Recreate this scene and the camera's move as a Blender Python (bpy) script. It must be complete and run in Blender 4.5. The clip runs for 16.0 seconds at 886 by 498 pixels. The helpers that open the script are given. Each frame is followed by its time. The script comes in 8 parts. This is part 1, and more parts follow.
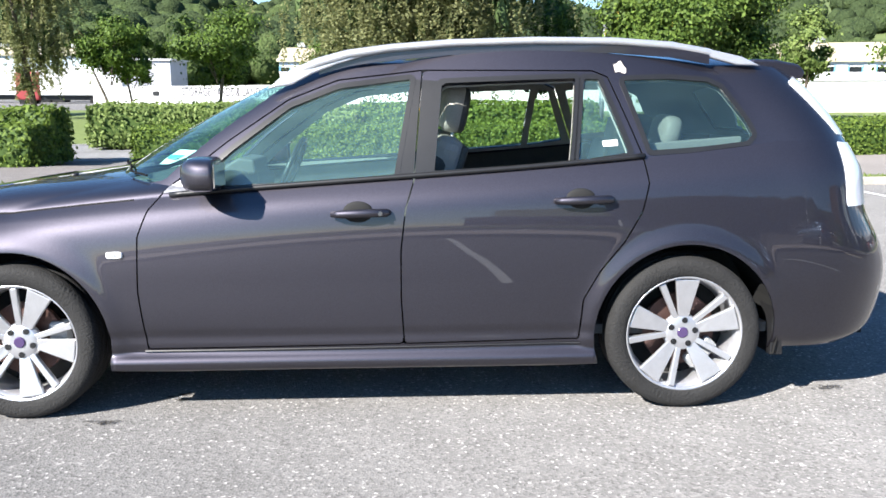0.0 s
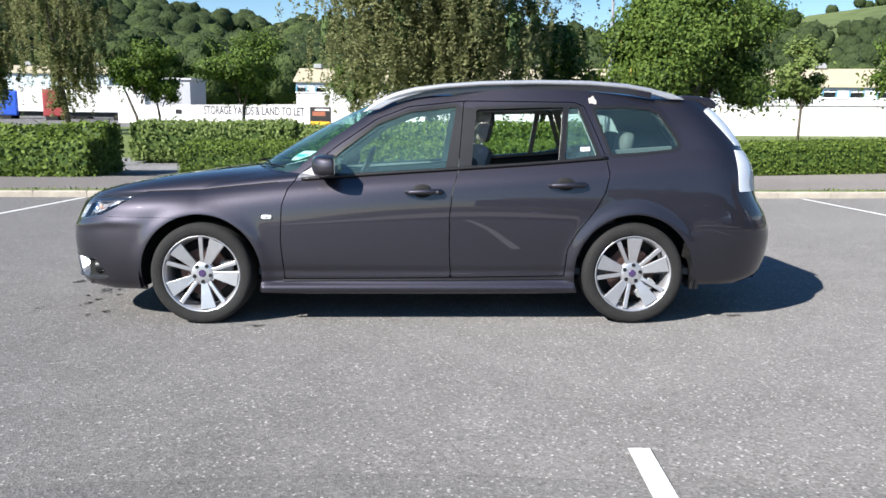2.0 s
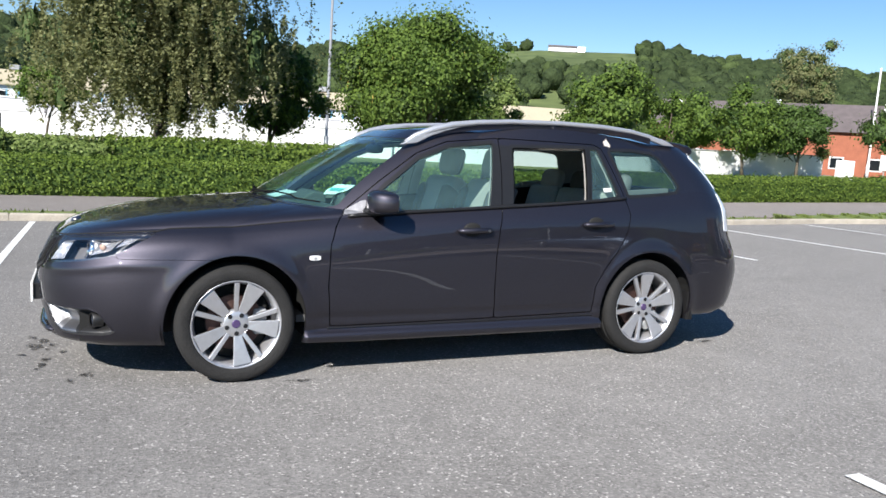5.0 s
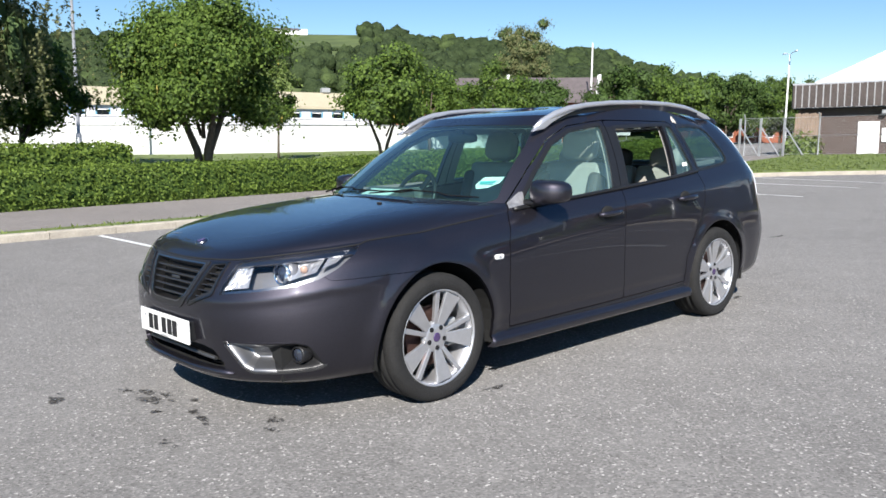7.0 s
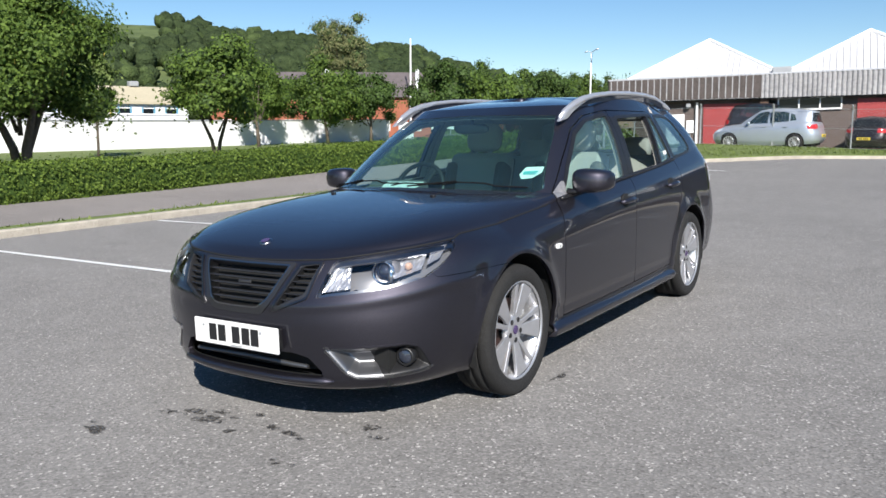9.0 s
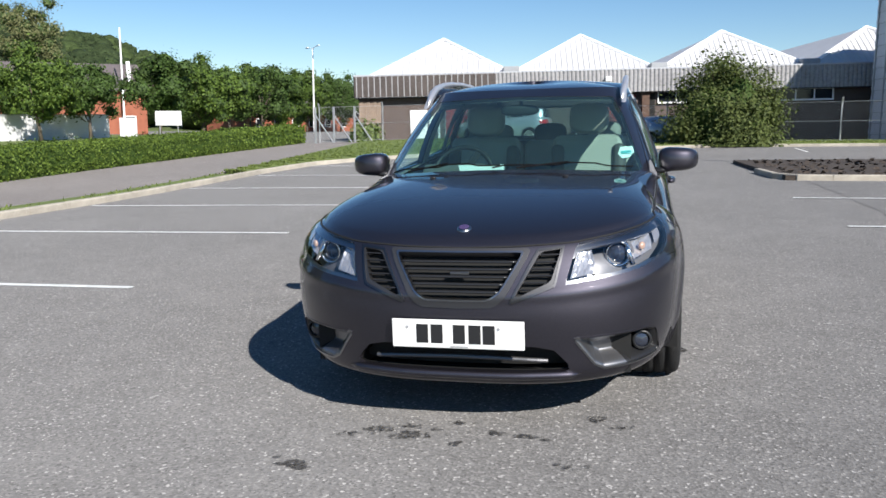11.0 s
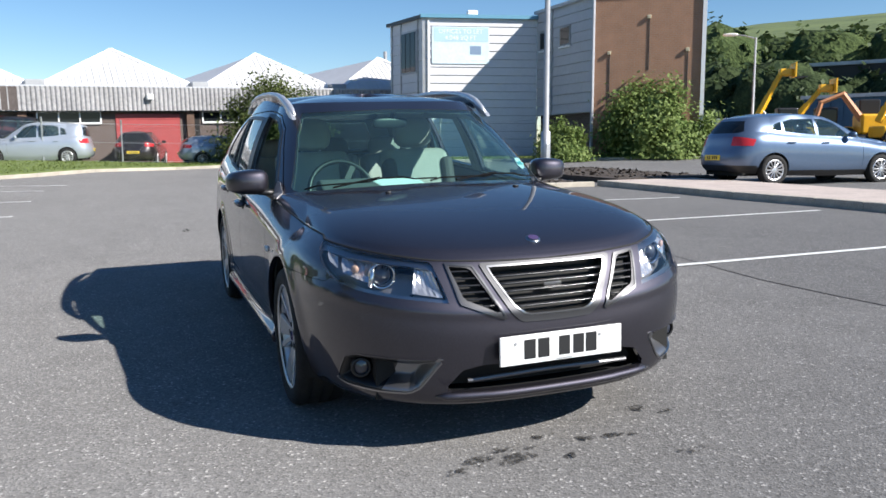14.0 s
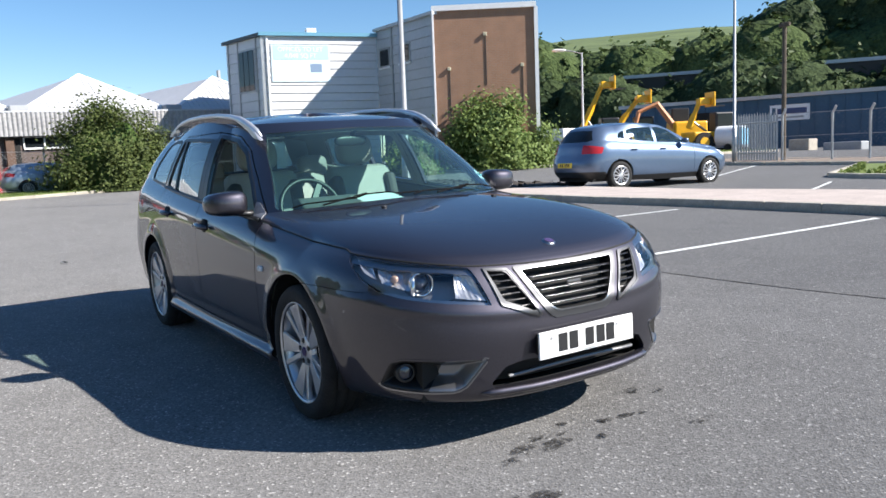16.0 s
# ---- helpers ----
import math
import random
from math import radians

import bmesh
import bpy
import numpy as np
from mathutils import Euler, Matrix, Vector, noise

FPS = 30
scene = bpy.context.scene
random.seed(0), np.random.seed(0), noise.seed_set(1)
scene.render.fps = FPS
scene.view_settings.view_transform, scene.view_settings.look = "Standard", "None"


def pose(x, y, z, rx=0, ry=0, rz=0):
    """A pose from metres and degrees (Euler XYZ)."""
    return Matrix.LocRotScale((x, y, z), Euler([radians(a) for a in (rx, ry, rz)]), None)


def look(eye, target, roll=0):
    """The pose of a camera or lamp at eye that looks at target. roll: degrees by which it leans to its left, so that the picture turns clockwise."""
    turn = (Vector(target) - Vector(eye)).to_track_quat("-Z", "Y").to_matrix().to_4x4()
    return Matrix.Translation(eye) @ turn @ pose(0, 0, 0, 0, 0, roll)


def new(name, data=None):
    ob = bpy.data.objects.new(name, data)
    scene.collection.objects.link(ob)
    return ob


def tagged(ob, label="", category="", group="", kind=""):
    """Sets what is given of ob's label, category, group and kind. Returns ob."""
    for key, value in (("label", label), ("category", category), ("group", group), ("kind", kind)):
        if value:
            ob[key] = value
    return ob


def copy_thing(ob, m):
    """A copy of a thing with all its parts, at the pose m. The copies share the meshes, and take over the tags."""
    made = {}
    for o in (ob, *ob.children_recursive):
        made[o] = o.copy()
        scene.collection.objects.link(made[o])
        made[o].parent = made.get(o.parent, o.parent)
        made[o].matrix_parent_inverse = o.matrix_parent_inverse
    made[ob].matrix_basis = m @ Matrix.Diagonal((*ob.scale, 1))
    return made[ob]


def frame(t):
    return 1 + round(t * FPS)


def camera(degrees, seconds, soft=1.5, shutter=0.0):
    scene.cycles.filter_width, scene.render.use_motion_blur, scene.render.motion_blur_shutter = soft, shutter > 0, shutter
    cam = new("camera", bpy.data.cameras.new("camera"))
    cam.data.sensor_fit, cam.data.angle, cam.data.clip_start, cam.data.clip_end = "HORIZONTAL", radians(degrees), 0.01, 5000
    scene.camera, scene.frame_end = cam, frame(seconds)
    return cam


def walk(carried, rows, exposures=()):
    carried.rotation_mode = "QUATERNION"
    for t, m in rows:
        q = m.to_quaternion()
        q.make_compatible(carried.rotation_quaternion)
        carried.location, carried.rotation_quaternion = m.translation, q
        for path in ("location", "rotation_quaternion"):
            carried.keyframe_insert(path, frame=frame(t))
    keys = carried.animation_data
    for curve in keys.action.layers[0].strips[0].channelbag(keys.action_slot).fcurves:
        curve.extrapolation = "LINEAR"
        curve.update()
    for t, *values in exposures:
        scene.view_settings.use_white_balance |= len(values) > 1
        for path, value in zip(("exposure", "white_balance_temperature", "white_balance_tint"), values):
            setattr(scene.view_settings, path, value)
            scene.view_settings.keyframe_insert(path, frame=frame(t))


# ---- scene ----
cam = camera(57.5, 16.0, soft=1.6)
PATH = [
    (0, (0.265, -4.01, 1.229), (0.323, -2.04, 0.885), -0.4),
    (0.5, (0.198, -4.529, 1.219), (0.289, -2.556, 0.906), -0.4),
    (1, (0.161, -5.019, 1.202), (0.201, -3.038, 0.93), -0.3),
    (1.5, (0.11, -5.456, 1.185), (0.153, -3.472, 0.938), 0.2),
    (2, (0.058, -5.795, 1.209), (0.096, -3.817, 0.914), 0.2),
    (2.5, (0.053, -6.021, 1.208), (0.092, -4.042, 0.921), 0.6),
    (3, (-0.053, -6.061, 1.22), (0.084, -4.082, 0.958), 1.3),
    (3.5, (-0.448, -5.995, 1.234), (-0.141, -4.039, 0.945), 2.7),
    (4, (-0.969, -5.743, 1.232), (-0.482, -3.826, 0.94), 3.6),
    (4.5, (-1.526, -5.475, 1.259), (-0.859, -3.607, 1.002), 3.3),
    (4.7, (-1.751, -5.345, 1.255), (-1.026, -3.496, 1.019), 3.1),
    (6.8, (-3.781, -3.85, 1.295), (-2.472, -2.366, 1.004), -0.7),
    (7, (-3.93, -3.696, 1.256), (-2.582, -2.241, 0.996), -1.0),
    (7.5, (-4.202, -3.39, 1.287), (-2.783, -2.015, 0.974), -2.2),
    (8, (-4.44, -3.221, 1.279), (-2.942, -1.927, 0.995), -3.1),
    (8.2, (-4.493, -3.169, 1.274), (-2.961, -1.916, 0.989), -3.0),
    (10.3, (-5.124, -1.335, 1.233), (-3.293, -0.573, 0.974), -0.8),
    (10.5, (-5.217, -1.126, 1.227), (-3.353, -0.452, 0.959), -1.2),
    (11, (-5.289, -0.671, 1.225), (-3.368, -0.209, 0.916), -1.7),
    (11.5, (-5.323, -0.3, 1.244), (-3.366, -0.048, 0.918), -2.3),
    (12, (-5.393, -0.045, 1.247), (-3.419, 0.014, 0.932), -3.4),
    (12.5, (-5.384, 0.121, 1.24), (-3.413, 0.065, 0.905), -1.7),
    (13, (-5.247, 0.5, 1.236), (-3.285, 0.255, 0.934), -1.5),
    (13.5, (-5.13, 0.997, 1.239), (-3.215, 0.509, 0.931), -0.7),
    (14, (-4.976, 1.453, 1.237), (-3.123, 0.759, 0.945), -1.4),
    (14.5, (-4.826, 1.83, 1.256), (-3.066, 0.93, 0.955), -1.8),
    (15, (-4.784, 2.103, 1.27), (-3.086, 1.084, 0.988), -3.0),
    (15.5, (-4.788, 2.207, 1.269), (-3.105, 1.157, 1.01), -3.4),
    (16, (-4.807, 2.238, 1.263), (-3.131, 1.18, 0.994), -3.2),
]
# the car park's slope against the level
TILT = pose(0, 0, 0, -1.6, -0.6, 0)
walk(cam, [(t, TILT @ look(eye, target, roll)) for t, eye, target, roll in PATH],
     exposures=[(0, 1.70), (0.7, 1.40), (1.5, 1.18), (3.5, 0.93), (4.5, 0.94), (7.2, 0.88), (8, 0.80), (10.5, 0.70), (11.5, 0.78), (13, 0.80), (14, 0.96), (16, 1.18)])


# world, sun and exposure
world = bpy.data.worlds.new("sky")
scene.world = world
world.use_nodes = True
wn = world.node_tree.nodes
sky = wn.new("ShaderNodeTexSky")
sky.sky_type = "NISHITA"
sky.sun_disc = False
SUN = TILT.to_3x3() @ Vector((1.05, 1.0, -1.02)).normalized()
SUN_EL = math.asin(-SUN.z)
sky.sun_elevation = SUN_EL
sky.sun_rotation = math.atan2(-SUN.x, -SUN.y)
sky.air_density, sky.dust_density, sky.ozone_density = 1.0, 0.0, 2.4
sky.altitude = 800
wn["Background"].inputs[1].default_value = 0.067
hue = wn.new("ShaderNodeHueSaturation")
hue.inputs["Saturation"].default_value = 1.2
world.node_tree.links.new(sky.outputs[0], hue.inputs["Color"])
warm = wn.new("ShaderNodeMix")
warm.data_type, warm.blend_type = "RGBA", "MULTIPLY"
warm.inputs[0].default_value, warm.inputs[7].default_value = 1.0, (0.99, 1.0, 1.03, 1)
world.node_tree.links.new(hue.outputs[0], warm.inputs[6])
world.node_tree.links.new(warm.outputs[2], wn["Background"].inputs[0])
sun = new("sun", bpy.data.lights.new("sun", "SUN"))
sun.data.energy, sun.data.angle, sun.data.color = 4.8, radians(0.6), (1.0, 0.958, 0.90)
sun.matrix_world = look((0, 0, 40), Vector((0, 0, 40)) + SUN)


# ---- materials ----
def mat(name, color, rough=0.6, metal=0.0, spec=0.5, var=0.0, scale=8.0, bump=0.0, bscale=60.0, coat=0.0, tint=None, obj=0.0):
    """A surface with two scales of colour variation and a fine relief."""
    m = bpy.data.materials.new(name)
    m.use_nodes = True
    n, l = m.node_tree.nodes, m.node_tree.links
    b = n["Principled BSDF"]
    b.inputs["Roughness"].default_value = rough
    b.inputs["Metallic"].default_value = metal
    b.inputs["Specular IOR Level"].default_value = spec
    b.inputs["Coat Weight"].default_value = coat
    b.inputs["Coat Roughness"].default_value = 0.03
    b.inputs["Base Color"].default_value = (*color, 1)
    if var or obj:
        tc = n.new("ShaderNodeTexCoord")
        a, c = n.new("ShaderNodeTexNoise"), n.new("ShaderNodeTexNoise")
        a.inputs["Scale"].default_value, c.inputs["Scale"].default_value = scale, scale * 9
        a.inputs["Detail"].default_value = 4
        l.new(tc.outputs["Object"], a.inputs["Vector"])
        l.new(tc.outputs["Object"], c.inputs["Vector"])
        add = n.new("ShaderNodeMath")
        add.operation = "ADD"
        l.new(a.outputs[0], add.inputs[0])
        l.new(c.outputs[0], add.inputs[1])
        fac = add
        if obj:
            info, mul, sm = n.new("ShaderNodeObjectInfo"), n.new("ShaderNodeMath"), n.new("ShaderNodeMath")
            mul.operation, sm.operation = "MULTIPLY_ADD", "ADD"
            l.new(info.outputs["Random"], mul.inputs[0])
            mul.inputs[1].default_value, mul.inputs[2].default_value = obj, -obj / 2
            l.new(add.outputs[0], sm.inputs[0])
            l.new(mul.outputs[0], sm.inputs[1])
            fac = sm
        ramp = n.new("ShaderNodeMapRange")
        ramp.inputs[1].default_value, ramp.inputs[2].default_value = 0.65, 1.35
        l.new(fac.outputs[0], ramp.inputs[0])
        mix = n.new("ShaderNodeMix")
        mix.data_type = "RGBA"
        t2 = tint or [min(1, q * (1 + var)) for q in color]
        mix.inputs[6].default_value = (*[q * (1 - var) for q in color], 1)
        mix.inputs[7].default_value = (*t2, 1)
        l.new(ramp.outputs[0], mix.inputs[0])
        l.new(mix.outputs[2], b.inputs["Base Color"])
    if bump:
        tc2, nz, bp = n.new("ShaderNodeTexCoord"), n.new("ShaderNodeTexNoise"), n.new("ShaderNodeBump")
        nz.inputs["Scale"].default_value, nz.inputs["Detail"].default_value = bscale, 3
        l.new(tc2.outputs["Object"], nz.inputs["Vector"])
        bp.inputs["Strength"].default_value, bp.inputs["Distance"].default_value = bump, 0.01
        l.new(nz.outputs[0], bp.inputs["Height"])
        l.new(bp.outputs[0], b.inputs["Normal"])
    return m


def glass(name, tint, gloss=1.0, ior=1.5, haze=0.0):
    """A thin pane: tinted see-through; its two faces mirror more the flatter one looks along it."""
    m = bpy.data.materials.new(name)
    m.use_nodes = True
    n, l = m.node_tree.nodes, m.node_tree.links
    n.remove(n["Principled BSDF"])
    tr, gl, fr, mx = n.new("ShaderNodeBsdfTransparent"), n.new("ShaderNodeBsdfGlossy"), n.new("ShaderNodeMapRange"), n.new("ShaderNodeMixShader")
    tr.inputs[0].default_value = (*tint, 1)
    gl.inputs["Roughness"].default_value = 0.0
    gl.inputs["Color"].default_value = (gloss, gloss, gloss, 1)
    lw, pw = n.new("ShaderNodeLayerWeight"), n.new("ShaderNodeMath")
    lw.inputs[0].default_value = 0.5
    pw.operation, pw.inputs[1].default_value = "POWER", 5.0
    l.new(lw.outputs["Facing"], pw.inputs[0])
    l.new(pw.outputs[0], fr.inputs[0])
    f0 = ((ior - 1) / (ior + 1)) ** 2
    fr.inputs[3].default_value, fr.inputs[4].default_value = 2 * f0 / (1 + f0), 1.0
    l.new(fr.outputs[0], mx.inputs[0])
    l.new(tr.outputs[0], mx.inputs[1])
    l.new(gl.outputs[0], mx.inputs[2])
    last = mx
    if haze:                # a teal haze painted into the pane, stands in for its veil of light
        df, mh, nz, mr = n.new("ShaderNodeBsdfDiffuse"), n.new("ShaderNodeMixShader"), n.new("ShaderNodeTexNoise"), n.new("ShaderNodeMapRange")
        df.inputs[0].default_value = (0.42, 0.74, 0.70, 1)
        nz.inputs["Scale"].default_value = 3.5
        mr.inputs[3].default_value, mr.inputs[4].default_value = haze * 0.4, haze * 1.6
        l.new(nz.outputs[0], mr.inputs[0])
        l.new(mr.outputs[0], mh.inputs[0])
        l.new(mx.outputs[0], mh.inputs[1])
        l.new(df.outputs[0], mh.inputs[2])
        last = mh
    l.new(last.outputs[0], n["Material Output"].inputs[0])
    return m


def asphalt_material(name, dark, light, chip):
    """Rolled asphalt: dark binder with pale stone chips, worn patches and streaks."""
    m = bpy.data.materials.new(name)
    m.use_nodes = True
    n, l = m.node_tree.nodes, m.node_tree.links
    b = n["Principled BSDF"]
    b.inputs["Roughness"].default_value = 0.85
    b.inputs["Diffuse Roughness"].default_value = 0.5
    b.inputs["Specular IOR Level"].default_value = 0.25
    tc = n.new("ShaderNodeTexCoord")

    def tex(kind, scale, detail=2):
        t = n.new(kind)
        t.inputs["Scale"].default_value = scale
        if kind == "ShaderNodeTexNoise":
            t.inputs["Detail"].default_value = detail
        l.new(tc.outputs["Object"], t.inputs["Vector"])
        return t
    big, mid, fine = tex("ShaderNodeTexNoise", 0.35, 5), tex("ShaderNodeTexNoise", 3.0, 5), tex("ShaderNodeTexNoise", 60, 3)
    vor = tex("ShaderNodeTexVoronoi", 105)
    sumn = n.new("ShaderNodeMath")
    sumn.operation = "ADD"
    l.new(big.outputs[0], sumn.inputs[0])
    l.new(mid.outputs[0], sumn.inputs[1])
    s2 = n.new("ShaderNodeMath")
    s2.operation = "ADD"
    l.new(sumn.outputs[0], s2.inputs[0])
    l.new(fine.outputs[0], s2.inputs[1])
    rng = n.new("ShaderNodeMapRange")
    rng.inputs[1].default_value, rng.inputs[2].default_value = 1.1, 1.9
    l.new(s2.outputs[0], rng.inputs[0])
    mix = n.new("ShaderNodeMix")
    mix.data_type = "RGBA"
    mix.inputs[6].default_value, mix.inputs[7].default_value = (*dark, 1), (*light, 1)
    l.new(rng.outputs[0], mix.inputs[0])
    sep = n.new("ShaderNodeSeparateColor")
    l.new(vor.outputs["Color"], sep.inputs[0])
    base = mix
    # stone tops, dark pits, a few white stones
    for chan, lo, hi, most, col in ((0, 0.5, 1.0, 0.5, chip), (1, 0.74, 0.97, 0.5, [q * 0.4 for q in dark]), (2, 0.955, 0.985, 0.7, [min(0.58, q * 1.6) for q in chip])):
        pick = n.new("ShaderNodeMapRange")
        pick.inputs[1].default_value, pick.inputs[2].default_value, pick.inputs[4].default_value = lo, hi, most
        l.new(sep.outputs[chan], pick.inputs[0])
        over = n.new("ShaderNodeMix")
        over.data_type = "RGBA"
        l.new(pick.outputs[0], over.inputs[0])
        l.new(base.outputs[2], over.inputs[6])
        over.inputs[7].default_value = (*col, 1)
        base = over
    l.new(base.outputs[2], b.inputs["Base Color"])
    bp = n.new("ShaderNodeBump")
    bp.inputs["Strength"].default_value, bp.inputs["Distance"].default_value = 0.45, 0.006
    l.new(vor.outputs["Distance"], bp.inputs["Height"])
    l.new(bp.outputs[0], b.inputs["Normal"])
    return m


def leaf_material(name, dark, light, trans=0.35):
    """Leaves: colour changes from leaf to leaf, some light shines through."""
    m = bpy.data.materials.new(name)
    m.use_nodes = True
    n, l = m.node_tree.nodes, m.node_tree.links
    b = n["Principled BSDF"]
    b.inputs["Roughness"].default_value = 0.6
    b.inputs["Specular IOR Level"].default_value = 0.2
    geo, mix = n.new("ShaderNodeNewGeometry"), n.new("ShaderNodeMix")
    mix.data_type = "RGBA"
    mix.inputs[6].default_value, mix.inputs[7].default_value = (*dark, 1), (*light, 1)
    l.new(geo.outputs["Random Per Island"], mix.inputs[0])
    l.new(mix.outputs[2], b.inputs["Base Color"])
    tl, ms = n.new("ShaderNodeBsdfTranslucent"), n.new("ShaderNodeMixShader")
    l.new(mix.outputs[2], tl.inputs[0])
    ms.inputs[0].default_value = trans
    l.new(b.outputs[0], ms.inputs[1])
    l.new(tl.outputs[0], ms.inputs[2])
    l.new(ms.outputs[0], n["Material Output"].inputs[0])
    return m


M_ASPHALT = asphalt_material("asphalt", (0.122, 0.118, 0.115), (0.174, 0.169, 0.165), (0.296, 0.286, 0.276))
M_BAYS = asphalt_material("bay_asphalt", (0.110, 0.107, 0.106), (0.158, 0.154, 0.150), (0.264, 0.256, 0.248))
M_JOINT = mat("bitumen_joint", (0.085, 0.082, 0.08), 0.8, var=0.6, scale=25, bump=0.6)
M_ROAD = asphalt_material("road_asphalt", (0.17, 0.17, 0.175), (0.24, 0.24, 0.245), (0.3, 0.3, 0.3))
M_PATH = asphalt_material("path_asphalt", (0.135, 0.122, 0.115), (0.205, 0.187, 0.177), (0.25, 0.235, 0.225))
M_LINE = mat("line_paint", (0.72, 0.72, 0.7), 0.6, var=0.25, scale=14, bump=0.5, bscale=90)
M_KERB = mat("kerb_concrete", (0.4, 0.36, 0.3), 0.85, var=0.25, scale=5, bump=0.4, bscale=70, obj=0.3)
M_GRASS = mat("grass_earth", (0.125, 0.165, 0.042), 0.9, var=0.4, scale=3, bump=0.6)
M_HILL = mat("hill_pasture", (0.08, 0.12, 0.032), 0.95, var=0.4, scale=0.018, tint=(0.135, 0.175, 0.055))
M_SOIL = mat("soil", (0.05, 0.038, 0.03), 0.95, var=0.5, scale=6, bump=1.0, bscale=18)
M_SLAB = mat("median_concrete", (0.45, 0.38, 0.34), 0.85, var=0.18, scale=2, bump=0.3)
M_STAIN = asphalt_material("oil_stain", (0.03, 0.029, 0.029), (0.06, 0.058, 0.057), (0.14, 0.135, 0.13))
# the oil lies in the hollows and leaves the stone tops bare
_sn, _sl = M_STAIN.node_tree.nodes, M_STAIN.node_tree.links
_st, _sx, _sm = _sn.new("ShaderNodeTexCoord"), _sn.new("ShaderNodeTexNoise"), _sn.new("ShaderNodeMapRange")
_sx.inputs["Scale"].default_value, _sx.inputs["Detail"].default_value = 38, 5
_sm.inputs[1].default_value, _sm.inputs[2].default_value, _sm.inputs[3].default_value, _sm.inputs[4].default_value = 0.38, 0.6, 0.0, 0.85
_sl.new(_st.outputs["Object"], _sx.inputs["Vector"])
_sl.new(_sx.outputs[0], _sm.inputs[0])
for _k in _sn:
    if _k.type == "BSDF_PRINCIPLED":
        _sl.new(_sm.outputs[0], _k.inputs["Alpha"])
M_WHITEWALL = mat("white_render", (0.63, 0.63, 0.64), 0.8, var=0.06, scale=0.6, bump=0.2, bscale=12)
M_WHITECLAD = mat("white_cladding", (0.62, 0.62, 0.64), 0.5, var=0.06, scale=0.8)
M_GREYCLAD = mat("grey_cladding", (0.42, 0.43, 0.46), 0.5, var=0.1, scale=0.8)
M_BRICK = mat("brown_brick", (0.115, 0.07, 0.05), 0.85, var=0.3, scale=3, bump=0.4, bscale=40, obj=0.4)
M_BRICK2 = mat("reddish_brown_brick", (0.35, 0.185, 0.11), 0.85, var=0.22, scale=2.2, bump=0.4, bscale=40, obj=0.5)


def courses(m, mortar):
    """Adds mortar lines between brick courses to a brick material on upright walls."""
    n, l = m.node_tree.nodes, m.node_tree.links
    b = n["Principled BSDF"]
    tc, sx, cb, br, mx = (n.new(k) for k in ("ShaderNodeTexCoord", "ShaderNodeSeparateXYZ", "ShaderNodeCombineXYZ", "ShaderNodeTexBrick", "ShaderNodeMix"))
    l.new(tc.outputs["Object"], sx.inputs[0])
    l.new(sx.outputs[0], cb.inputs[0])
    l.new(sx.outputs[2], cb.inputs[1])
    l.new(cb.outputs[0], br.inputs["Vector"])
    br.inputs["Scale"].default_value, br.inputs["Brick Width"].default_value, br.inputs["Row Height"].default_value, br.inputs["Mortar Size"].default_value = 1.0, 0.225, 0.075, 0.008
    mx.data_type = "RGBA"
    old = b.inputs["Base Color"].links[0].from_socket
    l.new(br.outputs["Fac"], mx.inputs[0])
    l.new(old, mx.inputs[6])
    mx.inputs[7].default_value = (*mortar, 1)
    l.new(mx.outputs[2], b.inputs["Base Color"])
    return m


courses(M_BRICK2, (0.31, 0.22, 0.165))
M_DARKBRICK = mat("dark_brick", (0.085, 0.06, 0.052), 0.85, var=0.3, scale=4, bump=0.4, bscale=40)
courses(M_DARKBRICK, (0.15, 0.13, 0.12))
M_FASCIA = mat("weathered_fascia", (0.3, 0.295, 0.3), 0.7, var=0.3, scale=0.7)
M_ROOFWHITE = mat("white_roof_sheet", (0.52, 0.52, 0.53), 0.55, var=0.08, scale=0.5)
M_RED = mat("red_paint", (0.30, 0.045, 0.045), 0.5, var=0.15, scale=2)
M_STEEL = mat("galvanised_steel", (0.42, 0.43, 0.44), 0.45, 0.6, var=0.15, scale=6)
M_WHITE = mat("white_paint", (0.8, 0.8, 0.8), 0.45, var=0.04, scale=4)
M_BLACK = mat("black_plastic", (0.012, 0.012, 0.013), 0.42, var=0.2, scale=20)
# near-black for hollows, gaps and openings: their shade is put into the colour
M_DARK = mat("cavity_shade", (0.006, 0.006, 0.006), 0.8)
M_BLUE = mat("blue_paint", (0.02, 0.09, 0.5), 0.45, var=0.1, scale=3)
M_BLUEGREY = mat("blue_grey_cladding", (0.028, 0.085, 0.15), 0.6, var=0.15, scale=0.5)
M_YELLOW = mat("yellow_paint", (0.8, 0.42, 0.02), 0.4, var=0.1, scale=3)
M_GREY = mat("grey_paint", (0.3, 0.31, 0.32), 0.5, var=0.1, scale=3)
M_WOOD = mat("weathered_wood", (0.27, 0.2, 0.15), 0.8, var=0.3, scale=5)
M_BARK = mat("bark", (0.1, 0.08, 0.06), 0.9, var=0.4, scale=9, bump=0.9, bscale=25)
M_WINDOW = mat("window_glass", (0.012, 0.015, 0.018), 0.06, 0.0, 0.3)
M_ORANGE = mat("orange_brick", (0.30, 0.10, 0.055), 0.8, var=0.2, scale=2)
M_SLATE = mat("slate_roof", (0.12, 0.1, 0.1), 0.7, var=0.25, scale=1.5)
M_CREAM = mat("cream_cladding", (0.43, 0.38, 0.27), 0.6, var=0.08, scale=0.6)


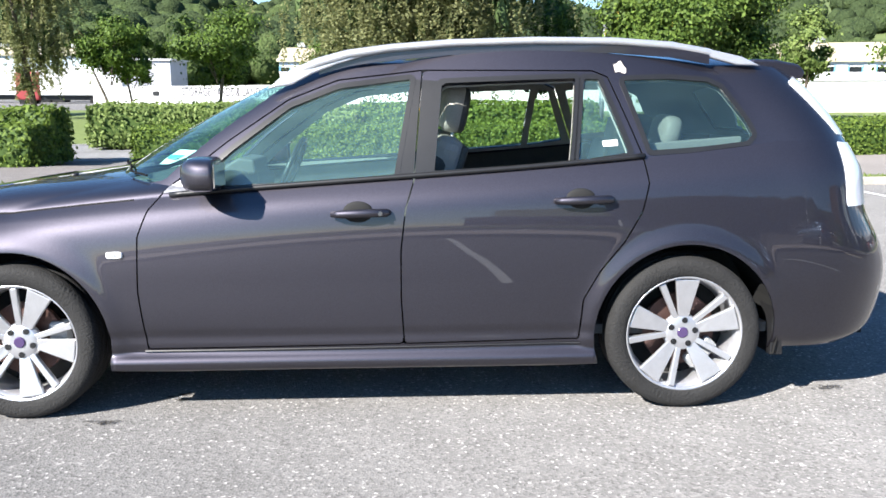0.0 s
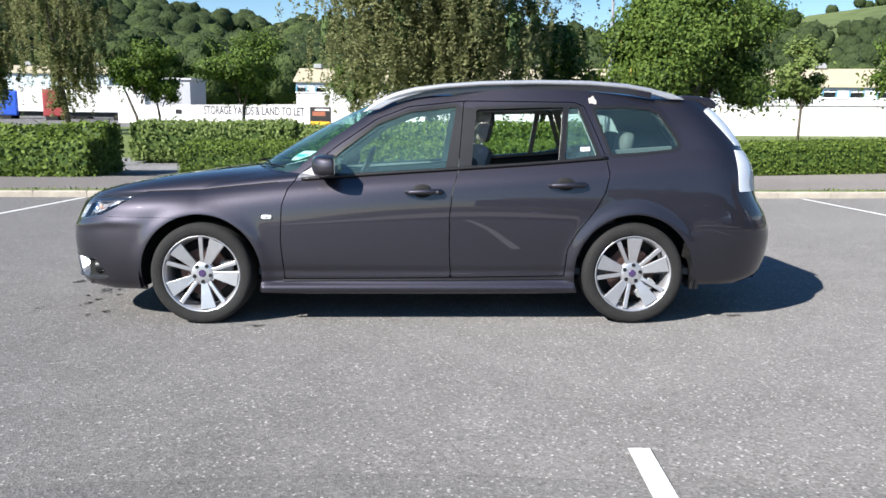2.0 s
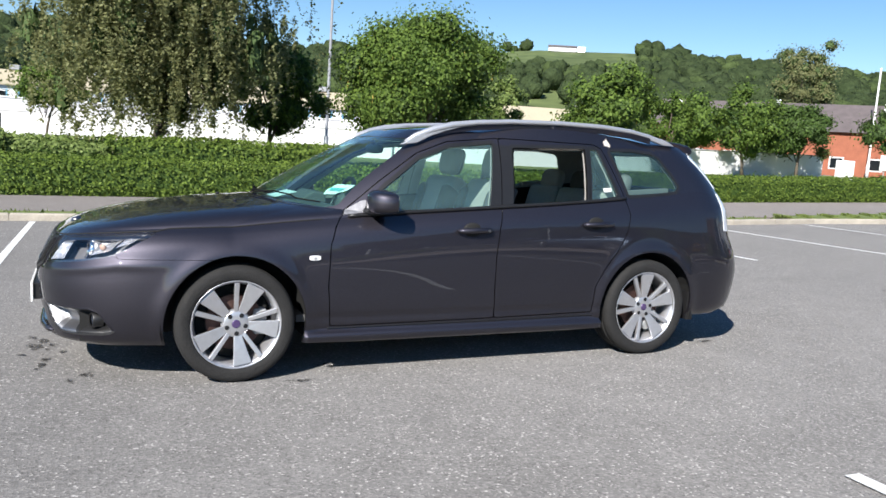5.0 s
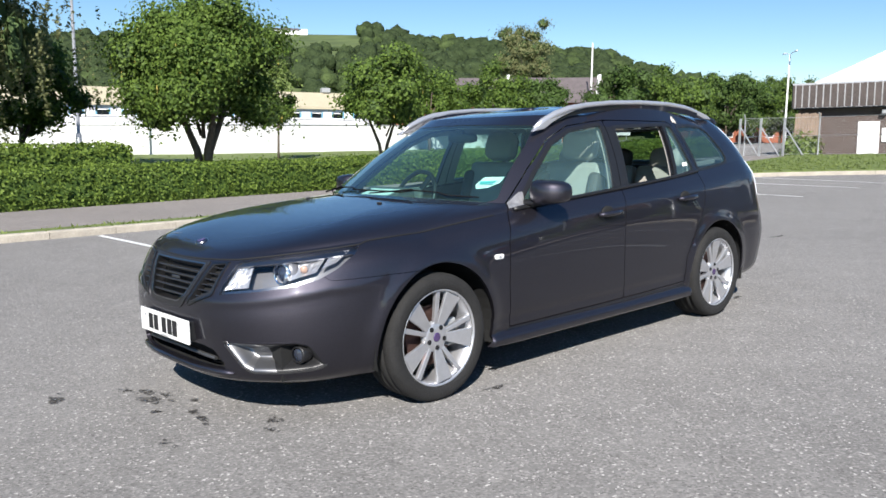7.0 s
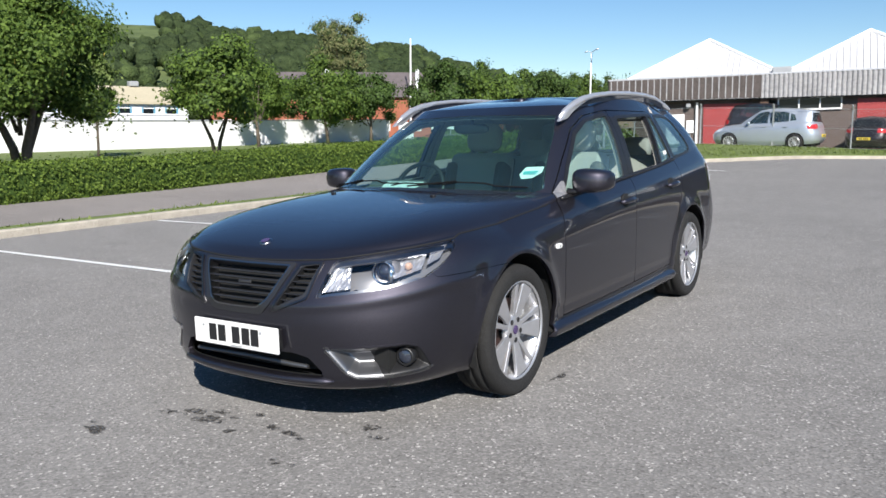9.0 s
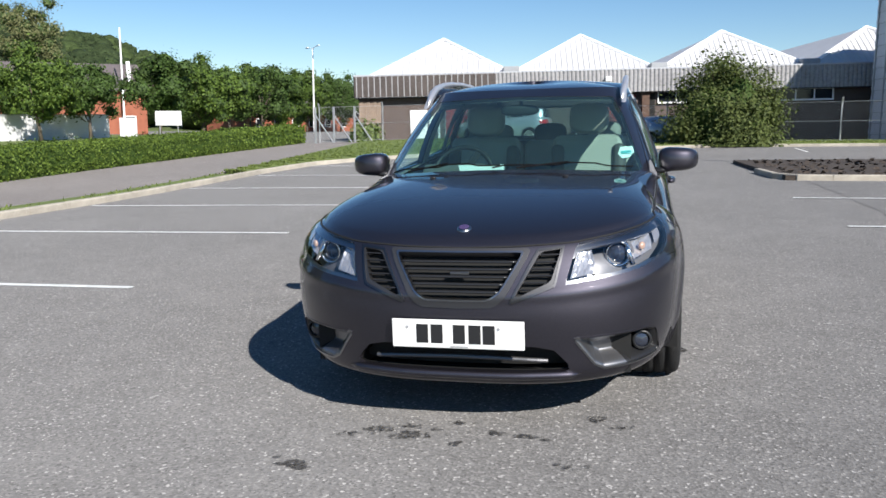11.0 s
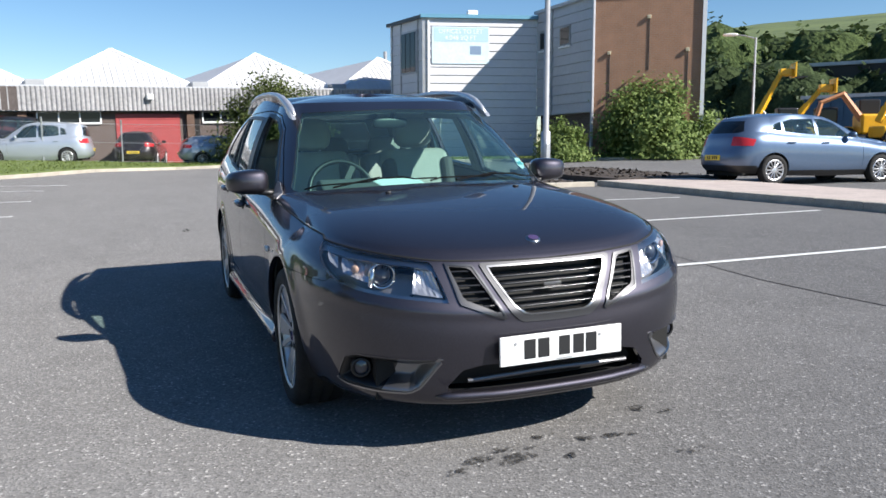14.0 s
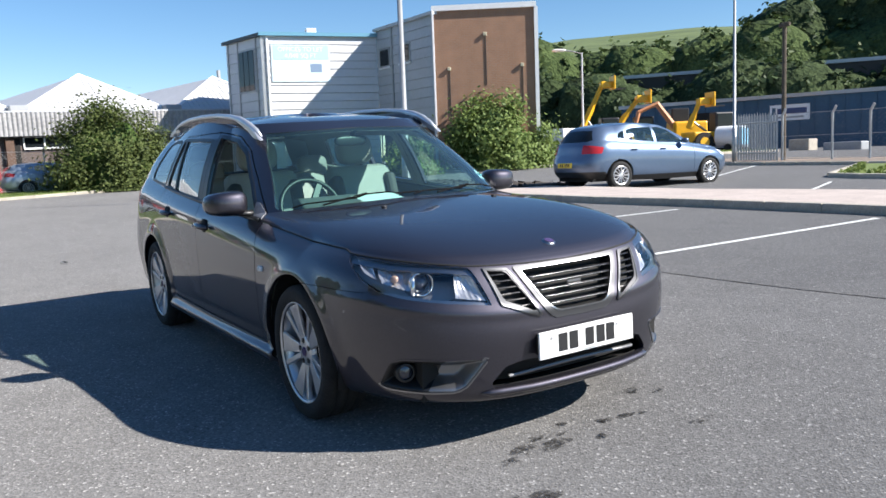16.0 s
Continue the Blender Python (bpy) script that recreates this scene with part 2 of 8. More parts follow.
# ---- mesh helpers ----
def mk(name, verts, faces, material, parent=None, smooth=False, label="", normals=None):
    me = bpy.data.meshes.new(name)
    me.from_pydata([tuple(v) for v in verts], [], [tuple(f) for f in faces])
    me.materials.append(material)
    if smooth:
        me.shade_smooth()
    ob = new(name, me)
    if parent:
        ob.parent = parent
    if label:
        ob["label"] = label
    return ob


def part(name, bm, material, parent=None, label="", smooth=False):
    me = bpy.data.meshes.new(name)
    bm.to_mesh(me)
    bm.free()
    me.materials.append(material)
    if smooth:
        me.shade_smooth()
    ob = new(name, me)
    if parent:
        ob.parent = parent
    if label:
        ob["label"] = label
    return ob


def bm_box(x0, x1, y0, y1, z0, z1, bev=0.0, seg=1, bm=None):
    """A box, bevelled; adds to bm where one is given."""
    bm = bm or bmesh.new()
    geo = bmesh.ops.create_cube(bm, size=1, matrix=Matrix.Translation(((x0 + x1) / 2, (y0 + y1) / 2, (z0 + z1) / 2)) @ Matrix.Diagonal((x1 - x0, y1 - y0, z1 - z0, 1)))
    if bev:
        es = list({e for v in geo["verts"] for e in v.link_edges})
        bmesh.ops.bevel(bm, geom=es, offset=bev, segments=seg, profile=0.5, affect="EDGES")
    return bm


def bm_cyl(p, q, r0, r1=None, seg=12, bm=None, caps=True):
    """A tapered round bar from p to q."""
    bm = bm or bmesh.new()
    p, q = Vector(p), Vector(q)
    d = q - p
    m = Matrix.Translation((p + q) / 2) @ d.to_track_quat("Z", "Y").to_matrix().to_4x4()
    bmesh.ops.create_cone(bm, cap_ends=caps, segments=seg, radius1=r0, radius2=r0 if r1 is None else r1, depth=d.length, matrix=m)
    return bm


def bm_prism(poly, depth, m=None, bev=0.0):
    """A flat outline in x, y drawn out by depth along z, then placed by m."""
    bm = bmesh.new()
    vs = [bm.verts.new((x, y, 0)) for x, y in poly]
    f = bm.faces.new(vs)
    ext = bmesh.ops.extrude_face_region(bm, geom=[f])
    bmesh.ops.translate(bm, verts=[v for v in ext["geom"] if isinstance(v, bmesh.types.BMVert)], vec=(0, 0, depth))
    bmesh.ops.recalc_face_normals(bm, faces=bm.faces)
    if bev:
        bmesh.ops.bevel(bm, geom=list(bm.edges), offset=bev, segments=2, profile=0.5, affect="EDGES")
    if m:
        bm.transform(m)
    return bm


def sweep(path, r, seg=8, flat=1.0):
    """A tube along a list of points."""
    bm = bmesh.new()
    P = [Vector(p) for p in path]
    rings = []
    for i, p in enumerate(P):
        d = (P[min(i + 1, len(P) - 1)] - P[max(i - 1, 0)]).normalized()
        side = d.cross(Vector((0, 0, 1)))
        side = side.normalized() if side.length > 1e-4 else Vector((1, 0, 0))
        up = side.cross(d).normalized()
        rr = r[i] if isinstance(r, (list, tuple)) else r
        rings.append([bm.verts.new(p + side * math.cos(a) * rr + up * math.sin(a) * rr * flat) for a in [2 * math.pi * k / seg for k in range(seg)]])
    for a, b in zip(rings, rings[1:]):
        for k in range(seg):
            bm.faces.new((a[k], a[(k + 1) % seg], b[(k + 1) % seg], b[k]))
    bm.faces.new(rings[0][::-1])
    bm.faces.new(rings[-1])
    return bm


def empty(name, m=None):
    ob = new(name)
    ob.empty_display_size = 0.2
    if m is not None:
        ob.matrix_world = m
    return ob


def text_mesh(name, words, size, m, material, parent=None, label="", depth=0.002, bold=0.0):
    cu = bpy.data.curves.new(name, "FONT")
    cu.body, cu.size, cu.extrude, cu.align_x, cu.align_y = words, size, depth, "CENTER", "CENTER"
    cu.offset = bold
    tmp = new(name, cu)
    dg = bpy.context.evaluated_depsgraph_get()
    me = bpy.data.meshes.new_from_object(tmp.evaluated_get(dg))
    bpy.data.objects.remove(tmp)
    me.materials.clear()
    me.materials.append(material)
    me.transform(m)
    ob = new(name, me)
    if parent:
        ob.parent = parent
    if label:
        ob["label"] = label
    return ob


# ---- ground ----
def ground_z(x, y):
    """Height of the ground: a car park that falls gently to the hedge, level beyond."""
    r = np.hypot(x, y)
    z = 0.0105 * np.clip(x, -60, 40) - 0.028 * np.clip(y, -30, 13.5)
    z = z - 0.010 * np.clip(np.minimum(r, 16) - 9, 0, None) * np.clip(1 - y / 4, 0, 1)
    z = z - 0.011 * np.clip(-y - 3, 0, 10) * np.clip((x - 1) / 5, 0, 1)
    return z + 0.015 * np.clip(x - 8, 0, 24) * np.clip(y / 8, 0, 1) + 0.012 * np.clip(y - 22, 0, 30) * np.clip((30 - x) / 20, 0, 1)


def axis_steps(near, far):
    a = np.arange(-near, near + 0.01, 1.5)
    b = near + np.geomspace(3, far - near, 26)
    return np.concatenate([-b[::-1], a, b])


gx = gy = axis_steps(36, 2600)
GX, GY = np.meshgrid(gx, gy, indexing="ij")
GZ = ground_z(GX, GY)
nx, ny = GX.shape
gi = np.arange(nx * ny).reshape(nx, ny)
gf = np.stack([gi[:-1, :-1], gi[1:, :-1], gi[1:, 1:], gi[:-1, 1:]], -1).reshape(-1, 4)
tagged(mk("ground", np.stack([GX, GY, GZ], -1).reshape(-1, 3).tolist(), gf.tolist(), M_ASPHALT, smooth=True),
       "grey asphalt of the car park, speckled with pale chips", "ground", kind="structure")


def dense(line, step=0.6):
    """Points along a polyline at about equal steps."""
    P = [np.array(p, float) for p in line]
    out = [P[0]]
    for a, b in zip(P, P[1:]):
        k = max(1, int(np.linalg.norm(b - a) / step))
        out += [a + (b - a) * i / k for i in range(1, k + 1)]
    return np.array(out)


def shifted(pts, d):
    """The polyline moved sideways by d to its left."""
    t = np.gradient(pts, axis=0)
    t /= np.linalg.norm(t, axis=1)[:, None] + 1e-9
    return pts + d * np.stack([-t[:, 1], t[:, 0]], 1)


def ribbon(name, A, B, material, dz=0.0, drop=0.25, cols=2, parent=None):
    """A slab between two polylines of equal count that follows the ground at dz, with side faces down to drop below."""
    A, B = np.asarray(A), np.asarray(B)
    n = len(A)
    V, F = [], []
    for j in range(cols + 1):
        P = A + (B - A) * j / cols
        for p in P:
            V.append((p[0], p[1], ground_z(p[0], p[1]) + dz))
    for j in range(cols):
        for i in range(n - 1):
            a = j * n + i
            F.append((a, a + n, a + n + 1, a + 1))
    if drop:
        for edge in (0, cols):
            o = len(V)
            for i in range(n):
                x, y, z = V[edge * n + i]
                V.append((x, y, z - drop))
            for i in range(n - 1):
                F.append((edge * n + i, edge * n + i + 1, o + i + 1, o + i))
        for i in (0, n - 1):
            ring = [j * n + i for j in range(cols + 1)]
            o = len(V)
            for r in ring:
                x, y, z = V[r]
                V.append((x, y, z - drop))
            for j in range(cols):
                F.append((ring[j], ring[j + 1], o + j + 1, o + j))
    ob = mk(name, V, F, material, parent)
    bm = bmesh.new()
    bm.from_mesh(ob.data)
    bmesh.ops.remove_doubles(bm, verts=bm.verts, dist=0.0005)
    bmesh.ops.recalc_face_normals(bm, faces=bm.faces)
    bm.to_mesh(ob.data)
    bm.free()
    return ob

# ---- car park markings, kerbs, verges ----
SEAM = dense([(-16, -3.7), (-6, -3.42), (-1.8, -3.25), (-0.67, -3.12), (0.0, -3.10), (2.33, -3.34), (3.94, -3.46), (6.06, -3.60), (10.7, -3.72)], 0.5)
SEAM[:, 1] += 0.02 * np.sin(SEAM[:, 0] * 3.1) + 0.012 * np.sin(SEAM[:, 0] * 7.7)
tagged(ribbon("bay_asphalt", SEAM, SEAM * [1, 0] + np.stack([0 * SEAM[:, 0], np.interp(SEAM[:, 0], [-16, -14, -6, 0.7, 4.4, 10.9], [-7.0, -7.08, -7.48, -7.83, -8.03, -8.22])], 1), M_BAYS, 0.004, 0.0, 10), "slightly darker asphalt of the parking bays by the median", "asphalt", kind="structure")
JOINT = SEAM[(SEAM[:, 0] > -4.5) & (SEAM[:, 0] < 0.6)]
tagged(ribbon("asphalt_joint", shifted(JOINT, 0.002), shifted(JOINT, -0.002), M_JOINT, 0.0065, 0.0, 1), "dark ragged joint between two layers of asphalt", "joint", kind="structure")


def line_mark(x0, y0, x1, y1, w=0.085, dz=0.004):
    P = dense([(x0, y0), (x1, y1)], 0.5)
    return tagged(ribbon("parking_line", shifted(P, w / 2), shifted(P, -w / 2), M_LINE, dz, 0.0, 1), "worn white painted parking bay line on asphalt", "road marking", group="parking lines")


for i in range(-3, 6):
    line_mark(0.27 + 3.15 * i, 3.22 + 0.06 * i, 0.38 + 3.15 * i, 8.33)
for i in range(0, 3):
    line_mark(0.86 + 3.15 * i, -2.88, 0.66 + 3.15 * i, -7.55, dz=0.0095)

line_mark(9.6, -15.2, 12.9, -22.3)
line_mark(4.3, -11.6, 5.9, -15.0)
line_mark(1.8, -10.9, 2.9, -15.0)
line_mark(18.0, 3.2, 18.2, 8.2)
line_mark(27.5, -6.5, 24.0, -6.3)
line_mark(27.0, -11.0, 23.4, -10.6)

M_LEAF = leaf_material("hedge_leaf", (0.052, 0.088, 0.014), (0.175, 0.25, 0.045), 0.3)
M_LEAF_TREE = leaf_material("bright_leaf", (0.050, 0.092, 0.018), (0.155, 0.232, 0.045), 0.35)
M_LEAF_BIRCH = leaf_material("birch_leaf", (0.165, 0.18, 0.078), (0.29, 0.30, 0.14), 0.5)
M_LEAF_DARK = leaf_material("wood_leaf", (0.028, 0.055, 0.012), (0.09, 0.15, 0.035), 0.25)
M_LEAF_PALE = leaf_material("pale_bush_leaf", (0.085, 0.13, 0.03), (0.24, 0.31, 0.10), 0.3)
M_POD = leaf_material("seed_pod", (0.35, 0.28, 0.06), (0.5, 0.42, 0.1), 0.2)
M_BLADE = leaf_material("grass_blade", (0.10, 0.14, 0.035), (0.2, 0.25, 0.07), 0.3)
rng = np.random.default_rng(7)


# dark green inside the crowns: shade between the leaves is put into this colour
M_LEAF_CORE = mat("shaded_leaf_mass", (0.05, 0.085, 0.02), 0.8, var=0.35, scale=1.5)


def quads(name, Q, material, parent=None, label="", core=0):
    """One mesh from an array of loose quads (n, 4, 3)."""
    n = len(Q)
    me = bpy.data.meshes.new(name)
    me.vertices.add(n * 4)
    me.vertices.foreach_set("co", Q.reshape(-1).astype(np.float32))
    me.loops.add(n * 4)
    me.loops.foreach_set("vertex_index", np.arange(n * 4, dtype=np.int32))
    me.polygons.add(n)
    me.polygons.foreach_set("loop_start", np.arange(0, n * 4, 4, dtype=np.int32))
    me.materials.append(material)
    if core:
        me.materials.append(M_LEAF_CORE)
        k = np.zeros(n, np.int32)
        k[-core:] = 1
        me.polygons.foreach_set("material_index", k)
    me.update()
    ob = new(name, me)
    if parent:
        ob.parent = parent
    if label:
        ob["label"] = label
    return ob


def leaf_quads(C, size, up=0.3, long=1.6, out=None):
    """Leaves at the points C: pointed quads, turned at random, a little upwards."""
    n = len(C)
    N = rng.normal(size=(n, 3))
    if out is None:
        N[:, 2] = np.abs(N[:, 2]) + up
    else:
        N = N * 0.55 + out / (np.linalg.norm(out, axis=1)[:, None] + 1e-6)
        N[:, 2] += up * 0.6
    N /= np.linalg.norm(N, axis=1)[:, None]
    A = np.cross(N, rng.normal(size=(n, 3)))
    A /= np.linalg.norm(A, axis=1)[:, None]
    B = np.cross(N, A)
    s = (size * rng.uniform(0.6, 1.35, n))[:, None]
    return np.stack([C - A * s * long / 2, C + B * s * 0.5, C + A * s * long / 2 + N * s * 0.15, C - B * s * 0.5], 1)


def kerb_run(line, group, label, w=0.14, h=0.11, stone=0.915, inner=1):
    """Kerb stones one by one along a line; the traffic face lies on the line."""
    P = dense(line, stone)
    root = tagged(new("kerb", ribbon_bed(P, w, inner)), label, "kerb", kind="structure")
    for a, b in zip(P, P[1:]):
        d = b - a
        L = np.linalg.norm(d)
        ang = math.atan2(d[1], d[0])
        za, zb = ground_z(*a), ground_z(*b)
        ob = new("kerb_stone", kerb_mesh(w, h, inner))
        ob.parent = root
        ob.matrix_local = Matrix.Translation((a[0], a[1], za)) @ Matrix.Rotation(ang, 4, "Z") @ Matrix.Rotation(-math.atan2(zb - za, L), 4, "Y") @ Matrix.Diagonal((L / stone, 1, 1, 1))
    return root


_kerbs = {}


def kerb_mesh(w, h, inner):
    if (w, h, inner) not in _kerbs:
        bm = bm_box(0.004, 0.911, 0, inner * w, -0.06, h) if inner > 0 else bm_box(0.004, 0.911, inner * w, 0, -0.06, h)
        top = [e for e in bm.edges if all(abs(v.co.z - h) < 1e-5 for v in e.verts)]
        bmesh.ops.bevel(bm, geom=top, offset=0.018, segments=2, profile=0.5, affect="EDGES")
        me = bpy.data.meshes.new("kerb_stone")
        bm.to_mesh(me)
        bm.free()
        me.materials.append(M_KERB)
        _kerbs[(w, h, inner)] = me
    return _kerbs[(w, h, inner)]


def ribbon_bed(P, w, inner):
    V, F = [], []
    Q = shifted(P, inner * w)
    for a, b in zip(P, Q):
        z = float(ground_z(*a))
        V += [(a[0], a[1], z + 0.05), (b[0], b[1], z + 0.05)]
    F = [(2 * i, 2 * i + 2, 2 * i + 3, 2 * i + 1) for i in range(len(P) - 1)]
    me = bpy.data.meshes.new("kerb")
    me.from_pydata(V, [], F)
    me.materials.append(M_KERB)
    return me


# north edge: kerb, thin grass, path, hedge
KERB = [(-45, 8.45), (-20, 8.45), (11, 8.45), (13.5, 8.5), (16.4, 8.2), (18.2, 7.3), (20.5, 5.8), (22.4, 4.3), (25.5, 2.8), (28.5, 0), (29.2, -4.5), (28.6, -9.7), (27.2, -13), (24.2, -16.6), (21.6, -20.0), (20.8, -24), (20.5, -34)]
kerb_run(KERB, "", "pale concrete kerb along the car park")
K = dense(KERB, 1.0)
K1 = K[(K[:, 0] < 13.0) & (K[:, 1] > 8)]
tagged(ribbon("verge", shifted(K1, 0.14), shifted(K1, 0.62), M_GRASS, 0.105, 0.2), "narrow strip of thin grass behind the kerb", "verge", kind="structure")


def even(line, n):
    """n points at equal steps along a polyline."""
    P = dense(line, 0.2)
    d = np.concatenate([[0], np.cumsum(np.linalg.norm(np.diff(P, axis=0), axis=1))])
    t = np.linspace(0, d[-1], n)
    return np.stack([np.interp(t, d, P[:, 0]), np.interp(t, d, P[:, 1])], 1)


tagged(ribbon("pavement", even([(-45, 9.07), (11, 9.07), (15, 9.4), (30.8, 11.7)], 90), even([(-45, 12.9), (-5, 13.1), (9, 13.9), (13.5, 14.2), (31.2, 14.7)], 90), M_PATH, 0.10, 0.2, 6), "brownish grey asphalt footpath beside the hedge", "pavement", kind="structure")
GA = even([(12.8, 8.6), (13.5, 8.64), (16.5, 8.34), (18.3, 7.44), (20.6, 5.94), (22.5, 4.44), (25.6, 2.94), (28.64, 0.1), (29.34, -4.5), (28.74, -9.7), (27.34, -13), (24.34, -16.6), (21.74, -20.0), (20.94, -24), (20.64, -34)], 80)
GB = even([(13.0, 9.2), (15, 9.4), (22, 10.4), (30.8, 11.7), (33.0, 9), (33.4, 2), (33.4, -8), (31.6, -12.2), (26.3, -17.6), (23.6, -21.2), (22.9, -27), (22.8, -34)], 80)
tagged(ribbon("grass_verge", GA, GB, M_GRASS, 0.13, 0.25, 8), "green mown grass bank in front of the fence", "grass", kind="structure")
pts = []
for i in range(26000):
    k = rng.integers(0, len(GA))
    p = GA[k] + (GB[k] - GA[k]) * rng.uniform(0.06, 0.96) ** 1.2 + rng.normal(size=2) * 0.05
    pts.append((p[0], p[1], ground_z(p[0], p[1]) + 0.13))
C = np.array(pts)
T = rng.normal(size=(len(C), 3)) * 0.04
T[:, 2] = rng.uniform(0.02, 0.06, len(C))
S = rng.normal(size=(len(C), 3)) * 0.014
S[:, 2] = 0
tagged(quads("grass_blades", np.stack([C - S, C + S, C + T + S * 0.2, C + T - S * 0.2], 1), M_BLADE), "bright green grass blades on the bank", "grass", kind="stuff")
C = []
for p in K1:
    for _ in range(50):
        q = p + np.array([rng.uniform(-0.5, 0.5), rng.uniform(0.15, 0.62) ** 1.0])
        C.append((q[0], q[1], ground_z(*q) + 0.10))
C = np.array(C)
C = C[(np.sin(C[:, 0] * 1.7) + rng.normal(size=len(C)) * 0.9) > 0.0]
T = rng.normal(size=(len(C), 3)) * 0.025
T[:, 2] = rng.uniform(0.02, 0.07, len(C))
S = rng.normal(size=(len(C), 3)) * 0.012
S[:, 2] = 0
tagged(quads("verge_blades", np.stack([C - S, C + S, C + T + S * 0.2, C + T - S * 0.2], 1), M_BLADE), "thin grass along the kerb", "grass", kind="stuff")


def hedge(line, width, height, label, density=420, leaf=0.05, mat_=None):
    """A clipped hedge: a dark leaf-green core and a coat of single leaves, uneven on top."""
    P = dense(line, 0.25)
    n = len(P)
    T = np.gradient(P, axis=0)
    T /= np.linalg.norm(T, axis=1)[:, None]
    NRM = np.stack([-T[:, 1], T[:, 0]], 1)
    hump = np.array([noise.noise(Vector((p[0] * 0.35, p[1] * 0.35, 3))) for p in P])
    H = height * (1 + 0.10 * hump)
    V, F = [], []
    prof = [(0.02, 0.0), (-0.02, 0.3), (0.0, 0.8), (0.12, 0.97), (0.5, 1.0), (0.88, 0.97), (1.0, 0.8), (1.02, 0.3), (0.98, 0.0)]
    for i in range(n):
        z = ground_z(*P[i]) + 0.08
        for a, b in prof:
            q = P[i] + NRM[i] * (a * 0.88 + 0.06) * width
            V.append((q[0], q[1], z + b * H[i] * 0.93))
    m = len(prof)
    for i in range(n - 1):
        for k in range(m - 1):
            F.append((i * m + k, i * m + k + 1, (i + 1) * m + k + 1, (i + 1) * m + k))
    F += [tuple(range(m)), tuple(range((n - 1) * m, n * m))]
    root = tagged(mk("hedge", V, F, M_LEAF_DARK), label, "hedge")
    L = 0.25 * n
    cnt = int(L * (height * 2 + width) * density)
    s = rng.uniform(0, n - 1.001, cnt)
    i = s.astype(int)
    base = P[i] + (P[i + 1] - P[i]) * (s - i)[:, None]
    t = rng.uniform(0, m - 1.001, cnt)
    k = t.astype(int)
    pr = np.array(prof)
    ab = pr[k] + (pr[k + 1] - pr[k]) * (t - k)[:, None]
    q = base + NRM[i] * (ab[:, 0] * width)[:, None]
    z = ground_z(base[:, 0], base[:, 1]) + 0.08 + ab[:, 1] * H[i]
    C = np.stack([q[:, 0], q[:, 1], z], 1) + rng.normal(size=(cnt, 3)) * np.array([0.035, 0.035, 0.03])
    sprig = rng.random(cnt) < 0.035
    ends = []
    for e, sg in ((0, -1), (n - 1, 1)):
        k2 = int(width * height * density * 2.2)
        aa, bb = rng.uniform(0, 1, k2), rng.uniform(0, 1, k2) ** 0.9
        o = P[e] + NRM[e] * (aa * width)[:, None] + T[e] * (sg * rng.uniform(-0.06, 0.14, k2) * (1.2 - bb))[:, None]
        ends.append(np.stack([o[:, 0], o[:, 1], float(ground_z(*P[e])) + 0.06 + bb * H[e] * 0.98], 1))
    C[sprig & (ab[:, 1] > 0.9), 2] += rng.uniform(0.03, 0.16, cnt)[sprig & (ab[:, 1] > 0.9)]
    O = np.concatenate([NRM[i] * (ab[:, :1] - 0.5) * 2, ab[:, 1:] - 0.55], 1)
    O[:, 2] *= np.where(ab[:, 1] > 0.9, 2.5, 0.5)
    OE = [np.tile([*(T[e] * sg), 0.2], (len(c), 1)) for (e, sg), c in zip(((0, -1), (n - 1, 1)), ends)]
    quads("foliage", leaf_quads(np.concatenate([C] + ends), leaf, out=np.concatenate([O] + OE)), mat_ or M_LEAF, root)
    return root


hedge([(-42, 12.5), (-7.65, 12.7)], 1.25, 0.92, "clipped green hedge beside the footpath", 200, 0.065)
hedge([(-5.55, 12.8), (9, 13.6), (13.5, 13.9), (24, 14.3)], 1.2, 0.80, "clipped green hedge beside the footpath", 560, 0.042)
hedge([(24.1, 14.3), (30.5, 14.45)], 1.2, 0.85, "clipped green hedge beside the footpath", 260, 0.065)
hedge([(-40, 13.75), (-7.75, 13.95)], 1.15, 1.22, "taller hedge behind the first hedge", 150, 0.08)
hedge([(-8.7, 18.5), (-4.0, 18.75)], 1.6, 1.15, "rough pale hedge beyond the road", 240, 0.07, M_LEAF_PALE)
hedge([(-3.9, 18.9), (-1.5, 19.0)], 1.4, 0.92, "low straggling pale hedge beyond the road", 240, 0.07, M_LEAF_PALE)
hedge([(-1.4, 19.5), (5.5, 19.7)], 1.6, 1.12, "clipped hedge under the birch", 240, 0.065)
hedge([(-10.5, 25.5), (-1, 25.8)], 1.5, 0.85, "low rough hedge on the grass", 120, 0.09, M_LEAF_PALE)

# road and grass beyond
R0 = dense([(-80, 15.0), (-6, 15.3), (9, 16.2), (24, 16.8), (36, 20), (60, 27)], 2)
tagged(ribbon("road", R0, shifted(R0, 2.6), M_ROAD, 0.006, 0.0, 2), "grey asphalt road behind the hedge", "road", kind="structure")
R1 = dense([(-80, 20.6), (-6, 20.9), (9, 21.0), (24, 21.5), (36, 24), (60, 31)], 2)
tagged(ribbon("grass_field", shifted(R1, 0), shifted(R1, 26), M_GRASS, 0.02, 0.0, 4), "rough grass in front of the white wall", "grass", kind="structure")
R2 = dense([(-80, 17.8), (-7, 18.1), (-5, 18.2)], 2)
tagged(ribbon("road_far_lane", R2, shifted(R2, 2.6), M_ROAD, 0.008, 0.0, 2), "pale asphalt far lane of the road", "road", kind="structure")
R3 = dense([(-60, 20.45), (-6.2, 20.7)], 1.0)
